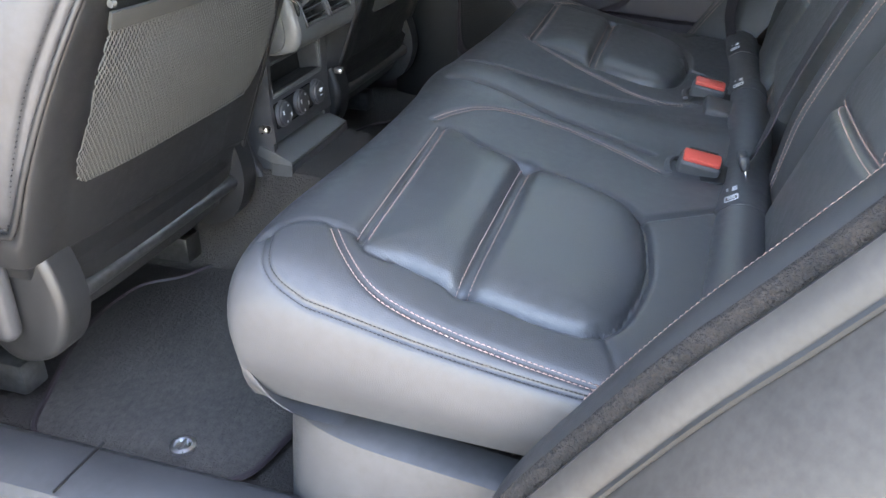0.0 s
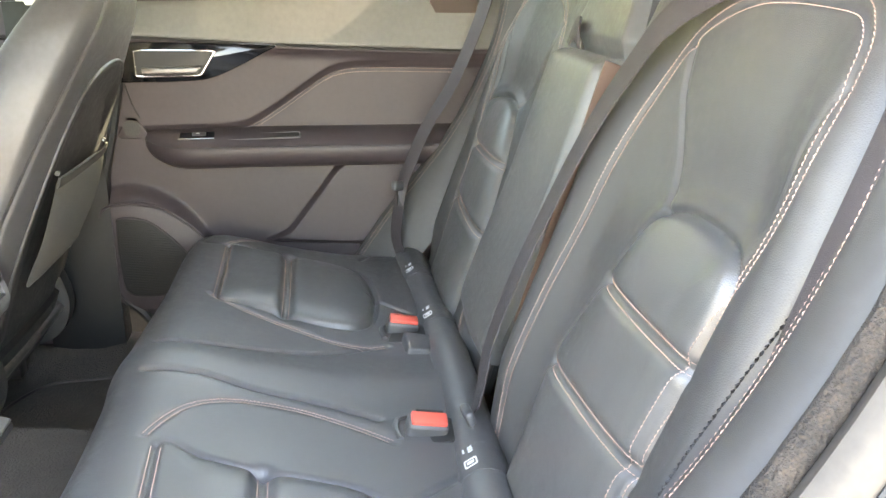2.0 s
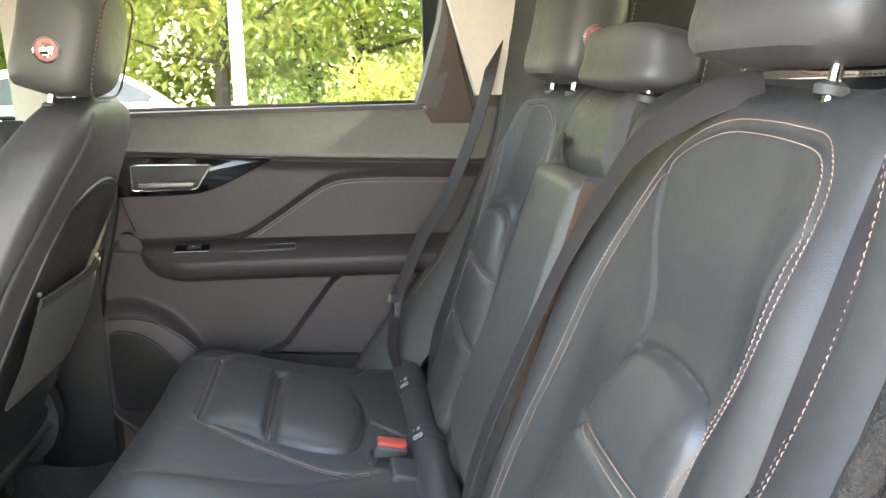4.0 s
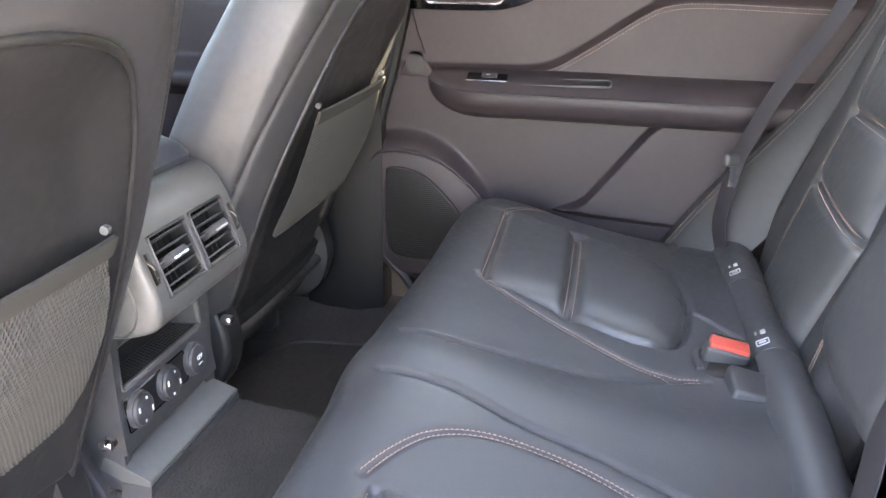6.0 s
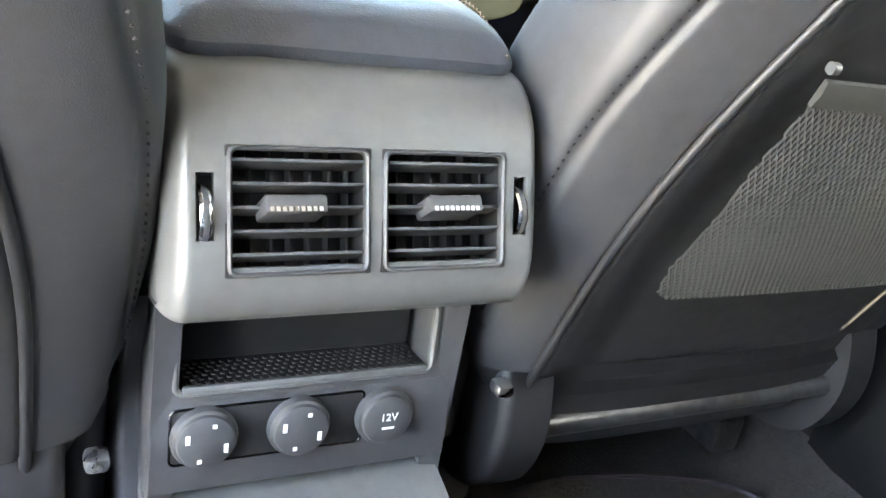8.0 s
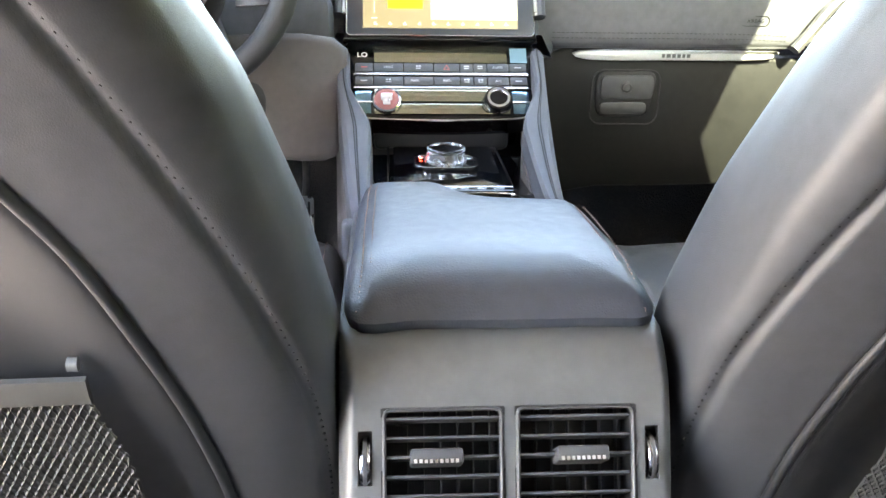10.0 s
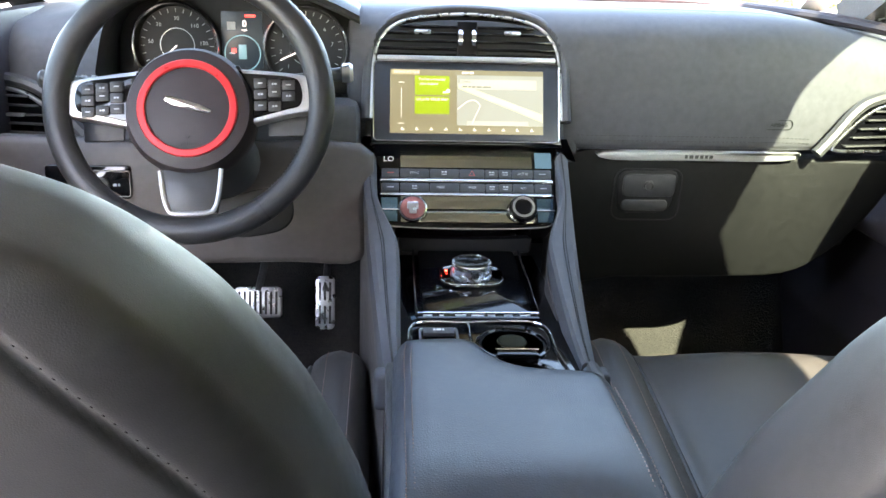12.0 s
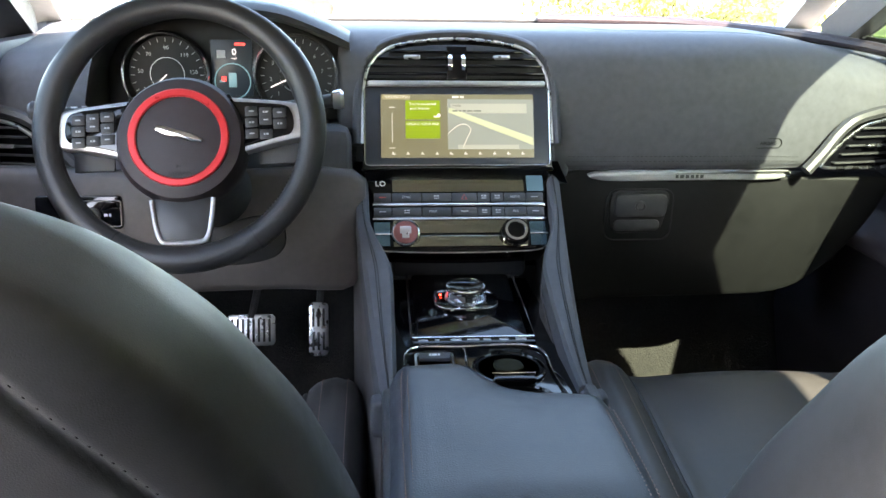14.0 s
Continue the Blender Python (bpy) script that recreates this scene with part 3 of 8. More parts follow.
for s in (-1, 1):
    bp = thing("door_pillar", "dark lower and pale upper pillar between the doors", "pillar", kind="structure")
    yb = 0.02 if s > 0 else 0.21
    part("lower_trim", loft([[(s * x, y, z) for x, y in ((0.735, yb - 0.05), (0.725, yb + 0.0), (0.725, yb + 0.07), (0.735, yb + 0.12), (0.80, yb + 0.12), (0.80, yb - 0.05))] for z in (0.03, 0.5, 0.87)]), GLOVE, bp)
    part("upper_trim", loft([[(s * (x - o), y + w, z) for x, y in ((0.735, yb - 0.045), (0.722, yb - 0.02), (0.722, yb + 0.06), (0.735, yb + 0.09), (0.775, yb + 0.09), (0.775, yb - 0.045))] for z, o, w in ((0.862, 0, 0), (1.05, 0.045, -0.01), (1.27, 0.13, -0.03))]), HEADLINER, bp, "pale upper pillar trim")
    part("door_rail", sweep(catmull([(s * 0.60, -1.95, 1.20), (s * 0.62, -1.4, 1.215), (s * 0.64, -0.95, 1.225), (s * 0.645, -0.5, 1.235), (s * 0.645, 0.1, 1.235), (s * 0.64, 0.5, 1.22)], 8), [(-0.04, -0.05), (0.04, -0.05), (0.05, 0.05), (-0.05, 0.06)], (0, 0, 1)), HEADLINER, bp, "pale roof side rail")
    part("front_pillar", sweep(catmull([(s * 0.615, 0.45, 1.262), (s * 0.66, 0.75, 1.16), (s * 0.715, 1.05, 1.03), (s * 0.76, 1.32, 0.90)], 8), [(-0.035, -0.028), (0.02, -0.028), (0.03, 0.0), (0.02, 0.028), (-0.035, 0.028)], (0, 0, 1)), HEADLINER, bp, "pale windscreen pillar trim")
    part("screen_seal", sweep(catmull([(s * 0.585, 0.46, 1.262), (s * 0.632, 0.75, 1.165), (s * 0.69, 1.05, 1.035), (s * 0.735, 1.32, 0.905)], 8), ngon(0.006, 6), (0, 0, 1)), RUBBER, bp)
front_end = thing("wall_front", "dark bulkhead and bonnet ahead of the dashboard", "wall", kind="structure")
part("bulkhead", box((0, 1.47, 0.40), (1.56, 0.03, 0.98), 0.005), CARPET, front_end)
part("bonnet", Surf(lambda a, v: np.stack([a, v, 0.80 - 0.05 * (a / 0.75) ** 2 - 0.16 * ease(1.4, 2.7, v)], -1)).mesh(np.linspace(-0.78, 0.78, 24), np.linspace(1.52, 2.7, 24), None, 0.02), PAINT, front_end, "grey painted bonnet")
part("cowl", box((0, 1.47, 0.835), (1.5, 0.16, 0.02), 0.005), PLASTIC, front_end)
screen = thing("window_1", "clear raked windscreen", "window", kind="structure")
part("pane", Surf(lambda a, v: np.stack([a * (0.735 - 0.145 * v), 1.36 - 0.90 * v + 0.06 * (1 - a ** 2), 0.895 + 0.37 * v + 0.02 * np.sin(v * 3.1)], -1)).mesh(np.linspace(-1, 1, 24), np.linspace(0, 1, 12), None, 0.004), GLASS, screen).visible_shadow = False
backlight = thing("window_4", "tinted rear window", "window", kind="structure")
part("pane", Surf(lambda a, v: np.stack([a * (0.62 - 0.06 * v), -1.96 + 0.38 * v, 0.98 + 0.29 * v], -1)).mesh(np.linspace(-1, 1, 8), np.linspace(0, 1, 6), None, 0.004), TINT, backlight)

# ---- rear bench ----
XR = -0.028            # middle of the rear bench


def table(pts, n=10):
    """Arc length, and the two coordinates, of a smooth profile."""
    c = even(catmull(pts, n), 0.004)
    return np.r_[0, np.cumsum(np.linalg.norm(np.diff(c, axis=0), axis=1))], c[:, 0], c[:, 1]


CV, CY, CZ = table([(-0.300, 0.180), (-0.255, 0.185), (-0.222, 0.212), (-0.205, 0.262), (-0.208, 0.315), (-0.232, 0.35), (-0.275, 0.363),
                    (-0.34, 0.354), (-0.44, 0.329), (-0.54, 0.310), (-0.64, 0.297), (-0.76, 0.285)])
CA, CX, CD = table([(0, 0), (0.2, 0), (0.4, 0), (0.58, 0), (0.65, 0.002), (0.685, 0.013), (0.705, 0.04), (0.712, 0.08), (0.708, 0.14), (0.69, 0.20)])


def cushion_base(a, v):
    x = np.sign(a) * np.interp(np.abs(a), CA, CX)
    drop = np.interp(np.abs(a), CA, CD)
    y, z = np.interp(v, CV, CY), np.interp(v, CV, CZ)
    front = 1 - ease(0.10, 0.34, v)
    out = ease(0.45, 0.80, np.abs(a))
    y = y - 0.05 * front * out ** 2
    z2 = 0.180 + (z - 0.180) * (1 - drop / 0.215)
    return np.stack([XR + x * (1 - 0.02 * front), y, z2], -1)


def vy(y):
    """Arc length on the cushion's top for a place y."""
    top = CY.argmax()
    return np.interp(-np.asarray(y, float), -CY[top:], CV[top:])


# outlines on the cushion in (across from the bench's middle, along the top)
INSERT = catmull([(-0.254, -0.320), (-0.43, -0.332), (-0.606, -0.342), (-0.615, -0.40), (-0.621, -0.46), (-0.627, -0.515), (-0.630, -0.56), (-0.624, -0.592),
                  (-0.590, -0.616), (-0.50, -0.630), (-0.43, -0.624), (-0.365, -0.609), (-0.322, -0.57), (-0.303, -0.51), (-0.294, -0.45), (-0.276, -0.38)], 6, True)
INSERT_R = catmull([(0.279, -0.328), (0.45, -0.322), (0.594, -0.316), (0.590, -0.38), (0.580, -0.443), (0.566, -0.52), (0.530, -0.576), (0.475, -0.606), (0.38, -0.620), (0.285, -0.615),
                    (0.228, -0.598), (0.210, -0.563), (0.218, -0.51), (0.238, -0.452), (0.262, -0.38)], 6, True)
INNER_L = catmull([(-0.233, -0.300), (-0.190, -0.316), (-0.148, -0.341), (-0.120, -0.381), (-0.111, -0.430), (-0.122, -0.495), (-0.155, -0.560), (-0.198, -0.620)], 8)
INNER_R = catmull([(0.290, -0.312), (0.240, -0.366), (0.209, -0.418), (0.170, -0.490), (0.140, -0.549), (0.132, -0.598), (0.142, -0.633)], 8)
OUTER = catmull([(-0.600, -0.309), (-0.633, -0.334), (-0.663, -0.364), (-0.678, -0.390), (-0.685, -0.42), (-0.690, -0.462), (-0.694, -0.51), (-0.698, -0.567), (-0.704, -0.64)], 8)
RIDGE = catmull([(-0.650, -0.245), (-0.612, -0.262), (-0.596, -0.300), (-0.600, -0.340)], 8)
CENTRE = catmull([(-0.050, -0.265), (-0.052, -0.345), (-0.072, -0.42), (-0.090, -0.51), (-0.130, -0.60)], 8)
SEAM1, SEAM2 = [(-0.606, -0.344), (-0.254, -0.319)], [(-0.620, -0.459), (-0.296, -0.451)]
SEAM1_R, SEAM2_R = [(0.596, -0.316), (0.279, -0.327)], [(0.580, -0.443), (0.238, -0.452)]
REAR_JOIN = catmull([(-0.365, -0.605), (-0.32, -0.655), (-0.28, -0.70)], 6)
REAR_OUT = catmull([(-0.615, -0.60), (-0.65, -0.615), (-0.70, -0.63)], 6)
SIDE_SEAM = catmull([(-0.640, -0.252), (-0.690, -0.272), (-0.712, -0.31), (-0.718, -0.37), (-0.720, -0.68)], 8)


def uv(line):
    l = np.asarray(line, float)
    return np.c_[l[:, 0], vy(l[:, 1])]


FRONT_V = float(vy(-0.33))
INS_UV = [uv(INSERT), uv(INSERT_R)]


def cushion_disp(a, v):
    d = 0.004 * np.sin(a * 9 + 1) * np.sin(v * 8)  # slight sag of the padding
    for ins in INS_UV:
        e = distance(a, v, np.r_[ins, ins[:1]])
        lift = 0.2 + 0.8 * ease(FRONT_V, FRONT_V + 0.09, v)
        d = d + lift * (np.where(inside(a, v, ins), 0.016 * (1 - np.exp(-e / 0.022)), 0) - 0.009 * np.exp(-(e / 0.0055) ** 2))
    for line in (INNER_L, INNER_R):
        d = d - 0.0035 * np.exp(-(distance(a, v, uv(line)) / 0.006) ** 2)
    for line, depth, w in ((OUTER, 0.003, 0.006), (CENTRE, 0.006, 0.0055),
                           (RIDGE, 0.003, 0.005), (REAR_JOIN, 0.004, 0.005), (REAR_OUT, 0.003, 0.005), (SIDE_SEAM, 0.003, 0.005)):
        for s in (1, -1):
            l = uv(np.asarray(line, float) * (s, 1))
            d = d - depth * np.exp(-(distance(a, v, l) / w) ** 2)
    for line, depth, w in ((SEAM1, 0.005, 0.006), (SEAM2, 0.016, 0.012), (SEAM1_R, 0.005, 0.006), (SEAM2_R, 0.016, 0.012)):
        d = d - depth * np.exp(-(distance(a, v, uv(line)) / w) ** 2)
    d = d + 0.006 * (1 - ease(0.0, 0.10, np.abs(a)))
    return d


CUSHION = Surf(cushion_base, cushion_disp, True)
bench = thing("rear_bench", "black leather rear bench with tan double stitching and a folded armrest", "car seat")
ga, gv = np.linspace(-CA[-1], CA[-1], 420), np.linspace(0, CV[-1], 210)
in_left = lambda a, v: inside(a, v, INS_UV[0])
in_right = lambda a, v: inside(a, v, INS_UV[1])
part("cushion", CUSHION.mesh(ga, gv, lambda a, v: ~(in_left(a, v) | in_right(a, v)), 0, True), LEATHER, bench)
split = uv(SEAM2)[0, 1]
for f in (in_left, in_right):
    part("front_insert", CUSHION.mesh(ga, gv, lambda a, v: f(a, v) & (v <= split), 0, True), LEATHER_PERF, bench, "smooth black leather insert")
    part("rear_insert", CUSHION.mesh(ga, gv, lambda a, v: f(a, v) & (v > split), 0, True), LEATHER_PERF, bench, "smooth black leather insert")


def seam_on(surf, line, offsets, mat, parent, label, pitch=0.0058, r=0.0008):
    l = even(line, 0.006)
    t = np.gradient(l, axis=0)
    t /= np.linalg.norm(t, axis=1)[:, None] + 1e-9
    rows = []
    for o in offsets:
        p, n = surf.at(l[:, 0] - t[:, 1] * o, l[:, 1] + t[:, 0] * o)
        rows.append(stitches(p, n, pitch, pitch * 0.80, r))
    part("stitching", join(*rows), mat, parent, label)


for s in (1, -1):
    for line, offs in ((SEAM1 if s > 0 else SEAM1_R, (-0.006, 0.006)), (SEAM2 if s > 0 else SEAM2_R, (-0.006, 0.006)), (OUTER * (s, 1), (-0.004, 0.004))):
        seam_on(CUSHION, uv(np.asarray(line, float)), offs, THREAD, bench, "tan double stitching")
    seam_on(CUSHION, uv(INNER_L if s > 0 else INNER_R), (-0.004, 0.004), THREAD, bench, "tan double stitching")
    seam_on(CUSHION, uv(SIDE_SEAM * (s, 1)), (-0.004, 0.004), DARK_THREAD, bench, "black double stitching", 0.0045, 0.0006)

# padded roll between cushion and backrest, with anchor covers
def roll_at(x):
    return np.array((x, -0.726 - 0.010 * math.cos(x * 4), 0.277 + 0.003 * math.sin(x * 13)))


roll = part("padded_roll", sweep([tuple(roll_at(x)) for x in np.linspace(-0.70, 0.66, 60)], ngon(0.036, 18, 0.033)), LEATHER, bench, "padded black roll between cushion and backrest")
for x in (-0.57, -0.29, 0.235, 0.50):
    part("anchor_cover", sweep([tuple(roll_at(q)) for q in np.linspace(x - 0.036, x + 0.036, 8)], ngon(0.0375, 18, 0.0345), scale=[0.975, 1, 1, 1, 1, 1, 1, 0.975]), PLASTIC, roll, "black anchor cover with white symbols")
    n = np.array((0.0, 0.50, 0.866))
    m = plane_at(tuple(roll_at(x) + n * 0.0360), (-1, 0, 0), (0, -0.866, 0.50))
    part("symbol", join(ring_plate(round_rect(0.017, 0.019, 0.003, cx=0.014), 0.0020, m @ pose(0, 0, 0.0006), 0.001, 0.0002),
                        box((0.014, 0, 0.0004), (0.005, 0.010, 0.0006), 0, m), bars(m, -0.022, 0.004, (0.003, 0.004, 0.003), 0.007, 0.0015),
                        bars(m, -0.022, -0.006, (0.005, 0.003), 0.003, 0.0015)), PALE, roll, "white printed symbol")

# ---- rear backrests ----
BV, BZ, BY = None, None, None
_b = even(catmull([(-0.742, 0.215), (-0.768, 0.30), (-0.823, 0.45), (-0.866, 0.56), (-0.913, 0.69), (-0.954, 0.80), (-0.977, 0.86), (-0.991, 0.892),
                   (-1.016, 0.913), (-1.06, 0.920), (-1.16, 0.912)], 10), 0.004)
BV = np.r_[0, np.cumsum(np.linalg.norm(np.diff(_b, axis=0), axis=1))]
BY, BZ = _b[:, 0], _b[:, 1]


def vz(z):
    top = BZ.argmax()
    return np.interp(z, BZ[:top], BV[:top])


def back_uv(line, s=1):
    l = np.asarray(line, float)
    return np.c_[l[:, 0] * s, vz(l[:, 1])]


# one backrest in (across from its middle, height): its inner side is at +
HALF_W = 0.288
FRAME = catmull([(0.200, 0.285), (0.208, 0.345), (0.212, 0.407), (0.206, 0.505), (0.191, 0.602), (0.177, 0.693), (0.149, 0.775), (0.110, 0.838), (0.063, 0.868), (-0.002, 0.886), (-0.069, 0.889), (-0.141, 0.886),
                 (-0.189, 0.880), (-0.210, 0.869), (-0.221, 0.852), (-0.228, 0.821), (-0.232, 0.774), (-0.227, 0.723), (-0.208, 0.66), (-0.186, 0.572), (-0.172, 0.50), (-0.163, 0.40), (-0.158, 0.30)], 8)
LOWER = catmull([(0.112, 0.27), (0.116, 0.372), (0.119, 0.443), (0.102, 0.498), (0.070, 0.568), (0.042, 0.621), (0.010, 0.660), (-0.033, 0.676), (-0.080, 0.680), (-0.130, 0.677), (-0.178, 0.668),
                 (-0.196, 0.640), (-0.190, 0.572), (-0.180, 0.47), (-0.170, 0.35), (-0.165, 0.27)], 8)
LOWER_C = np.r_[LOWER, LOWER[:1]]
RIB1, RIB2 = [(0.070, 0.569), (-0.188, 0.568)], [(0.117, 0.447), (-0.180, 0.462)]
UPPER = catmull([(0.006, 0.668), (0.028, 0.70), (0.055, 0.742), (0.085, 0.789), (0.104, 0.832)], 8)
UPPER_OUT = catmull([(-0.198, 0.66), (-0.204, 0.72), (-0.212, 0.782), (-0.226, 0.822)], 8)
WING = catmull([(-0.282, 0.84), (-0.276, 0.74), (-0.262, 0.62), (-0.250, 0.50), (-0.240, 0.38)], 8)


def make_back(cx, s, label):
    low, frame_l, rib1, rib2, upper, upper_out, wing = (back_uv(l, s) for l in (LOWER_C, FRAME, RIB1, RIB2, UPPER, UPPER_OUT, WING))

    def base(a, v):
        k = ease(HALF_W - 0.05, HALF_W + 0.012, np.abs(a))
        y = np.interp(v, BV, BY) - 0.055 * k ** 1.5
        z = np.interp(v, BV, BZ)
        corner = ease(HALF_W - 0.13, HALF_W + 0.01, np.abs(a)) * ease(0.52, 0.70, v)
        return np.stack([cx + a, y, z - 0.030 * corner ** 2], -1)

    def disp(a, v):
        z = np.interp(v, BV, BZ)
        ins = inside(a, v, low[:-1])
        e = distance(a, v, low)
        d = np.where(ins, 0.022 * (1 - np.exp(-e / 0.026)), 0.0) - 0.007 * np.exp(-(e / 0.006) ** 2)
        d = d - 0.010 * np.exp(-((z - 0.71) / 0.05) ** 2) * np.where(ins, 0.0, ease(0.0, 0.03, e)) * (1 - ease(0.12, 0.21, np.abs(a + 0.05 * s)))
        bol = ease(0.13, 0.25, np.abs(a))
        d = d + 0.022 * bol * ease(0.25, 0.40, z) * (1 - 0.45 * ease(0.75, 0.90, z))
        for l, depth, w in ((frame_l, 0.003, 0.006), (rib1, 0.010, 0.009), (rib2, 0.010, 0.009), (upper, 0.005, 0.006), (upper_out, 0.003, 0.006), (wing, 0.003, 0.005)):
            d = d - depth * np.exp(-(distance(a, v, l) / w) ** 2)
        return d

    surf = Surf(base, disp, True)
    a, v = np.linspace(-HALF_W - 0.012, HALF_W + 0.012, 210), np.linspace(0, BV[-1], 320)
    isin = lambda p, q: inside(p, q, low[:-1])
    root = part("backrest", surf.mesh(a, v, lambda p, q: ~isin(p, q), 0.02, True), BACK_LEATHER, bench, label)
    part("lumbar_insert", surf.mesh(a, v, isin, 0.01, True), LEATHER_PERF, root, "smooth ribbed black leather insert")
    seam_on(surf, frame_l, (-0.0068, 0.0068), THREAD, root, "tan double stitching", 0.0058, 0.0007)
    seam_on(surf, wing, (-0.0035, 0.0035), DARK_THREAD, root, "black wing stitching", 0.0066, 0.0015)
    for r in (rib1, rib2):
        seam_on(surf, r, (-0.006, 0.006), THREAD, root, "tan double stitching")
    return root


make_back(-0.415, 1, "black leather rear backrest with tan stitching, behind the bench")
make_back(0.366, -1, "black leather rear backrest with tan stitching, beside the far door")

# folded centre armrest


ARM_X, ARM_TOP = 0.030, float(vz(0.800))


def arm_base(a, v):
    y = np.interp(v, BV, BY) + 0.030 - 0.025 * ease(0.110, 0.142, np.abs(a)) ** 2 - 0.020 * ease(ARM_TOP - 0.02, ARM_TOP, v) ** 2 - 0.02 * ease(0.20, 0.13, v) ** 2
    return np.stack([ARM_X + a * (1 - 0.10 * ease(0.30, 0.14, v)), y, np.interp(v, BV, BZ)], -1)


asurf = Surf(arm_base, lambda a, v: 0.006 * np.cos(np.clip(a / 0.14, -1, 1) * 1.5) + 0.0025 * np.sin(v * 12), True)
arm = part("armrest", asurf.mesh(np.linspace(-0.142, 0.142, 60), np.linspace(0.135, ARM_TOP, 150), None, 0.045), LEATHER_PERF, bench, "folded black leather centre armrest")
tsurf = Surf(lambda a, v: np.stack([ARM_X - 0.01 + a * (1 - 0.25 * ease(ARM_TOP, ARM_TOP + 0.13, v)), np.interp(v, BV, BY) + 0.006 - 0.02 * ease(0.125, 0.150, np.abs(a)), np.interp(v, BV, BZ)], -1),
             lambda a, v: -0.014 * ease(0.03, 0.0, v - ARM_TOP) + 0.006, True)
part("top_panel", tsurf.mesh(np.linspace(-0.150, 0.150, 50), np.linspace(ARM_TOP - 0.012, BV[-1], 80), None, 0.02), LEATHER, arm)
loop = catmull([(ARM_X + 0.045, -0.945, 0.795), (ARM_X + 0.040, -0.936, 0.822), (ARM_X + 0.060, -0.944, 0.842), (ARM_X + 0.085, -0.946, 0.832), (ARM_X + 0.100, -0.938, 0.795)], 8)
part("pull_loop", sweep(loop, [(-0.010, -0.002), (0.010, -0.002), (0.010, 0.002), (-0.010, 0.002)], (0, 1, 0.4)), WEB, arm, "black webbing pull loop")
m = plane_at((ARM_X + 0.045, -0.981, 0.884), (1, 0, 0), (0, -0.37, 1))
part("catch", turned([(0.018, -0.004), (0.018, 0.002), (0.013, 0.004), (0.0, 0.004)], m), PLASTIC, arm, "small round black catch")
vs_ = np.linspace(0.22, ARM_TOP - 0.004, 30)
sidep = [(ARM_X - 0.1425, y + 0.004 + 0.010 * w, z) for y, z, w in zip(np.interp(vs_, BV, BY), np.interp(vs_, BV, BZ), np.linspace(0, 1, 30))]
part("side_facing", sweep(sidep, [(-0.013, -0.002), (-0.013, 0.002), (0.0, 0.003), (0.013, 0.002), (0.013, -0.002)], (1, 0, 0), scale=list(np.linspace(0.2, 1.0, 30))), BROWN, arm, "dark brown leather side facing")


# seat belt buckles in the cushion
def buckle(x, y, z, ry):
    root = thing("belt_buckle", "black belt buckle with a red release button", "seat belt", "rear belt buckles")
    m = pose(x, y, z, 12, ry, 0)
    part("housing", box((0, 0, -0.012), (0.030, 0.058, 0.060), 0.006, m, 3), PLASTIC, root)
    part("release_button", box((0, 0, 0.019), (0.022, 0.052, 0.010), 0.003, m), RED, root, "red release button")
    part("slot", box((0.0105, 0, 0.0245), (0.003, 0.040, 0.001), 0, m), DARK, root)
    return root


buckle(-0.193, -0.666, 0.302, -22)
buckle(0.184, -0.662, 0.299, -14)
dark = thing("centre_buckle", "dark grey centre belt buckle between cushion and backrest", "seat belt", "rear belt buckles")
part("housing", box((0, 0, 0), (0.058, 0.064, 0.036), 0.006, pose(0.115, -0.690, 0.284, 14, -8, 4), 3), PLASTIC, dark)
part("slot", box((-0.008, 0, 0.0182), (0.004, 0.040, 0.001), 0, pose(0.118, -0.688, 0.284, 14, -8, 4)), DARK, dark)
for x in (-0.187, 0.165):
    c = catmull([(x - 0.030, -0.628, 0.3015), (x + 0.005, -0.624, 0.3015), (x + 0.030, -0.632, 0.301), (x + 0.040, -0.66, 0.297), (x + 0.038, -0.70, 0.292)], 6)
    # No hole in the cushion: a dark plate gives the opening's shade.
    well = part("buckle_well_shade", plate(round_rect(0.070, 0.085, 0.016, 4, x, -0.668), pose(0, 0, 0.2955), 0.004, 0.001), DARK, bench, "flat dark plate for the shaded buckle opening")
    part("well_lip", sweep(c, ngon(0.005, 6, 0.003)), LEATHER, well)


# belts
def belt(name, pts, label, width=0.046, face=(0, 1, 0.3), tongue=None):
    root = thing(name, label, "seat belt", "rear seat belts")
    c = even(catmull(pts, 8), 0.012)
    w, t = width / 2, 0.0008
    part("webbing", sweep(c, [(-w, -t), (-w * 0.9, -t * 1.6), (w * 0.9, -t * 1.6), (w, -t), (w, t), (w * 0.9, t * 1.6), (-w * 0.9, t * 1.6), (-w, t)], face), WEB, root)
    if tongue:
        (x, y, z), (rx, ry, rz) = tongue
        mm = pose(x, y, z, rx, ry, rz)
        part("tongue_grip", box((0, 0, 0), (0.044, 0.014, 0.022), 0.006, mm, 3), PLASTIC, root, "black plastic tongue grip")
        part("tongue_plate", box((0, 0, -0.028), (0.020, 0.0025, 0.036), 0.001, mm), CHROME, root, "steel tongue plate")
    return root


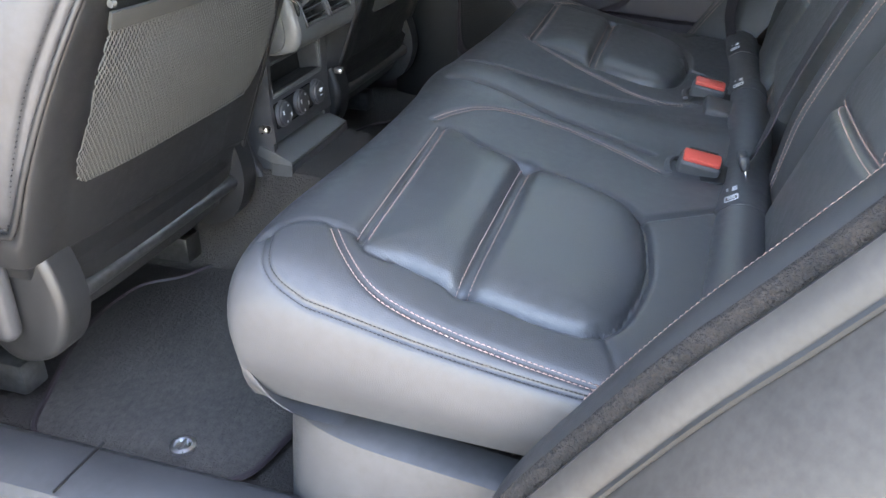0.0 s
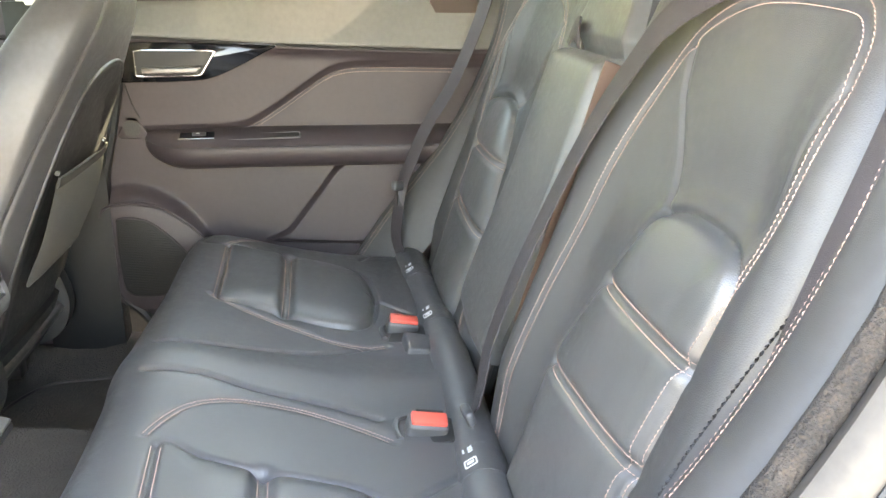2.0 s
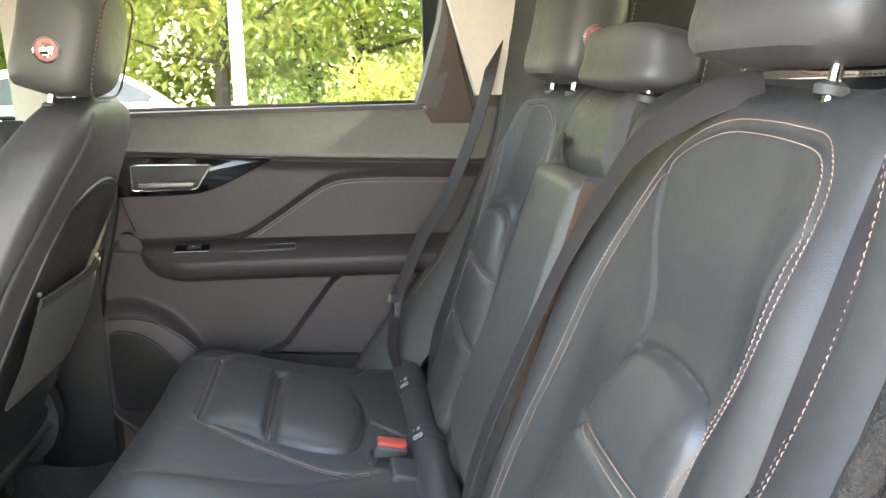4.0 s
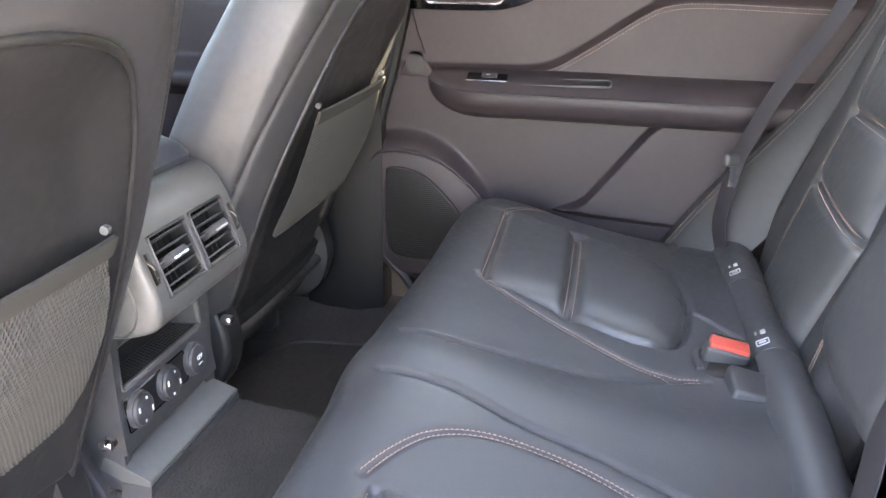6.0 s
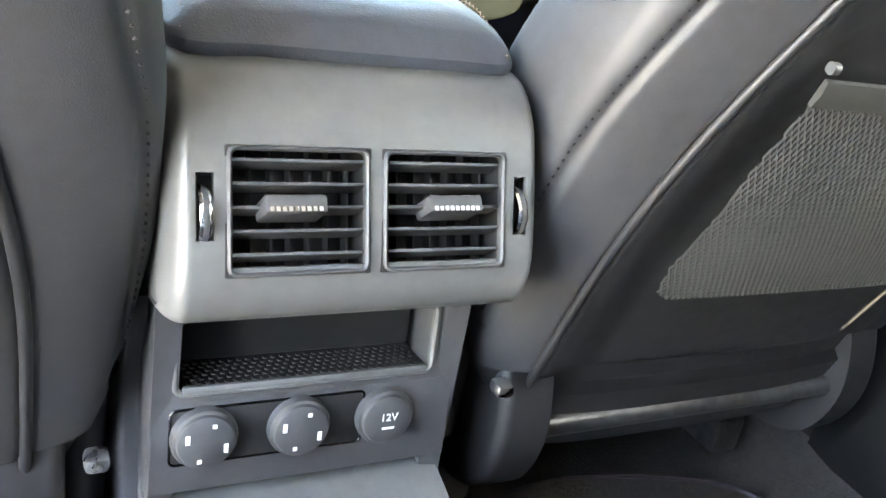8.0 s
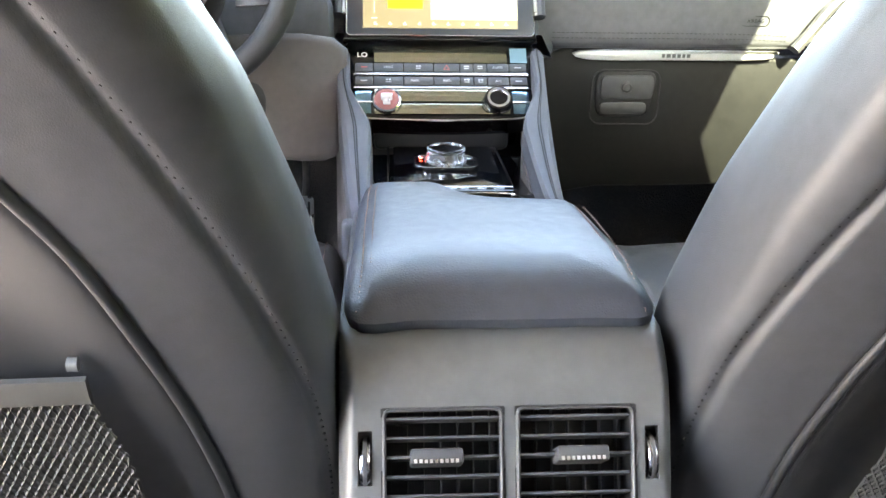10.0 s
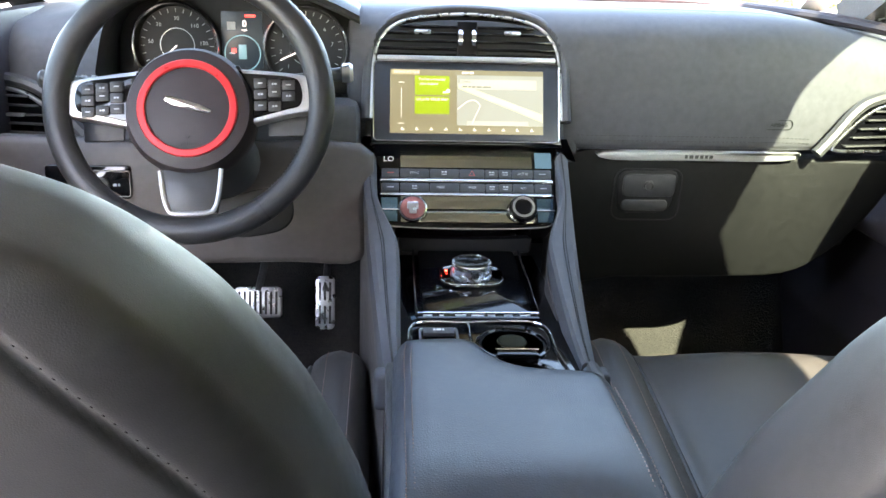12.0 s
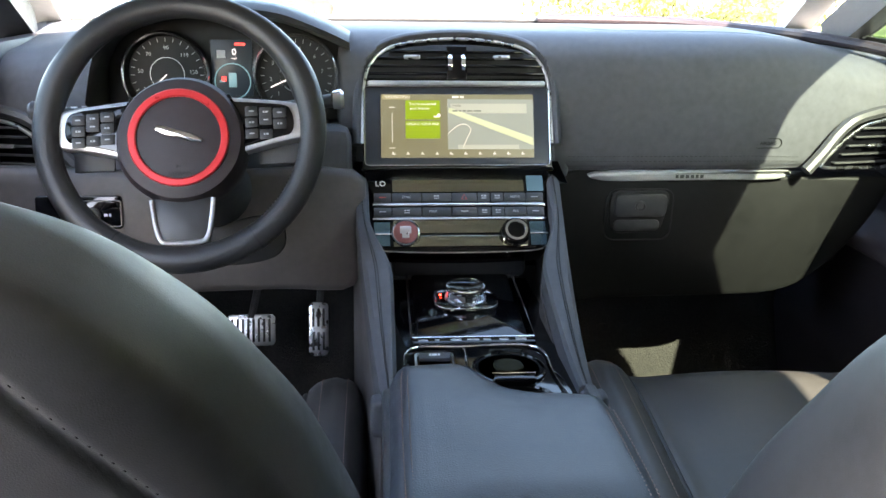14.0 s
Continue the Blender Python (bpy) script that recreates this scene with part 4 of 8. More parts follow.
belt("seat_belt", [(-0.40, -1.03, 0.926), (-0.365, -0.985, 0.908), (-0.288, -0.944, 0.862), (-0.228, -0.921, 0.800), (-0.181, -0.885, 0.712), (-0.146, -0.843, 0.600), (-0.128, -0.800, 0.49), (-0.134, -0.766, 0.40), (-0.170, -0.748, 0.352), (-0.203, -0.732, 0.326)],
     "black centre belt lying along the backrest", tongue=((-0.205, -0.724, 0.325), (-16, 6, 4)))
belt("seat_belt", [(-0.76, -1.02, 1.05), (-0.738, -0.965, 0.90), (-0.728, -0.915, 0.74), (-0.722, -0.855, 0.56), (-0.705, -0.79, 0.40), (-0.69, -0.765, 0.31)],
     "black outer belt hanging beside the backrest", tongue=((-0.698, -0.765, 0.372), (-14, -10, 10)))
belt("seat_belt", [(0.69, -0.95, 1.05), (0.655, -0.895, 0.86), (0.635, -0.825, 0.70), (0.618, -0.760, 0.60), (0.612, -0.722, 0.52), (0.61, -0.702, 0.47), (0.615, -0.690, 0.40), (0.622, -0.686, 0.34), (0.635, -0.705, 0.27)],
     "black outer belt hanging beside the far backrest", width=0.036, face=(-0.6, 0.8, 0.3), tongue=((0.606, -0.695, 0.468), (-10, 8, -50)))


# headrests
def headrest(x, y, z, w, h, d, tilt, name, label, emblem=0, posts=True, group="headrests"):
    """emblem: round badge on the side towards the open door."""
    root = thing(name, label, "headrest", group)
    m = pose(x, y, z, tilt, 0, 0)
    n, rings = 40, []
    for k in np.linspace(-1, 1, 22):
        q = (1 - abs(k) ** 5) ** 0.5 if abs(k) < 1 else 0.0
        q = max(q, 0.05)
        ring = []
        for i in range(n):
            t = 2 * math.pi * i / n
            cx, sy = math.cos(t), math.sin(t)
            ring.append((w / 2 * q ** 0.35 * math.copysign(abs(cx) ** 0.5, cx) * (1 - 0.05 * k), d / 2 * q ** 0.6 * math.copysign(abs(sy) ** 0.62, sy) + 0.01 * k * k, h / 2 * k))
        rings.append(ring)
    part("pad", moved(loft(rings), m), LEATHER, root)
    edge = [(w * 0.41 * math.copysign(abs(math.cos(t)) ** 0.45, math.cos(t)), -d / 2 * 0.93, h * 0.44 * math.copysign(abs(math.sin(t)) ** 0.45, math.sin(t))) for t in np.linspace(0, 2 * math.pi, 60, endpoint=False)]
    part("seam", moved(tube(edge, 0.0018, 6, (0, 1, 0), True), m), DARK_THREAD, root)
    pts = np.array([tuple(m @ Vector(p)) for p in edge])
    nn = np.tile(np.array(tuple(m.to_3x3() @ Vector((0, -1, 0)))), (len(pts), 1))
    part("stitching", stitches(pts, nn, 0.008, 0.0055, 0.0009, 0.005), THREAD, root, "tan stitching")
    if emblem:
        e = m @ plane_at((-w / 2 - 0.0005, 0.0, -0.022), (0, -1, 0), (0, 0, 1))
        part("emblem_ring", turned([(0.022, -0.003), (0.022, 0.002), (0.019, 0.004), (0.018, 0.001), (0.0, 0.001)], e), CHROME, root, "round chrome emblem ring")
        part("emblem_disc", turned([(0.0178, 0.0), (0.0178, 0.0016), (0.0, 0.0018)], e), ROSE, root, "round red emblem disc")
        part("emblem_relief", join(box((0, 0.001, 0.002), (0.021, 0.018, 0.003), 0.002, e), box((0, -0.009, 0.002), (0.010, 0.007, 0.003), 0.002, e)), CHROME, root, "plain silver relief")
    if posts:
        for sx in (-1, 1):
            part("post", moved(tube([(sx * w * 0.27, 0.0, -h * 0.4), (sx * w * 0.27, 0.0, -h * 0.64)], 0.006, 10), m), CHROME, root, "chrome post")
            part("collar", moved(turned([(0.014, -0.006), (0.014, 0.002), (0.008, 0.006), (0.006, 0.006)], pose(sx * w * 0.27, 0, -h * 0.58), 16), m), PLASTIC, root, "black collar")
    return root


headrest(-0.454, -1.045, 1.035, 0.31, 0.20, 0.12, 12, "rear_headrest", "black leather rear headrest on chrome posts")
headrest(0.369, -1.035, 1.02, 0.31, 0.20, 0.13, 12, "rear_headrest", "black leather rear headrest with a round red emblem", True)
headrest(-0.05, -1.015, 0.955, 0.30, 0.085, 0.10, 12, "rear_headrest", "low black leather centre headrest")

# ---- front seats ----


def net_mesh(out_x, on_rear, drop):
    """Wavy strands that touch in turn, as in a stretched elastic net."""
    p, h, out = 0.0029, 0.0046, []
    zs = np.arange(0.382, 0.5735, 0.0016)
    for i in range(-78, 79):
        w_ = np.sin(math.pi * zs / h)
        wob = (-1) ** i * p * 0.42 * np.sign(w_) * np.abs(w_) ** 0.5
        half = np.interp(zs, [0.375, 0.39, 0.42, 0.52, 0.575], [0.168, 0.190, 0.199, 0.192, 0.174])
        x = i * p + wob
        ok = np.abs(x) < half
        if ok.sum() < 4:
            continue
        line = np.c_[x + out_x, zs][ok]
        q, n = on_rear(line - (0, drop), 0.0, 0.0018)
        bulge = 0.010 * np.sin(np.clip((q[:, 2] + drop - 0.39) / 0.185, 0, 1) * math.pi) + 0.004
        out.append(sweep(q + n * bulge[:, None], ngon(0.0012, 4, 0.0010), [tuple(w) for w in n]))
    return join(*out), NET


def front_seat(cx, s, label, top=0.0, net=0.0):
    """s: the side on which the console lies (+1 to the right); top: how much higher the back panel reaches; net: how much lower the pocket sits."""
    root = thing("car_seat", label, "car seat", "front seats")
    hz = np.array([0.18, 0.20, 0.24, 0.285, 0.36, 0.46, 0.56, 0.66, 0.76, 0.84, 0.885, 0.91, 0.92])
    hw = np.array([0.185, 0.222, 0.245, 0.266, 0.286, 0.295, 0.291, 0.272, 0.242, 0.203, 0.163, 0.123, 0.06])
    dep = np.array([0.05, 0.07, 0.095, 0.115, 0.145, 0.155, 0.155, 0.15, 0.135, 0.11, 0.085, 0.06, 0.03])
    rear = np.array([0.080, 0.072, 0.058, 0.044, 0.016, -0.022, -0.062, -0.102, -0.144, -0.178, -0.190, -0.188, -0.170])

    zf = np.linspace(0.18, 0.92, 371)
    ker = np.exp(-(np.arange(-20, 21) / 9.0) ** 2)
    hw, dep, rear = (np.convolve(np.r_[np.full(20, q[0]), np.interp(zf, hz, q), 2 * q[-1] - np.interp(zf[-2:-22:-1], hz, q)], ker / ker.sum(), "valid") for q in (hw, dep, rear))
    hz = zf

    def base(a, v):
        w, d, r = (np.interp(v, hz, q) for q in (hw, dep, rear))
        c, q = np.cos(a), np.sin(a)
        x = w * np.sign(c) * np.abs(c) ** 0.62
        y = np.where(q < 0, -np.abs(q) ** 0.62, np.abs(q) ** 0.75) * d * 0.5
        wrap = 0.05 * (np.abs(x) / (w + 1e-6)) ** 3 * (q > -0.2)      # side bolsters reach forward
        return np.stack([cx + x, r + d * 0.5 + y + wrap, v], -1)

    out = -s * 0.028       # the back panel sits a little outwards
    panel = catmull([(0.248, 0.255), (0.248, 0.42), (0.235, 0.52), (0.212, 0.60), (0.178, 0.68), (0.122, 0.742), (0.0, 0.764), (-0.122, 0.742), (-0.178, 0.68),
                     (-0.212, 0.60), (-0.235, 0.52), (-0.248, 0.42), (-0.248, 0.255)], 8) + (out, 0)
    panel[:, 1] += top * ease(0.45, 0.75, panel[:, 1])
    bolster = catmull([(0.276, 0.33), (0.282, 0.43), (0.276, 0.53), (0.255, 0.61), (0.228, 0.68), (0.190, 0.76), (0.150, 0.83), (0.115, 0.89)], 8)

    def disp(a, v):
        x = base(a, v)[..., 0] - cx
        back = np.sin(a) < -0.02
        e = distance(x, v, panel)
        d = np.where(back & inside(x, v, panel), 0.002 - 0.013 * ease(0.0, 0.07, e), 0.0) - np.where(back, 0.003 * np.exp(-(e / 0.004) ** 2), 0) - np.where(v < 0.285, 0.005 * ease(0.292, 0.280, v), 0)
        for k in (1, -1):
            d = d - np.where(back, 0.0035 * np.exp(-(distance(x, v, bolster * (k, 1)) / 0.0045) ** 2), 0)
        return d

    surf = Surf(base, disp)
    a = np.r_[np.linspace(-math.pi, 0, 150), np.linspace(0, math.pi, 60)[1:]]
    v = np.r_[np.linspace(0.18, 0.84, 130), np.linspace(0.84, 0.92, 26)[1:]]
    ispanel = lambda p, q: (np.sin(p) < 0) & inside(base(p, q)[..., 0] - cx, q, panel)
    part("backrest", surf.mesh(a, v, lambda p, q: ~ispanel(p, q) & (q > 0.285), 0, True), LEATHER_PAD, root)
    part("lower_skirt", surf.mesh(a, v, lambda p, q: ~ispanel(p, q) & (q <= 0.285), 0, True), BACKP, root, "dark lower skirt of the seat back")
    part("back_panel", surf.mesh(a, v, ispanel, 0, True), BACKP, root, "plain black seat back panel")

    def on_rear(line, lift=0.0, step=0.006, sheet=surf):
        l = even(line, step)
        w, d, r = (np.interp(l[:, 1], hz, q) for q in (hw, dep, rear))
        c = np.clip(np.abs(l[:, 0]) / w, 0, 1) ** (1 / 0.62) * np.sign(l[:, 0])
        p, n = sheet.at(-np.arccos(np.clip(c, -1, 1)), l[:, 1])
        return p + n * lift, n

    plain = Surf(base, None)
    p, n = on_rear(panel, 0.0005, 0.006, plain)
    part("edge_piping", sweep(p - n * 0.001, ngon(0.0042, 10), [tuple(q) for q in n]), BACKP, root, "rolled black edge round the back panel")
    for k in (1, -1):
        p, n = on_rear(bolster * (k, 1))
        part("stitching", stitches(p, n, 0.0075, 0.0058, 0.0012, 0.0045 * k), DARK_THREAD, root, "black stitching")
    # elastic net pocket
    pocket = part("net_pocket", *net_mesh(out, lambda l, lift, step: on_rear(l, lift, step, plain), net))
    pocket.parent = root
    tagged(pocket, "grey elastic net pocket")
    p, n = on_rear([(out - 0.180, 0.574 - net), (out + 0.180, 0.574 - net)], 0.008, 0.006, plain)
    part("net_band", sweep(p, [(-0.010, -0.002), (0.010, -0.002), (0.010, 0.002), (0.0, 0.0035), (-0.010, 0.002)], [tuple(q) for q in n]), NET, pocket, "ribbed elastic band")
    for k in (-1, 1):
        p, n = on_rear([(out + 0.170 * k, 0.588 - net), (out + 0.176 * k, 0.588 - net)], 0.001, 0.006, plain)
        part("net_clip", sweep(p, round_rect(0.008, 0.008, 0.003, 3), [tuple(q) for q in n]), GREY_PLASTIC, pocket, "small grey clip")
    # lower structure
    for k in (-1, 1):
        x = cx + k * 0.245
        outline = catmull([(0.07, 0.30), (0.11, 0.325), (0.17, 0.32), (0.21, 0.27), (0.20, 0.19), (0.15, 0.13), (0.08, 0.15), (0.05, 0.22)], 6, True)
        mm = plane_at((x, 0, 0), (0, k, 0), (0, 0, 1))
        part("side_cover", plate([(k * q[0], q[1]) for q in outline], mm, 0.05 if k > 0 else 0.05, 0.012), BACKP, root, "black plastic recliner cover")
        part("rail", box((cx + k * 0.20, 0.42, 0.075), (0.045, 0.50, 0.05), 0.006), STEEL, root, "dark steel seat rail")
        part("rail_foot", box((cx + k * 0.20, 0.30, 0.055), (0.06, 0.06, 0.05), 0.006), PLASTIC, root)
        part("side_shield", box((cx + k * 0.262, 0.36, 0.255), (0.03, 0.50, 0.15), 0.013, None, 3), PLASTIC, root, "black plastic seat side shield")
    part("hinge_bracket", box((cx + s * 0.262, 0.040, 0.288), (0.016, 0.018, 0.012), 0.004), SATIN, root, "small bright hinge bracket")
    part("cross_tube", tube([(cx - 0.21, 0.075, 0.215), (cx + 0.21, 0.075, 0.215)], 0.012, 10, (0, 0, 1)), STEEL, root, "steel cross tube")
    part("seat_pan", box((cx, 0.38, 0.22), (0.46, 0.52, 0.12), 0.03, None, 3), PLASTIC, root)
    # cushion
    fy = even(catmull([(0.11, 0.36), (0.22, 0.372), (0.38, 0.392), (0.55, 0.412), (0.63, 0.415), (0.672, 0.398), (0.69, 0.36), (0.685, 0.30), (0.665, 0.26)], 8), 0.005)
    fv = np.r_[0, np.cumsum(np.linalg.norm(np.diff(fy, axis=0), axis=1))]
    la, lx, ld = table([(0, 0), (0.10, 0), (0.165, -0.004), (0.20, -0.030), (0.235, -0.036), (0.258, -0.012), (0.268, 0.05), (0.262, 0.12)])

    def cbase(a_, v_):
        return np.stack([cx + np.sign(a_) * np.interp(np.abs(a_), la, lx), np.interp(v_, fv, fy[:, 0]),
                         np.interp(v_, fv, fy[:, 1]) - np.interp(np.abs(a_), la, ld) * (1 - 0.6 * ease(fv[-1] * 0.7, fv[-1], v_))], -1)

    seamx = 0.178
    def cdisp(a_, v_):
        d = 0.010 * np.cos(np.clip(a_ / 0.18, -1, 1) * 1.57)
        for q, dp in ((seamx, 0.008), (0.245, 0.003)):
            d = d - dp * np.exp(-((np.abs(a_) - q) / 0.006) ** 2)
        return d
    csurf = Surf(cbase, cdisp)
    part("seat_cushion", csurf.mesh(np.linspace(-la[-1], la[-1], 140), np.linspace(0, fv[-1], 90)), SEAT_LEATHER, root)
    for k in (1, -1):
        q = np.linspace(0.02, fv[-1] * 0.85, 60)
        p, n = csurf.at(np.full(60, k * seamx), q)
        part("edge_piping", sweep(p + n * 0.004, ngon(0.004, 6), [tuple(w) for w in n]), LEATHER_PAD, root)
        for off in (0.215, 0.252):
            p, n = csurf.at(np.full(60, k * off), q)
            part("stitching", stitches(p, n, 0.007, 0.005, 0.0007), THREAD, root, "tan stitching")
    return root


SEAT_X = 0.42
driver = front_seat(-SEAT_X, 1, "black leather driver seat with a net pocket on its back", 0.010, -0.006)
front_seat(SEAT_X, -1, "black leather passenger seat with a net pocket on its back")
driver.location = (0.008, 0.0, -0.020)
headrest(-0.425, -0.11, 1.015, 0.235, 0.20, 0.14, 14, "front_headrest", "black leather front headrest on chrome posts")
headrest(0.39, -0.135, 1.02, 0.24, 0.20, 0.15, 14, "front_headrest", "black leather front headrest with a round red emblem", True)

# ---- centre console ----
console = thing("centre_console", "black centre console with rear air vents and storage", "console")
RP = table([(0.062, 0.541), (0.035, 0.538), (0.014, 0.522), (0.0, 0.497), (-0.013, 0.462), (-0.022, 0.433), (-0.021, 0.412), (-0.010, 0.396), (0.02, 0.387)])


def snout_base(a, v):
    w = 0.1215 + 0 * v
    k = np.clip((np.abs(a) - 0.90) / 0.10, 0, 1)
    y = np.interp(v, RP[0], RP[1]) + 0.030 * (1 - np.sqrt(1 - (0.98 * k) ** 2))
    z = np.interp(v, RP[0], RP[2])
    return np.stack([np.sign(a) * np.abs(a) * w , y, z], -1)


snout = Surf(lambda a, v: snout_base(-a, v))


def vent_hole(a, v):
    x = np.abs(a) * 0.1215
    return ((x > 0.0065) & (x < 0.088) & (v > 0.078) & (v < 0.148)) | ((x > 0.097) & (x < 0.107) & (v > 0.094) & (v < 0.132))


vgrid = np.r_[np.linspace(0, 0.078, 24), np.linspace(0.078, 0.148, 36)[1:], np.linspace(0.148, RP[0][-1], 30)[1:]]
xs = np.r_[np.linspace(-1, -0.107 / 0.1215, 10), np.linspace(-0.107 / 0.1215, -0.097 / 0.1215, 4)[1:], np.linspace(-0.097 / 0.1215, -0.088 / 0.1215, 4)[1:],
           np.linspace(-0.088 / 0.1215, -0.0065 / 0.1215, 20)[1:], np.linspace(-0.0065 / 0.1215, 0.0065 / 0.1215, 4)[1:]]
xs = np.r_[xs, -xs[::-1][1:]] if abs(xs[-1] - 0.0065 / 0.1215) < 1e-9 else xs
xs = np.unique(np.r_[xs, -xs].round(6))
part("rear_panel", snout.mesh(xs, vgrid, lambda a, v: ~vent_hole(a, v), 0.0035), GREY_PLASTIC, console, "satin dark grey rear vent panel")
VT = plane_at((0, -0.0115, 0.466), (1, 0, 0), (0, 0.345, 0.94))      # plane of the vents, facing the rear seat
for s in (-1, 1):
    vent = part("air_vent", join(box((s * 0.047, 0, -0.034), (0.086, 0.074, 0.002), 0, VT), box((s * 0.047, 0.0365, -0.018), (0.086, 0.002, 0.036), 0, VT),
                                 box((s * 0.047, -0.0365, -0.018), (0.086, 0.002, 0.036), 0, VT), box((s * 0.0045, 0, -0.018), (0.002, 0.074, 0.036), 0, VT),
                                 box((s * 0.090, 0, -0.018), (0.002, 0.074, 0.036), 0, VT)), DARK, console, "dark rear air vent")
    for k in range(5):
        m2 = VT @ pose(s * 0.047, 0.027 - k * 0.0135, -0.010, -18, 0, 0)
        part("slat", box((0, 0, 0), (0.081, 0.0022, 0.016), 0.0008, m2), PLASTIC, vent)
    for k in range(7):
        part("rear_slat", box((s * 0.047 - 0.036 + k * 0.012, 0, -0.026), (0.0015, 0.070, 0.010), 0, VT), DARK, vent)
    m2 = VT @ pose(s * 0.047 + (-0.005 if s < 0 else 0.004), 0.0005, -0.003, -18, 0, 0)
    part("vane_tab", box((0, 0.001, 0), (0.037, 0.011, 0.024), 0.002, m2), PLASTIC, vent, "dark vane tab")
    part("tab_trim", bars(m2 @ pose(-0.016, -0.0025, 0.0122), 0, 0, (0.0022,) * 9, 0.0026, 0.0014), SATIN, vent, "bright ribbed tab edge")
    fr = round_rect(0.0855, 0.0745, 0.006, 4, s * 0.0472, 0.0)
    part("vent_frame", ring_plate(fr, 0.0028, VT @ pose(0, 0, 0.0022), 0.006, 0.0012), PLASTIC, vent, "satin black vent surround")
    wh = part("thumb_wheel", turned([(0.0165, -0.0035), (0.0175, -0.002), (0.0175, 0.002), (0.0165, 0.0035)], VT @ pose(s * 0.102, -0.002, -0.0115, 0, 90, 0), 40), CHROME, vent, "chrome thumb wheel")
    part("wheel_grip", turned([(0.0178, -0.0016), (0.0180, 0.0), (0.0178, 0.0016)], VT @ pose(s * 0.102, -0.002, -0.0115, 0, 90, 0), 40), PLASTIC, wh)
    part("wheel_slot", box((s * 0.102, -0.001, -0.012), (0.012, 0.042, 0.002), 0, VT), DARK, vent)
# lower rear face with tray and sockets
LP = plane_at((0, 0.046, 0.292), (1, 0, 0), (0, 0.10, 0.99))
hole_t = round_rect(0.190, 0.053, 0.008, 4, -0.004, 0.043)


def frame_between(outer, inner, m, thick):
    """A face with a hole, from two outlines of equal count."""
    k = len(outer)
    o, i = ccw(outer), ccw(inner)
    vs = [(*p, 0) for p in o] + [(*p, 0) for p in i] + [(*p, -thick) for p in i]
    fs = [(q, (q + 1) % k, k + (q + 1) % k, k + q) for q in range(k)] + [(k + q, k + (q + 1) % k, 2 * k + (q + 1) % k, 2 * k + q) for q in range(k)]
    return moved((vs, fs), m)


outer_t = round_rect(0.228, 0.078, 0.002, 4, -0.002, 0.047)
part("tray_face", frame_between(outer_t, hole_t, LP, 0.03), PLASTIC, console)
part("tray_frame", ring_plate(round_rect(0.198, 0.060, 0.009, 4, -0.004, 0.043), 0.0045, LP @ pose(0, 0, 0.0025), 0.006), GREY_PLASTIC, console, "raised tray frame")
part("tray_back", box((-0.004, 0.043, -0.045), (0.19, 0.054, 0.003), 0, LP), DARK, console)
part("tray_floor", box((-0.004, 0.018, -0.022), (0.188, 0.003, 0.046), 0, LP), RUBBER, console, "dimpled rubber tray floor")
dimp = []
for i in range(28):
    for j in range(6):
        dimp.append(box((-0.090 + i * 0.0064 + (j % 2) * 0.0032, 0.0198, -0.006 - j * 0.0062), (0.0035, 0.0012, 0.0035), 0.0005, LP, 1))
tagged(part("tray_dimple", join(*dimp), RUBBER, console), kind="stuff")
part("tray_lip", box((-0.004, 0.0185, 0.0005), (0.184, 0.006, 0.005), 0.002, LP), GREY_PLASTIC, console)
part("socket_face", plate([(-0.1165, -0.062), (0.1135, -0.062), (0.1125, 0.0085), (-0.1145, 0.0085)], LP, 0.03, 0.001), PLASTIC, console)
part("socket_surround", ring_plate(round_rect(0.144, 0.045, 0.005, 4, -0.032, -0.018), 0.002, LP @ pose(0, 0, 0.0012), 0.003, 0.0006), PIANO, console, "gloss socket surround")
part("socket_field", plate(round_rect(0.140, 0.041, 0.004, 4, -0.032, -0.018), LP @ pose(0, 0, 0.0006), 0.002, 0.0003), DARK, console)
for i, x in enumerate((-0.080, -0.012, 0.056)):
    mm = LP @ pose(x, -0.018, 0.001)
    so = part("socket_cap", turned([(0.0235, -0.002), (0.0235, 0.003), (0.0225, 0.006), (0.0205, 0.007), (0.0195, 0.010), (0.0175, 0.011), (0.0, 0.0112)], mm, 32), PLASTIC, console, "round black socket cap")
    if i < 2:
        for ang in (-20, 70, 160, 250):
            part("cap_mark", box((0.014 * math.cos(radians(ang)), 0.014 * math.sin(radians(ang)), 0.0117), (0.003, 0.0068 if ang in (160, -20) else 0.003, 0.0006), 0, mm), WHITE, so, "white cap mark")
    else:
        lettering("cap_text", "12V", mm @ pose(0, 0.003, 0.0117), 0.009, WHITE, so)
        part("cap_mark", bars(mm @ pose(0, 0, 0.0113), -0.005, -0.006, (0.010,), 0.0018, 0.0), WHITE, so, "white cap mark")
kp = plane_at((0, 0.041, 0.2125), (1, 0, 0), (0, 0.93, 0.36))
part("kick_plate", plate([(-0.121, -0.034), (0.116, -0.034), (0.113, 0.034), (-0.117, 0.034)], kp, 0.02, 0.004), GREY_PLASTIC, console, "scuffed grey kick plate")
part("kick_edge", loft([[(x, y, z) for x, z in ((-0.121, 0.194), (0.116, 0.194), (0.128, 0.12), (-0.133, 0.12))] for y in (0.010, 0.05)]), PLASTIC, console)
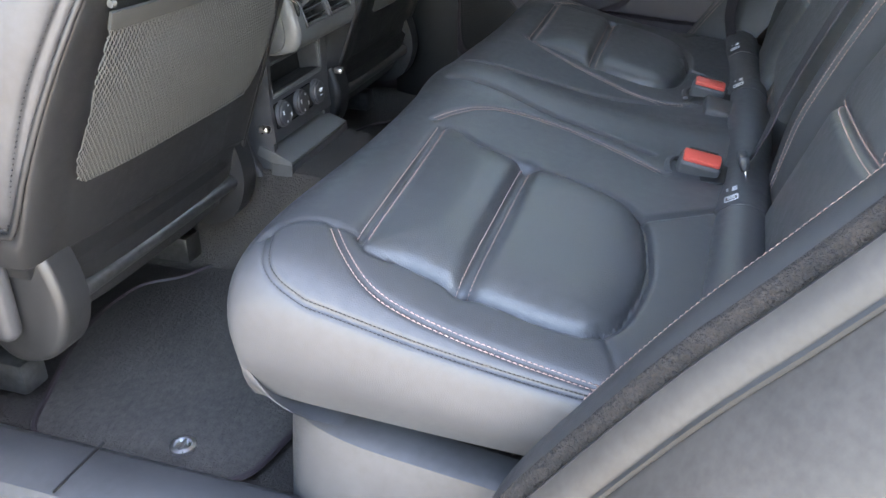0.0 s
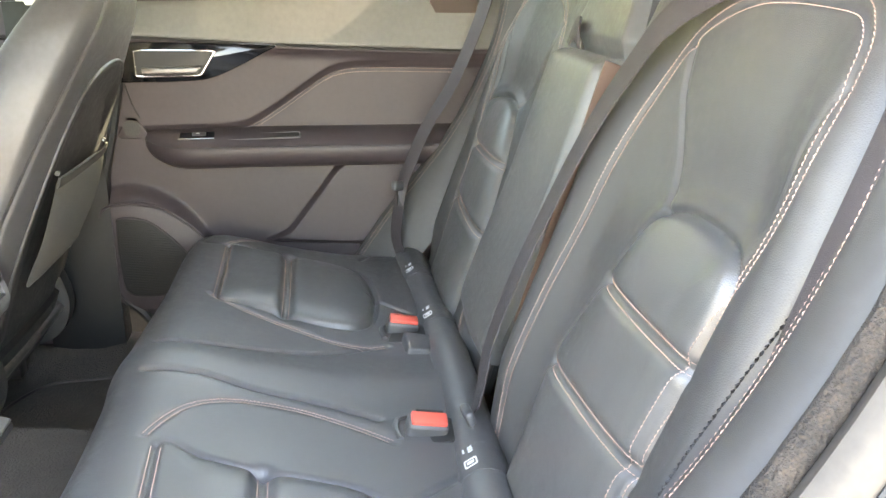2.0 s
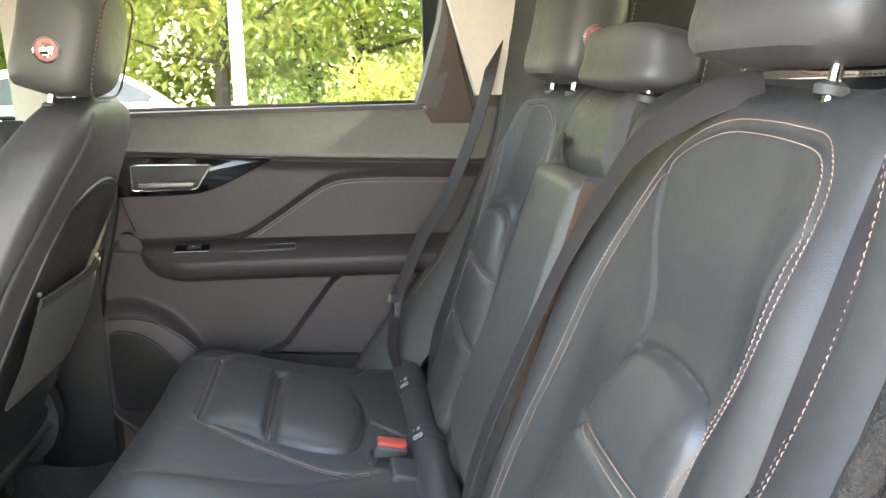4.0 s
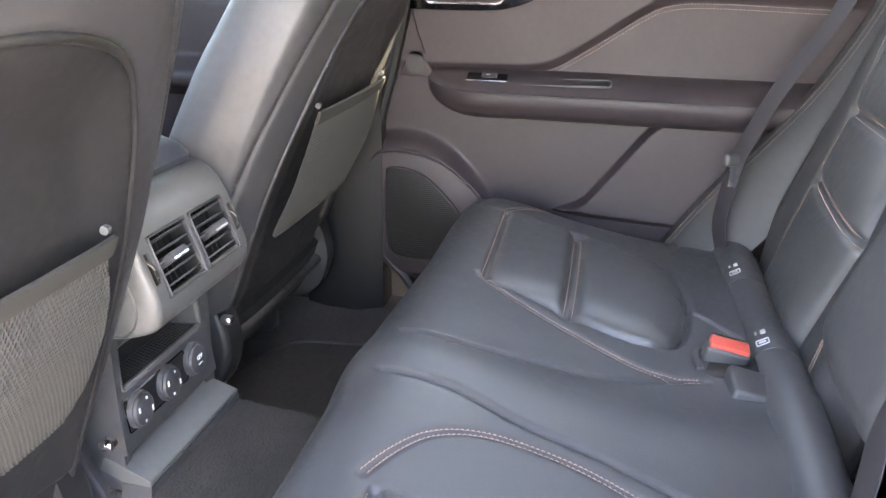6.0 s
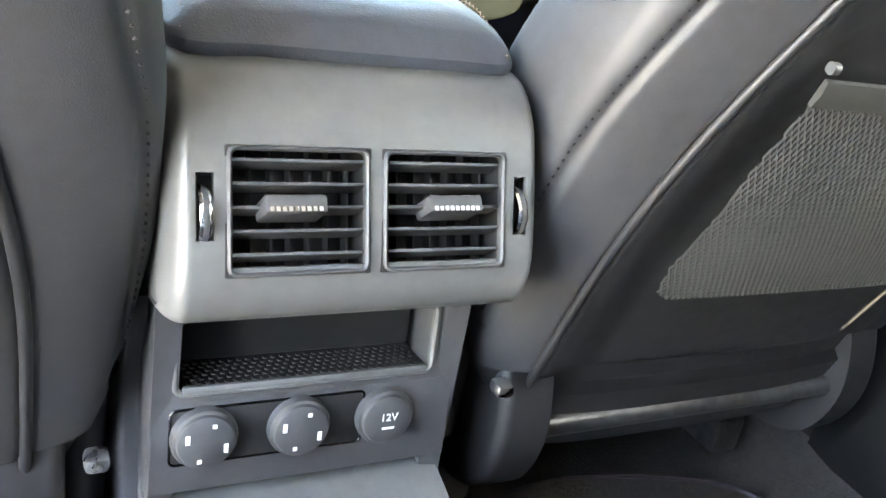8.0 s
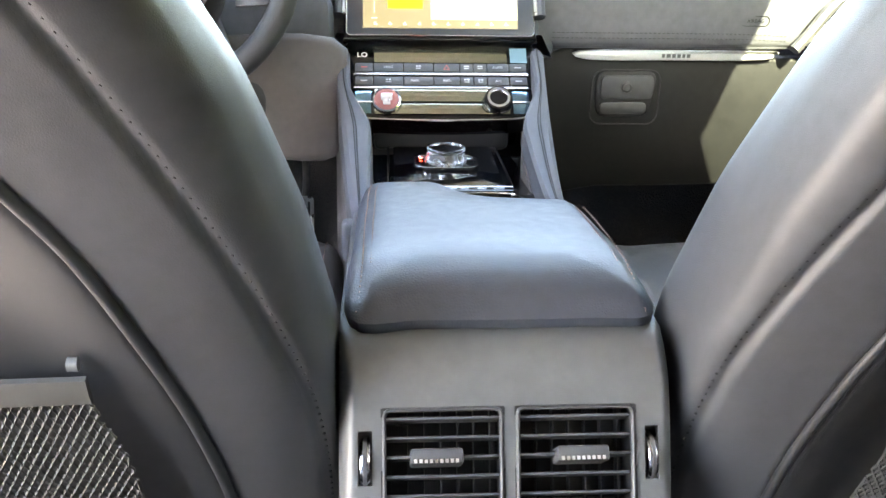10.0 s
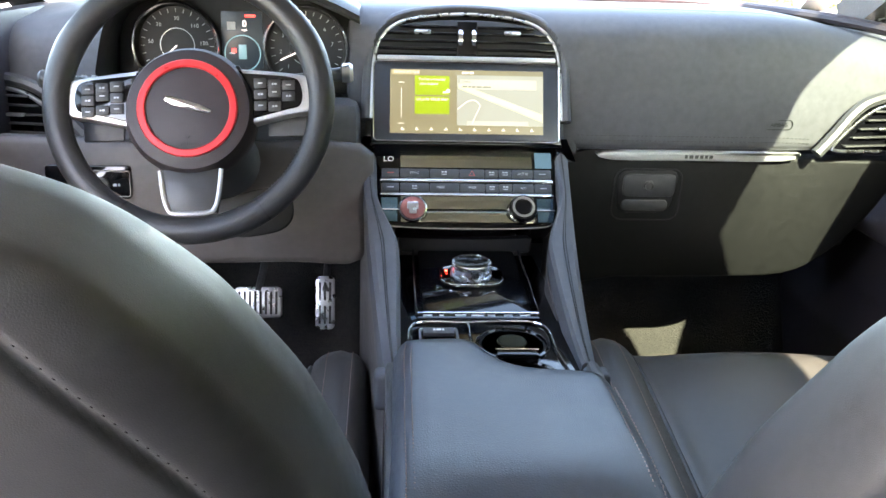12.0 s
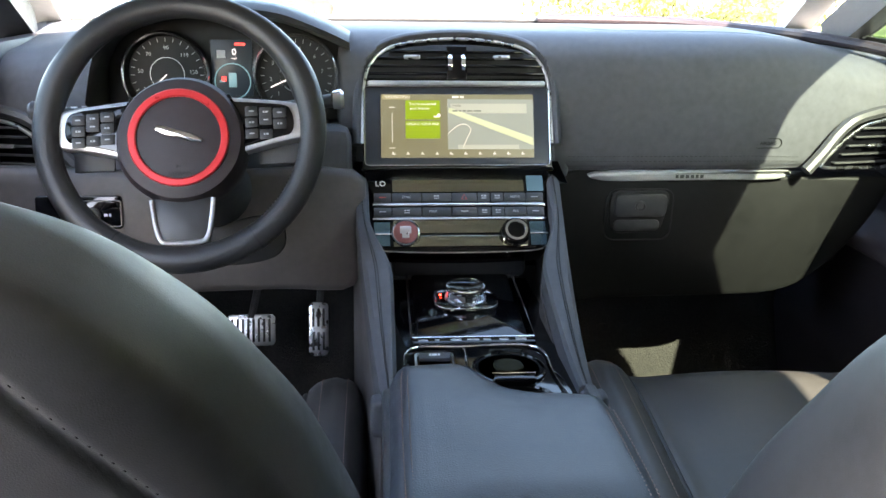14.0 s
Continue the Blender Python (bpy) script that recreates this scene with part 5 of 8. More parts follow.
for s in (-1, 1):
    prof = [[(s * 0.116, y, z) for y, z in ((0.045, 0.375), (0.045, 0.10), (0.75, 0.10), (0.75, 0.50), (0.40, 0.52), (0.05, 0.535))],
            [(s * 0.098, y, z) for y, z in ((0.048, 0.375), (0.048, 0.10), (0.75, 0.10), (0.75, 0.50), (0.40, 0.52), (0.05, 0.535))]]
    part("side_panel", loft(prof), PLASTIC, console, "black console side panel")
    part("upper_side", box((s * 0.116, 0.22, 0.515), (0.014, 0.34, 0.05), 0.005), PLASTIC, console)
    edge = [(float(y), float(z)) for y, z in zip(RP[1][::3], RP[2][::3])] + [(0.12, 0.372), (0.12, 0.540)]
    part("snout_side", plate([(s * (y + 0.026), z) for y, z in edge], plane_at((s * 0.1205, 0, 0), (0, s, 0), (0, 0, 1)), 0.006, 0.002), GREY_PLASTIC, console)
    cheek = catmull([(0.03, 0.37), (0.05, 0.30), (0.045, 0.22), (0.02, 0.16), (0.07, 0.12), (0.14, 0.16), (0.15, 0.30), (0.10, 0.37)], 5, True)
    part("cheek", plate([(s * p[0], p[1]) for p in cheek], plane_at((s * 0.131, 0.045, 0), (0, s, 0), (0, 0, 1)), 0.02, 0.006), PLASTIC, console, "curved black lower cheek")

# armrest lid
lo = catmull([(-0.113, 0.055), (-0.06, 0.050), (0.0, 0.049), (0.06, 0.050), (0.113, 0.055), (0.114, 0.12), (0.113, 0.20), (0.110, 0.270), (0.100, 0.298), (0.07, 0.306), (0.035, 0.311),
              (0.010, 0.322), (-0.008, 0.347), (-0.022, 0.372), (-0.045, 0.382), (-0.09, 0.379), (-0.109, 0.368), (-0.113, 0.33), (-0.114, 0.2)], 5, True)
lo = ccw(lo)
rings = []
for z, o in ((0.540, 0.0), (0.546, -0.002), (0.556, -0.002), (0.566, 0.002), (0.572, 0.005), (0.5755, 0.0085), (0.5775, 0.0125)):
    q = offset2(lo, o)
    rings.append(np.c_[q, z - 0.018 * np.clip((0.14 - q[:, 1]) / 0.09, 0, 1) ** 2 * np.clip((z - 0.543) / 0.03, 0, 1)])
edge_l = offset2(lo, 0.0)
edge_c = np.r_[edge_l, edge_l[:1]]
top_s = Surf(lambda a, v: np.stack([a, v, np.interp(distance(a, v, edge_c), [0.0, 0.0085, 0.0125, 0.0135, 0.020, 0.032, 0.055, 0.2], [0.57, 0.5748, 0.5770, 0.5780, 0.5797, 0.5815, 0.583, 0.5835]) - 0.018 * np.clip((0.14 - v) / 0.09, 0, 1) ** 2], -1))
top_v = top_s.mesh(np.linspace(-0.12, 0.12, 110), np.linspace(0.04, 0.41, 160), lambda a, v: inside(a, v, offset2(lo, 0.0105)))
lid = part("lid", join(loft(rings, False), top_v[:2]), ARM_LEATHER, console, "padded black leather armrest lid with tan stitching")
part("base", plate(offset2(lo, 0.001), pose(0, 0, 0.5385), 0.012, 0.002), DARK, lid)
for s in (-1, 1):
    for off in (0.0, 0.007):
        l = even(catmull([(s * (0.1090 - off), 0.0520, 0.541), (s * (0.1090 - off), 0.0515, 0.550), (s * (0.1075 - off), 0.0555, 0.5535), (s * (0.1060 - off), 0.068, 0.5625), (s * (0.1050 - off), 0.09, 0.571), (s * (0.1045 - off), 0.115, 0.5765), (s * (0.1045 - off), 0.2, 0.579), (s * (0.1035 - off), 0.26, 0.579)] + ([(-0.1030 + off, 0.32, 0.579), (-0.1000 + off, 0.360, 0.577)] if s < 0 else []), 8), 0.005)
        nn = np.tile((s * 0.3, -0.4, 0.85), (len(l), 1))
        part("stitching", stitches(l, nn, 0.006, 0.0045, 0.0007, 0, 0.001), THREAD, lid, "tan stitching")
part("latch_mark", box((-0.01, 0.0495, 0.5425), (0.03, 0.002, 0.0025), 0.0008), SATIN, lid)

# ---- gear and cup holder deck ----
# Near-black for the shade inside the cup holders; the deck has no holes.
WELL = material("cup_shade_black", (0.010, 0.010, 0.010), 0.85, var=0.3)
WELL.node_tree.nodes["Principled BSDF"].inputs["Specular IOR Level"].default_value = 0.1
deck = thing("console_deck", "piano black console deck with cup holders and a gear dial", "console")
part("deck", plate([(-0.108, 0.33), (0.108, 0.33), (0.118, 0.55), (0.112, 0.80), (-0.112, 0.80), (-0.118, 0.55)], pose(0, 0, 0.522), 0.02, 0.003), PIANO, deck)
gp = plane_at((0, 0.665, 0.533), (1, 0, 0), (0, 1, 0.08))
part("gear_field", plate(round_rect(0.150, 0.205, 0.006, 4), gp, 0.012, 0.002), PIANO, deck)
part("gear_frame", ring_plate(round_rect(0.168, 0.222, 0.008, 4), 0.0035, gp @ pose(0, 0, 0.003), 0.012), CHROME, deck, "chrome frame round the gear dial")
part("switch_strip", box((0, -0.118, -0.001), (0.165, 0.016, 0.010), 0.003, gp), PIANO, deck, "gloss strip of drive buttons")
part("strip_line", box((0, -0.110, 0.003), (0.165, 0.003, 0.003), 0.001, gp), CHROME, deck, "chrome line above the drive buttons")
for k, w in enumerate((0.012, 0.006, 0.014, 0.016, 0.010, 0.012, 0.014)):
    part("strip_mark", bars(gp @ pose(-0.074 + k * 0.0215, -0.119, 0.0042), 0, 0, (w,), 0.004, 0.0), PALE, deck)
part("dial_base", plate(round_rect(0.092, 0.066, 0.022, 6, 0.0, 0.001), gp @ pose(0, 0, 0.006), 0.008, 0.003), PIANO, deck, "gloss base of the gear dial")
part("base_rim", ring_plate(round_rect(0.092, 0.066, 0.022, 6, 0.0, 0.001), 0.0028, gp @ pose(0, 0, 0.0068), 0.004, 0.0006), CHROME, deck, "thin chrome rim of the dial base")
dial = part("gear_dial", turned([(0.0300, 0.0), (0.0300, 0.003), (0.0278, 0.004), (0.0275, 0.013), (0.0275, 0.016), (0.0, 0.016)], gp @ pose(0, 0.004, 0.006), 40), SATIN, deck, "round gear dial")
part("dial_rim", turned([(0.0276, 0.014), (0.0290, 0.017), (0.0282, 0.0205), (0.0250, 0.021), (0.0245, 0.0185)], gp @ pose(0, 0.004, 0.006), 40), CHROME, dial, "chrome dial rim")
part("dial_top", turned([(0.0248, 0.0165), (0.0248, 0.0190), (0.0, 0.0190)], gp @ pose(0, 0.004, 0.006), 32), PIANO, dial, "gloss black dial top")
part("dial_lamp", turned([(0.002, 0.0), (0.002, 0.0008), (0.0, 0.0008)], gp @ pose(-0.036, 0.012, 0.0075), 10), glow("red_lamp", (1.0, 0.05, 0.03), 0.8), deck, "small red gear lamp")
part("shelf_mat", plate(round_rect(0.165, 0.06, 0.006, 4), plane_at((0, 0.79, 0.546), (1, 0, 0), (0, 1, 0.25)), 0.004, 0.001), RUBBER, deck, "black rubber shelf mat")
fr = catmull([(-0.097, 0.33), (-0.094, 0.43), (-0.088, 0.525), (-0.02, 0.531), (0.078, 0.528), (0.087, 0.44), (0.098, 0.33)], 5)
part("deck_trim", sweep([(x, y, 0.5245) for x, y in even(fr, 0.01)], ngon(0.0015, 6), (0, 0, 1)), CHROME, deck, "chrome deck trim line")
part("deck_trim", sweep([(-0.016, y, 0.525) for y in np.linspace(0.34, 0.527, 8)], ngon(0.0018, 6), (0, 0, 1)), CHROME, deck, "chrome deck trim line")
for y in (0.465, 0.375):
    part("cup_ring", turned([(0.046, 0.0), (0.046, 0.004), (0.043, 0.005), (0.041, 0.002)], pose(0.034, y, 0.522), 40), PIANO, deck, "gloss cup holder rim")
    # Level with the deck: a dark disc painted as the well's shade.
    part("cup_well_shade", turned([(0.0415, 0.0035), (0.040, 0.0005), (0.0385, 0.0035), (0.0, 0.0035)], pose(0.034, y, 0.5212), 32), WELL, deck, "flat dark disc for the shaded cup holder well")
BRASS = material("dull_brass_rubber", (0.018, 0.018, 0.009), 0.75, var=0.2)
BRASS.node_tree.nodes["Principled BSDF"].inputs["Specular IOR Level"].default_value = 0.1
part("cup_badge", turned([(0.019, 0.0), (0.018, 0.002), (0.0, 0.002)], pose(0.034, 0.470, 0.525), 24), BRASS, deck, "raised rubber disc in the cup holder")
part("cup_clip", box((0.034, 0.420, 0.530), (0.052, 0.014, 0.012), 0.004), PIANO, deck, "black cup clip")
part("cup_clip_trim", tube([(0.008, 0.4275, 0.536), (0.060, 0.4275, 0.536)], 0.0012, 6, (0, 0, 1)), CHROME, deck)
part("park_switch", box((-0.056, 0.497, 0.5265), (0.040, 0.018, 0.006), 0.002), PLASTIC, deck, "parking brake switch")
part("park_mark", bars(pose(-0.063, 0.497, 0.5297), 0, 0, (0.003, 0.006, 0.003), 0.005, 0.001), WHITE, deck)
part("switch_frame", ring_plate(round_rect(0.050, 0.115, 0.005, 4, -0.056, 0.455), 0.003, pose(0, 0, 0.526), 0.004), SATIN, deck, "satin switch frame")
part("key_tray", box((-0.056, 0.44, 0.5240), (0.038, 0.060, 0.004), 0.002), material("olive_rubber", (0.05, 0.055, 0.03), 0.5), deck, "olive rubber key tray")

# leather rails that rise to the dashboard
for s in (-1, 1):
    rail = thing("console_rail", "grey-black leather console rail with black stitching", "console", "console rails")
    rings, walls = [], []
    for t in np.linspace(0, 1, 24):
        y = 0.395 + 0.455 * t
        z = 0.535 + 0.165 * t ** 1.6
        xi, xo = 0.104 + 0.034 * float(ease(0.52, 0.80, t)), 0.126 + 0.041 * t
        ring = [(s * xi, y, z - 0.03), (s * (xi + 0.002), y, z - 0.004), (s * (xi + 0.006), y, z), (s * (xo - 0.008), y, z - 0.002), (s * (xo - 0.002), y, z - 0.008), (s * xo, y, z - 0.045),
                (s * (xi + 0.004), y, z - 0.045)]
        rings.append(ring)
        walls.append([(s * (xo - 0.002), y, z - 0.040), (s * (xo + 0.002), y, 0.30), (s * (xo + 0.004), y, 0.10), (s * xi, y, 0.10), (s * xi, y, z - 0.040)])
    part("rail", loft(rings), DASH_LEATHER, rail)
    part("side_wall", loft(walls), KNEE, rail, "dark plain console side")
    for f in (0.25, 0.55):
        l = np.array([[r[2][0] + (r[3][0] - r[2][0]) * (0.45 + 0.4 * f), r[2][1], r[2][2] - 0.0008] for r in rings])
        part("stitching", stitches(even(l, 0.006), np.tile((0, -0.2, 1), (len(even(l, 0.006)), 1)), 0.006, 0.0045, 0.0008), DARK_THREAD, rail, "black stitching")
    part("end_cap", box((s * 0.121, 0.383, 0.508), (0.030, 0.026, 0.046), 0.006, None, 3), DASH_LEATHER, rail)

# ---- far rear door ----
door = thing("door_1", "closed rear door lined in black with a chrome handle", "door", kind="structure")
EDGE_Z, EDGE_Y = (0.05, 0.137, 0.189, 0.265, 0.342, 0.419, 0.503, 0.584, 0.681, 0.76, 0.80), (-0.13, -0.078, -0.031, -0.002, 0.004, -0.012, -0.030, -0.052, -0.075, -0.085, 0.06)     # front edge of the lining
POD = catmull([(0.10, 0.436), (0.0, 0.446), (-0.06, 0.460), (-0.12, 0.453), (-0.17, 0.428), (-0.215, 0.385), (-0.255, 0.325), (-0.265, 0.26), (-0.26, 0.14), (0.10, 0.14)], 5, True)
SWOOP = catmull([(-0.30, 0.574), (-0.36, 0.585), (-0.43, 0.625), (-0.52, 0.685), (-0.57, 0.708), (-0.65, 0.714), (-0.86, 0.708)], 8)
BAND = catmull([(-0.40, 0.30), (-0.437, 0.340), (-0.50, 0.420), (-0.555, 0.488), (-0.60, 0.508), (-0.70, 0.515), (-0.86, 0.518), (-0.86, 0.30)], 6, True)
UPLINE = catmull([(0.10, 0.800), (-0.12, 0.792), (-0.43, 0.772), (-0.86, 0.752)], 6)


def door_disp(y, z):
    """How far the lining stands into the cabin."""
    d = np.zeros(np.shape(y))
    up = z - np.interp(-y, -UPLINE[:, 0], UPLINE[:, 1])
    d = d + np.where(up > 0, 0.030 - 0.36 * np.clip(up, 0, 1), 0) + 0.016 * np.exp(-(np.maximum(-up, 0) / 0.018) ** 2) * (up < 0)
    d = d - 0.006 * np.exp(-(up / 0.004) ** 2)
    sw = z - np.interp(-y, -SWOOP[:, 0], SWOOP[:, 1])
    d = d + np.where((sw > 0) & (up < 0), 0.012 * ease(0, 0.022, sw), 0)
    p = inside(y, z, POD)
    ep = distance(y, z, np.r_[POD, POD[:1]])
    d = d + np.where(p, 0.032 * ease(0, 0.040, ep), 0)
    b = inside(y, z, BAND)
    eb = distance(y, z, np.r_[BAND, BAND[:1]])
    d = d + np.where(b, 0.022 * ease(0, 0.015, eb), 0)
    return d


DX = 0.772
dsurf = Surf(lambda a, v: np.stack([DX + 0 * a, -a, v], -1), lambda a, v: door_disp(-a, v))
above = lambda a, v: v > np.interp(a, -UPLINE[:, 0], UPLINE[:, 1])
part("lining", dsurf.mesh(np.linspace(-0.055, 1.05, 290), np.linspace(0.10, 0.872, 210), lambda a, v: ~above(a, v) & (-a < np.interp(v, EDGE_Z, EDGE_Y) + 0.004), 0.0, True), SOFT, door, "black soft door lining")
# The pad's pale tone is window sheen held in the material colour.
part("upper_pad", dsurf.mesh(np.linspace(-0.055, 1.05, 290), np.linspace(0.10, 0.872, 210), above, 0.0), DOOR_TOP, door, "black upper door pad, lightened for the window sheen")


def on_door(line, lift=0.0):
    l = even(line, 0.006)
    x = DX - door_disp(l[:, 0], l[:, 1]) - lift
    return np.c_[x, l], np.tile((-1.0, 0.0, 0.3), (len(l), 1))


seal_line = catmull([(0.752, y, z) for y, z in list(zip(EDGE_Y, EDGE_Z))[:-1]], 6)
part("edge_seal", sweep(seal_line, ngon(0.011, 8, 0.016), (1, 0, 0)), RUBBER, door, "black rubber seal along the door edge")


def rest(y):
    """Section of the door armrest at y: it swells from a round nose."""
    k = math.sqrt(max(0.0, 1 - (max(0.0, y + 0.235) / 0.115) ** 2))
    sec = [(-0.004, 0.584), (0.010, 0.583), (0.034, 0.5705), (0.054, 0.557), (0.0625, 0.547), (0.0650, 0.540), (0.0635, 0.527), (0.058, 0.511), (0.046, 0.499), (0.026, 0.493), (-0.004, 0.491)]
    drop = 0.004 * ease(-0.30, -0.80, y)
    return [(DX - 0.004 - d * (0.15 + 0.85 * k) * (0.35 + 0.65 * k), y, 0.574 + (z - 0.574) * (0.25 + 0.75 * k) - drop) for d, z in sec]


REST_Y = np.r_[np.linspace(-0.121, -0.235, 26), np.linspace(-0.25, -0.90, 24)]
armrest = part("armrest", loft([rest(y) for y in REST_Y]), SOFT, door, "padded black door armrest")
part("arm_seam", tube([tuple(np.array(rest(y)[4]) + (-0.0006, 0, 0)) for y in REST_Y], 0.0011, 5, (0, 0, 1)), DARK_THREAD, armrest, "sewn seam along the armrest")
for off in (0.0, 0.008):
    p, n = on_door([(y, z - off) for y, z in SWOOP])
    part("stitching", stitches(p, n, 0.0065, 0.0048, 0.0007), THREAD, door, "tan stitching")
p, n = on_door(UPLINE - (0, 0.001), 0.001)
part("pad_joint", tube(p, 0.0045, 6, (0, 0, 1)), RUBBER, door, "dark joint under the upper pad")
# gloss spear and handle
flatz = plane_at((DX - 0.027, 0, 0), (0, -1, 0), (0, 0, 1))
spear = catmull([(-0.02, 0.770), (0.11, 0.781), (0.25, 0.778), (0.36, 0.773), (0.432, 0.7715), (0.40, 0.752), (0.34, 0.722), (0.29, 0.702), (0.24, 0.694), (0.11, 0.693), (-0.02, 0.70)], 5, True)
part("gloss_spear", plate(spear, flatz, 0.012, 0.002), PIANO, door, "gloss black trim spear")
hand = [(0.118, 0.765), (0.30, 0.762), (0.262, 0.704), (0.118, 0.704)]
ho = []
for i in range(4):
    a, b = np.array(hand[i]), np.array(hand[(i + 1) % 4])
    ho += [a + (b - a) * t for t in (0.06, 0.3, 0.7, 0.94)]
hp = part("release_recess", plate(ho, flatz @ pose(0, 0, 0.002), 0.01, 0.001), DARK, door, "dark handle recess")
part("recess_frame", ring_plate(ho, 0.004, flatz @ pose(0, 0, 0.0045), 0.006), CHROME, hp, "chrome recess frame")
part("handle_lever", plate([(0.135, 0.726), (0.258, 0.726), (0.263, 0.722), (0.253, 0.711), (0.135, 0.711)], flatz @ pose(0, 0, 0.012), 0.008, 0.003), STEEL, hp, "dark satin metal door lever")
part("spear_line", tube([(DX - 0.031, -0.33, 0.7775), (DX - 0.031, -0.432, 0.7715)], 0.0012, 5, (1, 0, 0)), CHROME, door, "thin chrome line")
# window switch and pull slot
mm = plane_at((0.7362, -0.242, 0.5722), (0, -1, 0), (0.89, 0, 0.46))
sw = part("window_switch", plate(round_rect(0.078, 0.026, 0.003), mm, 0.006, 0.001), PIANO, door, "window switch panel")
part("switch_key", box((0.004, 0.003, 0.001), (0.030, 0.012, 0.004), 0.0015, mm), PLASTIC, sw)
part("switch_trim", box((0, -0.0145, 0.001), (0.080, 0.004, 0.003), 0.001, mm), CHROME, sw, "bright lower trim strip")
part("key_mark", bars(mm @ pose(0, 0.003, 0.0032), -0.002, 0, (0.008,), 0.003, 0), PALE, sw)
sl = part("pull_slot", plate(round_rect(0.165, 0.017, 0.006), plane_at((0.7322, -0.392, 0.5680), (0, -1, 0.02), (0.89, 0, 0.46)), 0.004, 0.001), DARK, door, "dark pull slot")
part("slot_rim", ring_plate(round_rect(0.172, 0.024, 0.009), 0.004, plane_at((0.7312, -0.392, 0.5690), (0, -1, 0.02), (0.89, 0, 0.46)), 0.006), PLASTIC, sl)
# speakers
spk = catmull([(0.043, 0.382), (0.080, 0.383), (0.118, 0.371), (0.160, 0.335), (0.200, 0.285), (0.207, 0.235), (0.17, 0.195), (0.10, 0.185), (0.045, 0.20), (0.034, 0.28), (0.036, 0.36)], 6, True)
pod = catmull([(0.006, 0.395), (0.040, 0.412), (0.090, 0.414), (0.145, 0.400), (0.200, 0.362), (0.234, 0.325), (0.250, 0.26), (0.22, 0.18), (0.11, 0.150), (0.04, 0.165), (0.010, 0.205), (0.0, 0.30)], 6, True)
sp_m = plane_at((DX - 0.036, 0, 0), (0, -1, 0), (0, 0, 1))
part("speaker_pod", plate(pod, sp_m @ pose(0, 0, -0.002), 0.02, 0.006), SOFT, door, "black speaker pod")
grille = part("speaker_grille", plate(spk, sp_m, 0.012, 0.004), GLOVE, door, "black ribbed speaker grille")
ribs = []
for z in np.arange(0.190, 0.382, 0.0042):
    xsr = [q for q in np.linspace(0.0, 0.22, 111) if inside(np.array([q]), np.array([z]), offset2(ccw(spk), 0.008))[0]]
    if len(xsr) > 3:
        ribs.append(box(((xsr[0] + xsr[-1]) / 2, z, 0.0006), (xsr[-1] - xsr[0], 0.0020, 0.0022), 0, sp_m))
part("grille_rim", ring_plate(ccw(spk), 0.004, sp_m @ pose(0, 0, 0.003), 0.004), SOFT, grille)
tagged(part("grille_ribs", join(*ribs), GLOVE, grille, "fine horizontal grille ribs"), kind="stuff")
rim = catmull([(0.004, 0.385), (0.014, 0.404), (0.040, 0.416), (0.090, 0.418), (0.147, 0.404), (0.203, 0.365), (0.240, 0.325), (0.256, 0.27)], 8)
part("speaker_rim", sweep([tuple(sp_m @ Vector((x, z, 0.003))) for x, z in even(rim, 0.008)], ngon(0.0035, 8), (1, 0, 0)), SOFT, door, "raised speaker rim")
tw = plane_at((DX - 0.012, -0.094, 0.588), (0, -1, 0), (0, 0, 1))
tweet = part("tweeter", plate([(-0.028, -0.024), (0.034, -0.024), (0.036, -0.018), (0.014, 0.024), (0.008, 0.027), (-0.006, 0.027), (-0.012, 0.022), (-0.031, -0.018)], tw, 0.008, 0.002), SOFT, door, "small square tweeter cover")
part("tweeter_disc", turned([(0.019, 0.0), (0.019, 0.001), (0.0, 0.001)], tw, 24), RUBBER, tweet)
part("tweeter_dots", join(*[box((x, z, 0.0014), (0.0022, 0.0022, 0.001), 0, tw) for x in np.arange(-0.014, 0.0145, 0.0047) for z in np.arange(-0.014, 0.0145, 0.0047)]), BACKP, tweet)
part("lining_seam", tube([(DX - 0.012, -0.085, 0.700), (DX - 0.012, -0.098, 0.650), (DX - 0.012, -0.112, 0.615), (DX - 0.004, -0.130, 0.578)], 0.0018, 5, (1, 0, 0)), DARK, door)
part("sill_cap", sweep([(0.757, 0.06, 0.873), (0.757, -0.4, 0.8765), (0.755, -0.78, 0.878)], [(-0.016, -0.006), (0.016, -0.006), (0.016, 0.004), (0.008, 0.007), (-0.010, 0.006)], (0, 0, 1)), SOFT, door)
part("window_seal", sweep([(0.772, 0.06, 0.882), (0.772, -0.4, 0.8855), (0.770, -0.79, 0.887)], ngon(0.006, 6), (0, 0, 1)), RUBBER, door, "black window seal")
part("outer_skin", box((0.87, -0.38, 0.35), (0.02, 0.95, 1.0), 0.008), PAINT, door)
part("window_frame", sweep(catmull([(0.768, -0.785, 0.88), (0.740, -0.815, 0.98), (0.712, -0.84, 1.08), (0.690, -0.83, 1.15), (0.678, -0.72, 1.178), (0.675, -0.4, 1.185), (0.675, 0.04, 1.183)], 8),
                           [(-0.028, -0.012), (0.020, -0.012), (0.028, 0.0), (0.020, 0.012), (-0.028, 0.012)], (1, 0, 0.2)), PLASTIC, door, "black window frame")
quarter = [(-0.785, 0.862), (-0.80, 0.836), (-0.895, 0.832), (-0.895, 0.865), (-0.872, 0.94), (-0.856, 1.0), (-0.845, 1.06), (-0.85, 1.25), (-0.80, 1.25), (-0.835, 1.06), (-0.828, 1.0)]
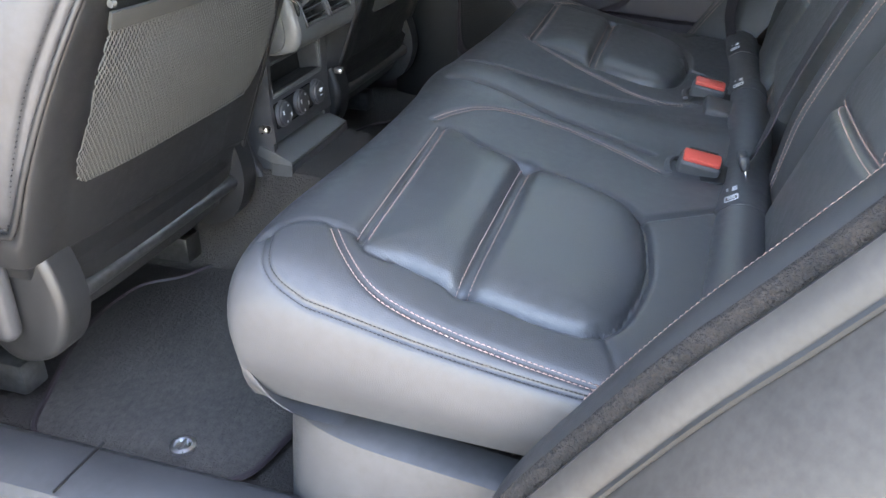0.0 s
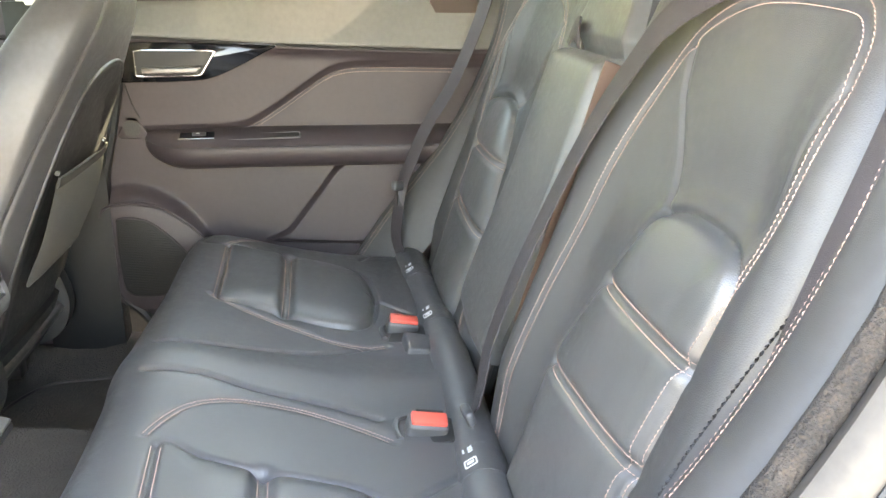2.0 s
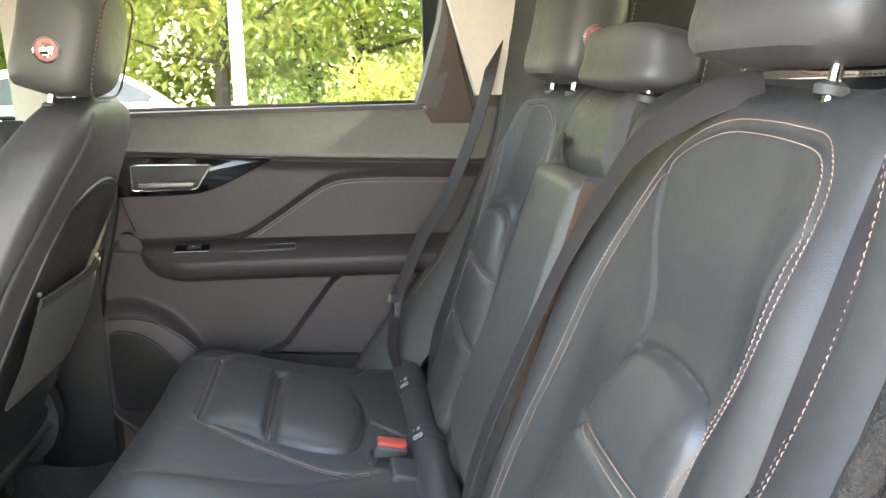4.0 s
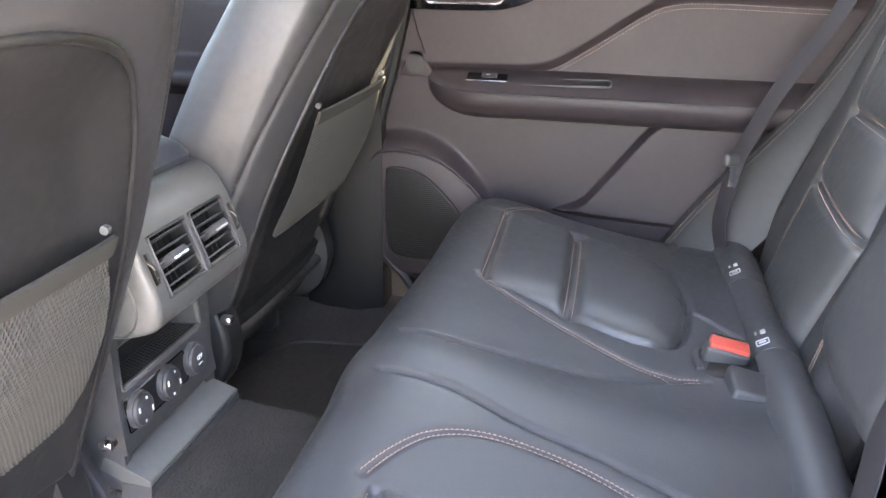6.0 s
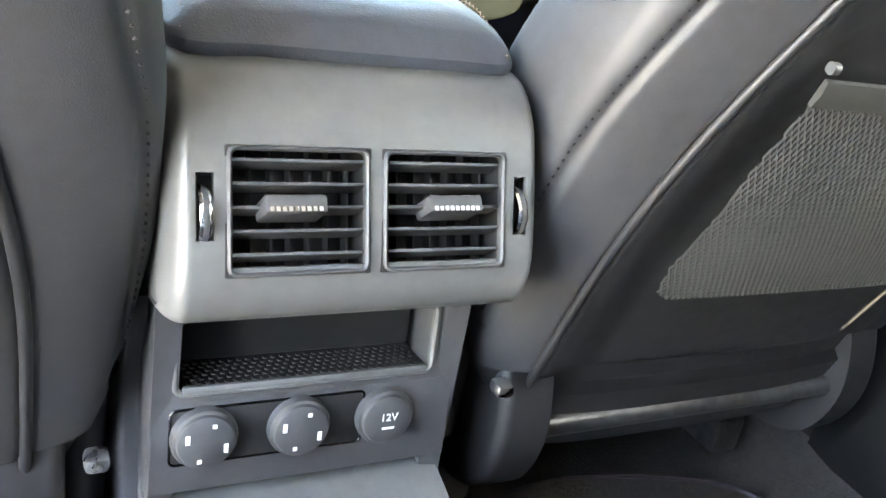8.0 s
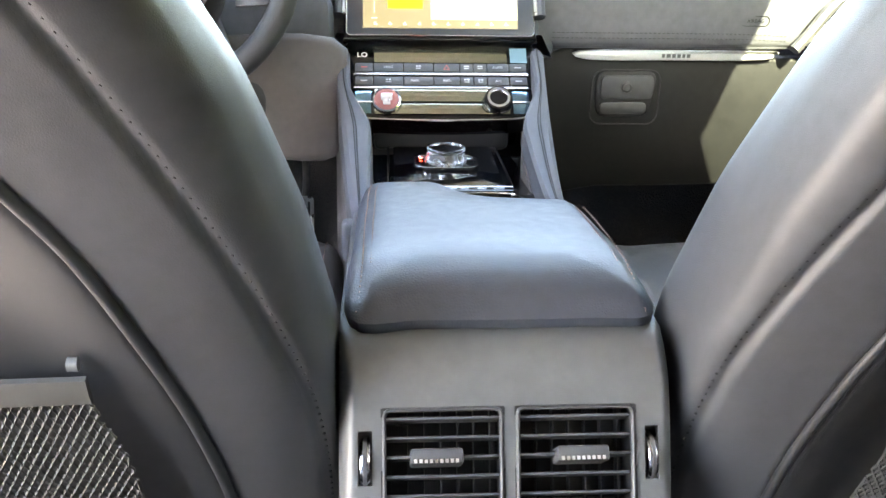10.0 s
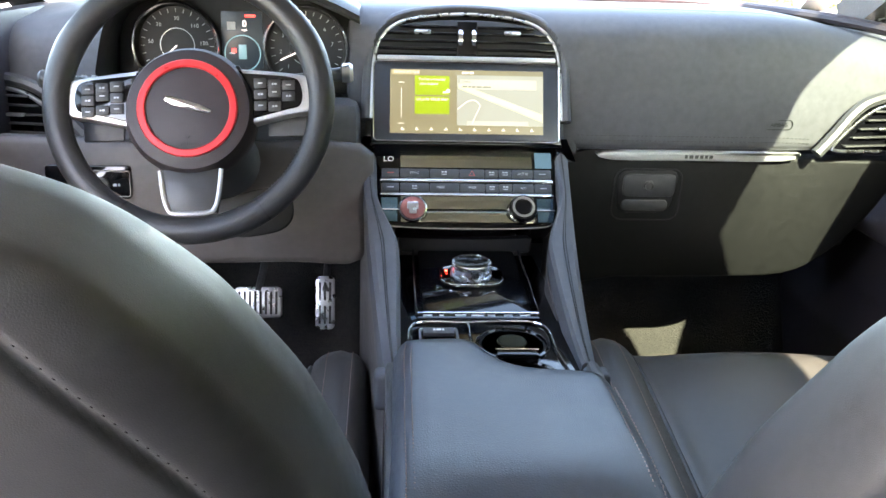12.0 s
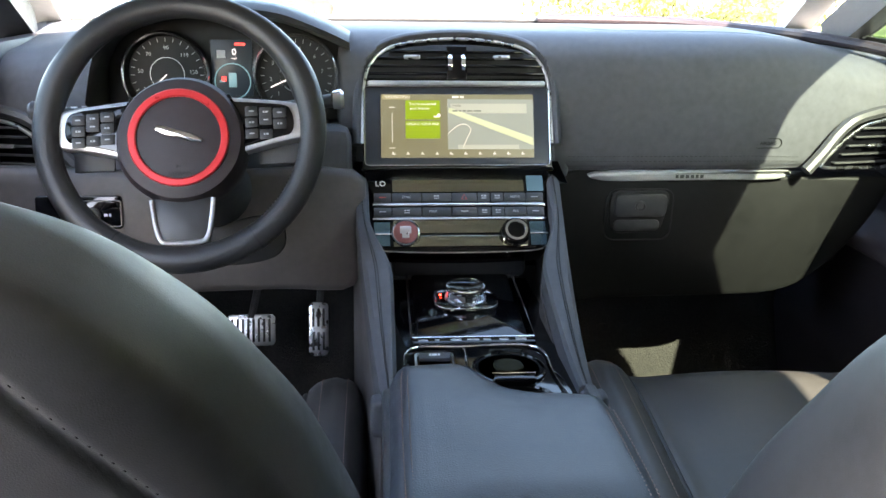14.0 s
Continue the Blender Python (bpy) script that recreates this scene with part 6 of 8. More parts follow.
part("quarter_trim", loft([[(0.758 - 0.32 * (z - 0.88), y, z) for y, z in quarter], [(0.785 - 0.32 * (z - 0.88), y, z) for y, z in quarter]]), PILLAR, door, "dark brown pillar trim")
win = thing("window_2", "clear side window of the far rear door", "window", kind="structure")
wp = Surf(lambda a, v: np.stack([0.776 - 0.125 * np.abs(v) ** 1.2, 0.05 - 0.87 * a - 0.02 * v, 0.88 + 0.33 * v], -1)).mesh(np.linspace(0, 1, 12), np.linspace(0, 1, 10), None, 0.004)
part("pane", wp, SIDE, win)

# front passenger door, seen past the seat
fdoor = thing("door_2", "closed front door lined in black", "door", kind="structure")


def fdisp(y, z):
    d = 0.055 * ease(0.50, 0.535, z) * (1 - ease(0.55, 0.59, z)) * ease(0.12, 0.25, y)
    up = z - (0.79 + 0.02 * y)
    d = d + np.where(up > 0, 0.030 - 0.36 * up, 0) - 0.006 * np.exp(-(up / 0.004) ** 2)
    l = z - (0.70 + 0.06 * ease(0.3, 0.9, y))
    return d - 0.004 * np.exp(-(l / 0.004) ** 2) + 0.03 * ease(0.40, 0.30, z)


# Dark tint chosen to dim the sun patch on the dashboard.
TINTF = clear_glass("sun_dimming_side_glass", (0.23, 0.29, 0.24))


def front_door(root, win, s):
    """Lining, glass and frame of a front door; s: its side."""
    surf = Surf(lambda a, v: np.stack([s * 0.776 + 0 * a, s * a, v], -1), lambda a, v: fdisp(s * a, v), False)
    if s * surf.at(np.array([s * 0.5]), np.array([0.53]))[1][0, 0] > 0:
        surf.sign = -1.0
    part("lining", surf.mesh(np.sort(s * np.linspace(0.14, 1.46, 140)), np.linspace(0.06, 0.868, 120)), SOFT, root, "black soft door lining")
    part("chrome_line", tube([(s * 0.758, 0.16, 0.7945), (s * 0.757, 0.6, 0.803), (s * 0.757, 1.05, 0.812)], 0.0015, 5, (1, 0, 0)), SATIN, root)
    part("outer_skin", box((s * 0.87, 0.86, 0.32), (0.02, 1.34, 1.0), 0.008), PAINT, root)
    part("window_seal", sweep([(s * 0.772, 0.10 if s > 0 else 0.25, 0.874), (s * 0.775, 1.15, 0.885)], ngon(0.006, 6), (0, 0, 1)), RUBBER, root)
    part("window_frame", sweep(catmull([(s * 0.655, 0.14, 1.235), (s * 0.660, 0.32, 1.235), (s * 0.675, 0.50, 1.17), (s * 0.69, 0.68, 1.085), (s * 0.73, 0.95, 0.965), (s * 0.765, 1.15, 0.885)], 8),
                               [(-0.03, -0.026), (0.03, -0.026), (0.03, 0.03), (-0.03, 0.03)], (1, 0, 0.2)), PLASTIC, root, "black window frame")
    part("mirror_patch", loft([[(s * 0.765, 1.06, 0.885), (s * 0.765, 1.22, 0.885), (s * 0.745, 1.08, 0.965)], [(s * 0.785, 1.06, 0.885), (s * 0.785, 1.22, 0.885), (s * 0.765, 1.08, 0.965)]]), PLASTIC, root, "black mirror corner patch")
    # Unequal tints set the light: dimmed sun right, more daylight on the driver side.
    part("pane", (lambda v: (v, [(0, 1, 2, 3)]))([(s * 0.776, 0.10, 0.875), (s * 0.78, 1.22, 0.885), (s * 0.66, 0.72, 1.19), (s * 0.655, 0.10, 1.22)]), TINTF if s > 0 else SIDE, win)


front_door(fdoor, thing("window_3", "side window of the front passenger door, tinted to dim the sun patch", "window", kind="structure"), 1)
front_door(thing("door_3", "closed driver door lined in black", "door", kind="structure"), thing("window_5", "side window of the driver door, kept clear to brighten that side", "window", kind="structure"), -1)

# the open rear door, swung out beside the front seat
odoor = thing("door_4", "open rear door swung out, lined in black", "door", kind="structure")
OD = pose(-0.87, 0.12, 0, 0, 0, 0) @ pose(0, 0, 0, 0, 0, 158)      # x runs from hinge to latch
sec = [(0.0, -0.03), (0.0, 0.02), (0.02, 0.035), (0.95, 0.035), (0.98, 0.02), (0.98, -0.03), (0.95, -0.045), (0.02, -0.045)]
part("shell", moved(loft([[(x, y * k, z) for x, y in sec] for z, k in ((-0.12, 0.7), (0.0, 1.0), (0.5, 1.05), (0.84, 1.0), (0.88, 0.6))]), OD), SOFT, odoor, "black soft door lining")
part("skin", moved(box((0.49, -0.058, 0.36), (1.0, 0.02, 1.0), 0.008), OD), PAINT, odoor, "grey painted outer skin")
part("window_frame", moved(sweep(catmull([(0.02, -0.02, 0.88), (0.03, -0.03, 1.05), (0.06, -0.05, 1.20), (0.30, -0.05, 1.25), (0.75, -0.05, 1.20), (0.95, -0.02, 0.88)], 8), [(-0.02, -0.02), (0.02, -0.02), (0.02, 0.02), (-0.02, 0.02)], (0, 1, 0)), OD), PLASTIC, odoor, "black window frame")
part("pane", moved((lambda v: (v, [(0, 1, 2, 3)]))([(0.03, -0.025, 0.87), (0.93, -0.025, 0.87), (0.75, -0.05, 1.20), (0.08, -0.05, 1.22)]), OD), SIDE, odoor, "clear side window pane")

# ---- dashboard ----
dash = thing("dashboard", "wide black leather-topped dashboard", "dashboard")
DPROF = table([(1.37, 0.885), (1.25, 0.897), (1.10, 0.904), (0.98, 0.905), (0.91, 0.898), (0.872, 0.872), (0.858, 0.83), (0.852, 0.78), (0.852, 0.73), (0.858, 0.698), (0.872, 0.688)])


def dash_base(a, v):
    y, z = np.interp(v, DPROF[0], DPROF[1]), np.interp(v, DPROF[0], DPROF[2])
    low = ease(0.25, 0.55, v)
    end = ease(0.42, 0.76, np.abs(a))
    z = z - 0.045 * end ** 1.5 * ease(0.02, 0.45, v) * (1 - ease(0.60, 0.72, v))
    y = y + 0.035 * end * low
    arch_z = 0.828 + 0.925 * np.interp(np.abs(a), [0, 0.075, 0.115, 0.138, 0.148, 0.153], [0.078, 0.072, 0.058, 0.034, 0.0, -0.2])
    y = y + 0.13 * ease(-0.004, 0.010, arch_z - z) * ease(0.30, 0.36, v)
    y = y + 0.13 * ease(-0.555, -0.530, a) * (1 - ease(-0.205, -0.182, a)) * ease(0.43, 0.50, v)
    return np.stack([a, y, z], -1)


def dash_disp(a, v):
    # moulded outline of the airbag flap
    flap = catmull([(0.20, 0.375), (0.25, 0.425), (0.40, 0.437), (0.54, 0.438), (0.57, 0.42), (0.565, 0.39)], 8)
    return -0.0018 * np.exp(-(distance(a, v, flap) / 0.0022) ** 2) + 0.004 * ease(0.66, 0.70, v)


dsf = Surf(lambda a, v: dash_base(-a, v), lambda a, v: dash_disp(-a, v))
part("upper_pad", dsf.mesh(np.linspace(-0.765, 0.765, 480), np.linspace(0, DPROF[0][-1], 270)), DASH_LEATHER, dash, "black leather upper pad")
for off in (0.0, 0.008):
    vv = DPROF[0][-1] - 0.022 - off
    p, n = dsf.at(np.linspace(-0.58, -0.17, 80), np.full(80, vv))
    part("stitching", stitches(p, n, 0.0075, 0.0055, 0.0007), DARK_THREAD, dash, "black stitching")
    p, n = dsf.at(np.linspace(0.17, 0.60, 80), np.full(80, vv))
    part("stitching", stitches(p, n, 0.0075, 0.0055, 0.0007), DARK_THREAD, dash, "black stitching")
part("pad_roll", sweep([(x, 0.868 + 0.03 * ease(0.42, 0.76, abs(x)), 0.690) for x in np.linspace(0.165, 0.62, 24)], ngon(0.006, 8), (0, 0, 1)), DASH_LEATHER, dash)
part("screen_ledge", sweep([(x, 1.30 - 0.10 * (x / 0.7) ** 2, 0.902 - 0.02 * (x / 0.7) ** 4) for x in np.linspace(-0.70, 0.74, 30)], ngon(0.012, 8, 0.007), (0, 0, 1)), PLASTIC, dash, "ledge at the foot of the windscreen")
part("shoulder", sweep(catmull([(0.20, 1.27, 0.906), (0.45, 1.20, 0.905), (0.62, 1.06, 0.893), (0.70, 0.98, 0.882), (0.765, 0.90, 0.868)], 8), ngon(0.016, 10, 0.010), (0, 0, 1)), SOFT, dash, "dark raised shoulder line")
part("corner_speaker", turned([(0.045, 0.0), (0.045, 0.004), (0.0, 0.006)], pose(0.60, 1.14, 0.898), 24), SOFT, dash)
# lower passenger side
gl = plane_at((0.38, 0.886, 0.585), (1, 0, 0), (0, -0.10, 0.99))
part("glovebox_lid", plate(catmull([(-0.215, 0.085), (0.0, 0.087), (0.30, 0.083), (0.37, 0.078), (0.355, 0.02), (0.312, -0.050), (0.258, -0.105), (0.20, -0.132), (0.10, -0.138), (-0.10, -0.140), (-0.215, -0.140)], 3, True), gl, 0.03, 0.006), GLOVE, dash, "black glovebox lid")
part("lower_panel", box((0.40, 1.06, 0.54), (0.66, 0.20, 0.12), 0.02), GLOVE, dash)
part("blade", plate(catmull([(-0.148, 0.0955), (0.0, 0.097), (0.170, 0.0965), (0.176, 0.094), (0.160, 0.083), (0.0, 0.0815), (-0.135, 0.082)], 3, True), gl @ pose(0, 0, 0.010), 0.012, 0.003), BLADE, dash, "bright satin metal blade over the glovebox")
part("blade_mark", bars(gl @ pose(0, 0, 0.0102), -0.012, 0.0895, (0.005, 0.007, 0.006, 0.006, 0.005, 0.006), 0.006, 0.0025), GREY_PLASTIC, dash, "plain engraved mark")
part("lid_groove", ring_plate(round_rect(0.118, 0.094, 0.020, 5, -0.064, 0.018), 0.0022, gl @ pose(0, 0, 0.0012), 0.004, 0.0005), DARK, dash, "dark groove round the latch")
rec = part("latch_recess", plate(catmull([(-0.110, 0.058), (-0.065, 0.061), (-0.018, 0.058), (-0.018, 0.02), (-0.028, -0.010), (-0.065, -0.014), (-0.106, -0.012), (-0.116, 0.02)], 4, True), gl @ pose(0, 0, 0.0025), 0.006, 0.002), DARK, dash, "recessed glovebox latch")
part("latch_button", plate(round_rect(0.090, 0.040, 0.010, 4, -0.063, 0.036), gl @ pose(0, 0, 0.006), 0.006, 0.002), PLASTIC, rec)
part("lock", turned([(0.0095, 0.0), (0.0095, 0.002), (0.007, 0.003), (0.006, 0.001), (0.0, 0.001)], gl @ pose(-0.064, 0.036, 0.006), 20), STEEL, rec, "small dark metal lock")
part("latch_scoop", plate(round_rect(0.080, 0.020, 0.008, 4, -0.067, 0.000), gl @ pose(0, 0, 0.0045), 0.004, 0.002), PLASTIC, rec)
ab = plane_at((0.515, 0.858, 0.730), (1, 0.06, 0), (0, 0.0, 1))
badge = part("airbag_badge", ring_plate(round_rect(0.050, 0.017, 0.008), 0.0015, ab, 0.003, 0.0005), DARK, dash, "oval airbag badge")
lettering("badge_text", "AIRBAG", ab @ pose(0, 0, 0.0005), 0.0085, DARK, badge)


# end vents
def end_vent(s):
    v = thing("end_vent", "dark slatted dashboard end vent in a bright frame", "air vent", "dashboard end vents")
    m = plane_at((s * 0.665, 0.862, 0.722), (1, s * 0.18, 0), (0, 0.05, 1))
    o = catmull([(s * -0.062, -0.030), (s * -0.03, 0.008), (s * 0.01, 0.036), (s * 0.045, 0.045), (s * 0.075, 0.046), (s * 0.080, 0.0), (s * 0.075, -0.034), (s * 0.0, -0.036)], 4, True)
    part("surround", plate(o, m, 0.03, 0.003), PIANO, v)
    part("frame", ring_plate(o, 0.005, m @ pose(0, 0, 0.004), 0.008), SATIN, v, "bright satin frame")
    part("pad", sweep([tuple(m @ Vector((q[0] * 1.13, q[1] * 1.2 + 0.004, -0.004))) for q in catmull([(s * -0.075, -0.034), (s * -0.05, -0.010), (s * -0.02, 0.022), (s * 0.01, 0.038), (s * 0.075, 0.050)], 8)], ngon(0.010, 8), (0, -1, 0)), LEATHER, v)
    for k in range(5):
        w = 0.062 + 0.012 * (4 - k)
        part("slat", box((s * (0.070 - w / 2), -0.024 + k * 0.014, 0.003), (w, 0.003, 0.010), 0.001, m), PLASTIC, v)
    part("vane_tab", box((s * 0.03, 0.004, 0.008), (0.028, 0.005, 0.012), 0.002, m), SATIN, v, "bright vane tab")
    return v


end_vent(1)
end_vent(-1)

# ---- centre stack ----
stack = thing("centre_stack", "centre stack with arched vents, screen and climate panel", "console")
SM = plane_at((0, 0.862, 0.818), (1, 0, 0), (0, 0.38, 0.925))
arch_o = catmull([(-0.165, -0.150), (-0.163, -0.06), (-0.160, 0.0), (-0.150, 0.034), (-0.125, 0.060), (-0.08, 0.074), (0.0, 0.080), (0.08, 0.074), (0.125, 0.060), (0.150, 0.034), (0.160, 0.0), (0.163, -0.06), (0.165, -0.150)], 6)
arch_o = arch_o * (0.935, 1.0)
part("hood", plate([p for p in ccw(np.r_[arch_o * (1.035, 1.03) + (0, 0.005), [(0.16, -0.13), (-0.16, -0.13)]])], SM @ pose(0, 0, -0.016), 0.16, 0.016), DASH_LEATHER, stack, "leather hood of the centre stack")
part("gloss_surround", plate(np.r_[arch_o[(arch_o[:, 1] > -0.128)] * 0.965, [(0.150, -0.131), (-0.150, -0.131)]], SM @ pose(0, 0, 0.001), 0.03, 0.003), PIANO, stack, "gloss black surround")
rimp = [tuple(SM @ Vector((x * 0.972, y * 0.972, 0.002))) for x, y in even(arch_o[4:-4], 0.008)]
hoodp = [tuple(SM @ Vector((x * 1.025, y * 1.030 + 0.004, -0.005))) for x, y in even(arch_o[4:-4], 0.008)]
part("hood_roll", sweep(hoodp, ngon(0.008, 12, 0.014), (0, -1, 0.4)), DASH_LEATHER, stack, "rounded leather edge of the hood")
part("rim", sweep(rimp, ngon(0.0028, 8), (0, -1, 0.4)), SATIN, stack, "bright arch rim")
part("cross_bar", box((0, 0.006, 0.003), (0.280, 0.008, 0.008), 0.003, SM), TRIM, stack, "satin bar under the vents")
vent_in = catmull([(-0.142, 0.014), (-0.136, 0.036), (-0.115, 0.053), (-0.07, 0.064), (0.0, 0.068), (0.07, 0.064), (0.115, 0.053), (0.136, 0.036), (0.142, 0.014)], 5)
part("vent_recess", plate(np.r_[vent_in, [(0.0, 0.0135)]][::-1], SM @ pose(0, 0, 0.0035), 0.01, 0.001), DARK, stack, "dark vent recess")
for k, (yy, w) in enumerate(((0.020, 0.280), (0.032, 0.274), (0.044, 0.255), (0.055, 0.215))):
    for s in (-1, 1):
        part("slat", box((s * (w / 4 + 0.006), yy, 0.006), (w / 2 - 0.016, 0.003, 0.010), 0.001, SM), PIANO, stack)
for s in (-1, 1):
    part("vane_tab", box((s * 0.070, 0.045, 0.012), (0.026, 0.005, 0.010), 0.002, SM), SATIN, stack, "bright vane tab")
    part("thumb_wheel", turned([(0.020, -0.003), (0.021, 0), (0.020, 0.003)], SM @ pose(s * 0.0105, 0.038, -0.008, 0, 90, 0), 30), CHROME, stack, "chrome thumb wheel")
part("vent_bridge", box((0, 0.038, 0.004), (0.032, 0.054, 0.008), 0.002, SM), PIANO, stack)
SF = SM @ pose(0, -0.062, 0.004)
part("screen_surround", plate(round_rect(0.288, 0.122, 0.006), SF, 0.010, 0.002), material("dark_blue_bezel", (0.035, 0.040, 0.050), 0.3, var=0.05, rough_var=0.01), stack, "dark screen bezel")
part("screen_frame", ring_plate(round_rect(0.292, 0.126, 0.008), 0.0022, SF @ pose(0, 0, 0.003), 0.006), CHROME, stack, "bright screen frame")
W, H = 0.239, 0.100
scr = part("screen", plate(round_rect(W, H, 0.001, 1), SF @ pose(0, 0, 0.0012), 0.002, 0.0003), glow("screen_olive", (0.30, 0.29, 0.17), 0.029), stack, "lit touch screen with a navigation page")
S2 = SF @ pose(0, 0, 0.0016)


def tile(x0, y0, x1, y1, mat, lift=0.0, name="screen_tile"):
    """A flat area on the screen; 0..1 across and down."""
    return part(name, box(((x0 + x1) / 2 * W - W / 2, H / 2 - (y0 + y1) / 2 * H, lift), ((x1 - x0) * W, (y1 - y0) * H, 0.0003), 0, S2), mat, scr)


MAPC, GREENT, PALET, ROADT, BART = (glow("map_field", (0.42, 0.47, 0.40), 0.033), glow("green_tile", (0.30, 0.46, 0.02), 0.040), glow("pale_banner", (0.60, 0.64, 0.52), 0.036),
                                    glow("map_road", (0.66, 0.74, 0.46), 0.044), glow("icon_light", (0.75, 0.74, 0.62), 0.046))
tile(0.16, 0.10, 0.385, 0.40, GREENT)
tile(0.16, 0.425, 0.385, 0.70, GREENT)
tile(0.435, 0.08, 1.0, 0.87, MAPC)
tile(0.455, 0.15, 0.955, 0.30, PALET, 0.0003)
tile(0.50, 0.80, 0.90, 0.865, PALET, 0.0003)
tile(0.01, 0.01, 0.19, 0.085, glow("header_tab", (0.40, 0.38, 0.20), 0.036), 0.0)
road = plate([(-0.014, 0.021), (-0.014, 0.029), (0.1185, -0.019), (0.1185, -0.031)], S2 @ pose(0, 0, 0.0006), 0.0002, 0.00005)
part("map_road", road, ROADT, scr)
part("map_road", sweep([tuple(S2 @ Vector((x, y, 0.0006))) for x, y in catmull([(-0.015, -0.012), (0.0, 0.0), (0.012, 0.002), (0.020, -0.006), (0.014, -0.02), (0.008, -0.034)], 6)], ngon(0.0008, 4), (0, -1, 0.4)), BART, scr)
SCRT = glow("screen_text", (0.9, 0.9, 0.8), 0.055)
lettering("screen_text", "NAVIGATION", S2 @ pose(-0.094, 0.0452, 0.0005), 0.0064, SCRT, scr, 0.0001)
lettering("screen_text", "You've exceeded", S2 @ pose(-0.0545, 0.0345, 0.0005), 0.0060, SCRT, scr, 0.0001)
lettering("screen_text", "your license.", S2 @ pose(-0.0590, 0.0275, 0.0005), 0.0060, SCRT, scr, 0.0001)
lettering("screen_text", "UPDATE YOUR MAP", S2 @ pose(-0.0545, 0.0025, 0.0005), 0.0056, SCRT, scr, 0.0001)
DKT = glow("screen_dark_text", (0.25, 0.27, 0.22), 0.024)
lettering("screen_text", "Hello", S2 @ pose(-0.001, 0.0315, 0.0009), 0.0060, DKT, scr, 0.0001)
part("screen_text", bars(S2 @ pose(0, 0, 0.0006), -0.008, 0.0235, (0.008, 0.004, 0.005, 0.008, 0.012), 0.0022, 0.002), DKT, scr)
part("screen_text", bars(S2 @ pose(0, 0, 0.0004), -0.008, 0.0455, (0.010, 0.006), 0.003, 0.002), SCRT, scr)
part("slider", box((-0.102, -0.003, 0.0004), (0.0007, 0.046, 0.0003), 0, S2), SCRT, scr)
part("slider_arrow", join(*[box((-0.102 + s * 0.002, yy + d * 0.001, 0.0004), (0.005, 0.0009, 0.0003), 0, S2 @ pose(0, 0, 0)) for s in (-1, 1) for yy, d in ((0.030, -1), (-0.036, 1))]), SCRT, scr)
part("wrench_mark", join(box((-0.0335, 0.0145, 0.0005), (0.008, 0.0025, 0.0003), 0, S2), turned([(0.003, 0), (0.003, 0.0003), (0, 0.0003)], S2 @ pose(-0.0295, 0.0165, 0.0004), 10)), SCRT, scr)
for i in range(10):
    x = -0.100 + i * 0.0224
    part("page_icon", join(box((x, -0.0445, 0.0004), (0.0052, 0.0016, 0.0003), 0, S2), box((x - 0.001 + 0.0004 * (i % 4), -0.0432, 0.0004), (0.0018, 0.0042, 0.0003), 0, S2)), SCRT, scr)
# climate panel
CM = plane_at((0, 0.826, 0.690), (1, 0, 0), (0, 0.66, 0.75))
CL = catmull([(-0.140, 0.012), (-0.140, -0.06), (-0.139, -0.108), (-0.130, -0.127), (-0.108, -0.135), (0.0, -0.138), (0.108, -0.135), (0.130, -0.127), (0.139, -0.108), (0.140, -0.06), (0.140, 0.012), (0.0, 0.012)], 4, True)
part("climate_field", plate(CL, CM, 0.04, 0.005), PIANO, stack, "gloss black climate panel")
low = [tuple(CM @ Vector((x, y, 0.0005))) for x, y in even([p for p in CL if p[1] < -0.03][::1], 0.006)]
part("climate_rim", sweep(low, ngon(0.0016, 6), (0, -0.75, 0.66)), CHROME, stack, "thin chrome rim under the climate panel")
for s in (-1, 1):
    part("cheek_pad", box((s * 0.164, 0.884, 0.706), (0.044, 0.06, 0.07), 0.012, None, 3), DASH_LEATHER, stack, "leather pad beside the stack")
part("stack_back", box((0, 0.90, 0.62), (0.27, 0.10, 0.20), 0.02), PIANO, stack)
MIRROR_BAR = material("smoked_mirror", (0.30, 0.29, 0.22), 0.10, metal=0.9, var=0.04, rough_var=0.03)
part("mirror_bar", box((0.0, -0.0200, 0.002), (0.206, 0.031, 0.003), 0.001, CM), MIRROR_BAR, stack, "smoked mirror strip")
part("mirror_bar", box((0.0, -0.0950, 0.002), (0.205, 0.022, 0.003), 0.001, CM), MIRROR_BAR, stack, "smoked mirror strip")
part("mirror_bar", box((0.0, -0.1190, 0.002), (0.205, 0.018, 0.003), 0.001, CM), MIRROR_BAR, stack, "smoked mirror strip")
part("mirror_bar", box((0.0, -0.0590, 0.0045), (0.268, 0.0045, 0.004), 0.0012, CM), CHROME, stack)
part("mirror_bar", box((0.0, -0.0822, 0.0030), (0.268, 0.0035, 0.004), 0.001, CM), CHROME, stack)
lettering("temperature", "LO", CM @ pose(-0.121, -0.020, 0.0006), 0.013, glow("climate_digits", (0.85, 0.9, 0.95), 0.02), stack, 0.0002)
# The faint blue emission stands in for a reflection on this field.
part("passenger_display", box((0.121, -0.020, 0.0012), (0.026, 0.027, 0.001), 0, CM), glow("blue_reflection_glow", (0.16, 0.34, 0.46), 0.014), stack, "display field with its blue reflection as a faint glow")
# Blue here is a reflection on the end panels, given as the mirror's tint.
BLUE_REFLECT = material("mirror_with_blue_reflection", (0.14, 0.26, 0.34), 0.10, metal=0.85, var=0.05)
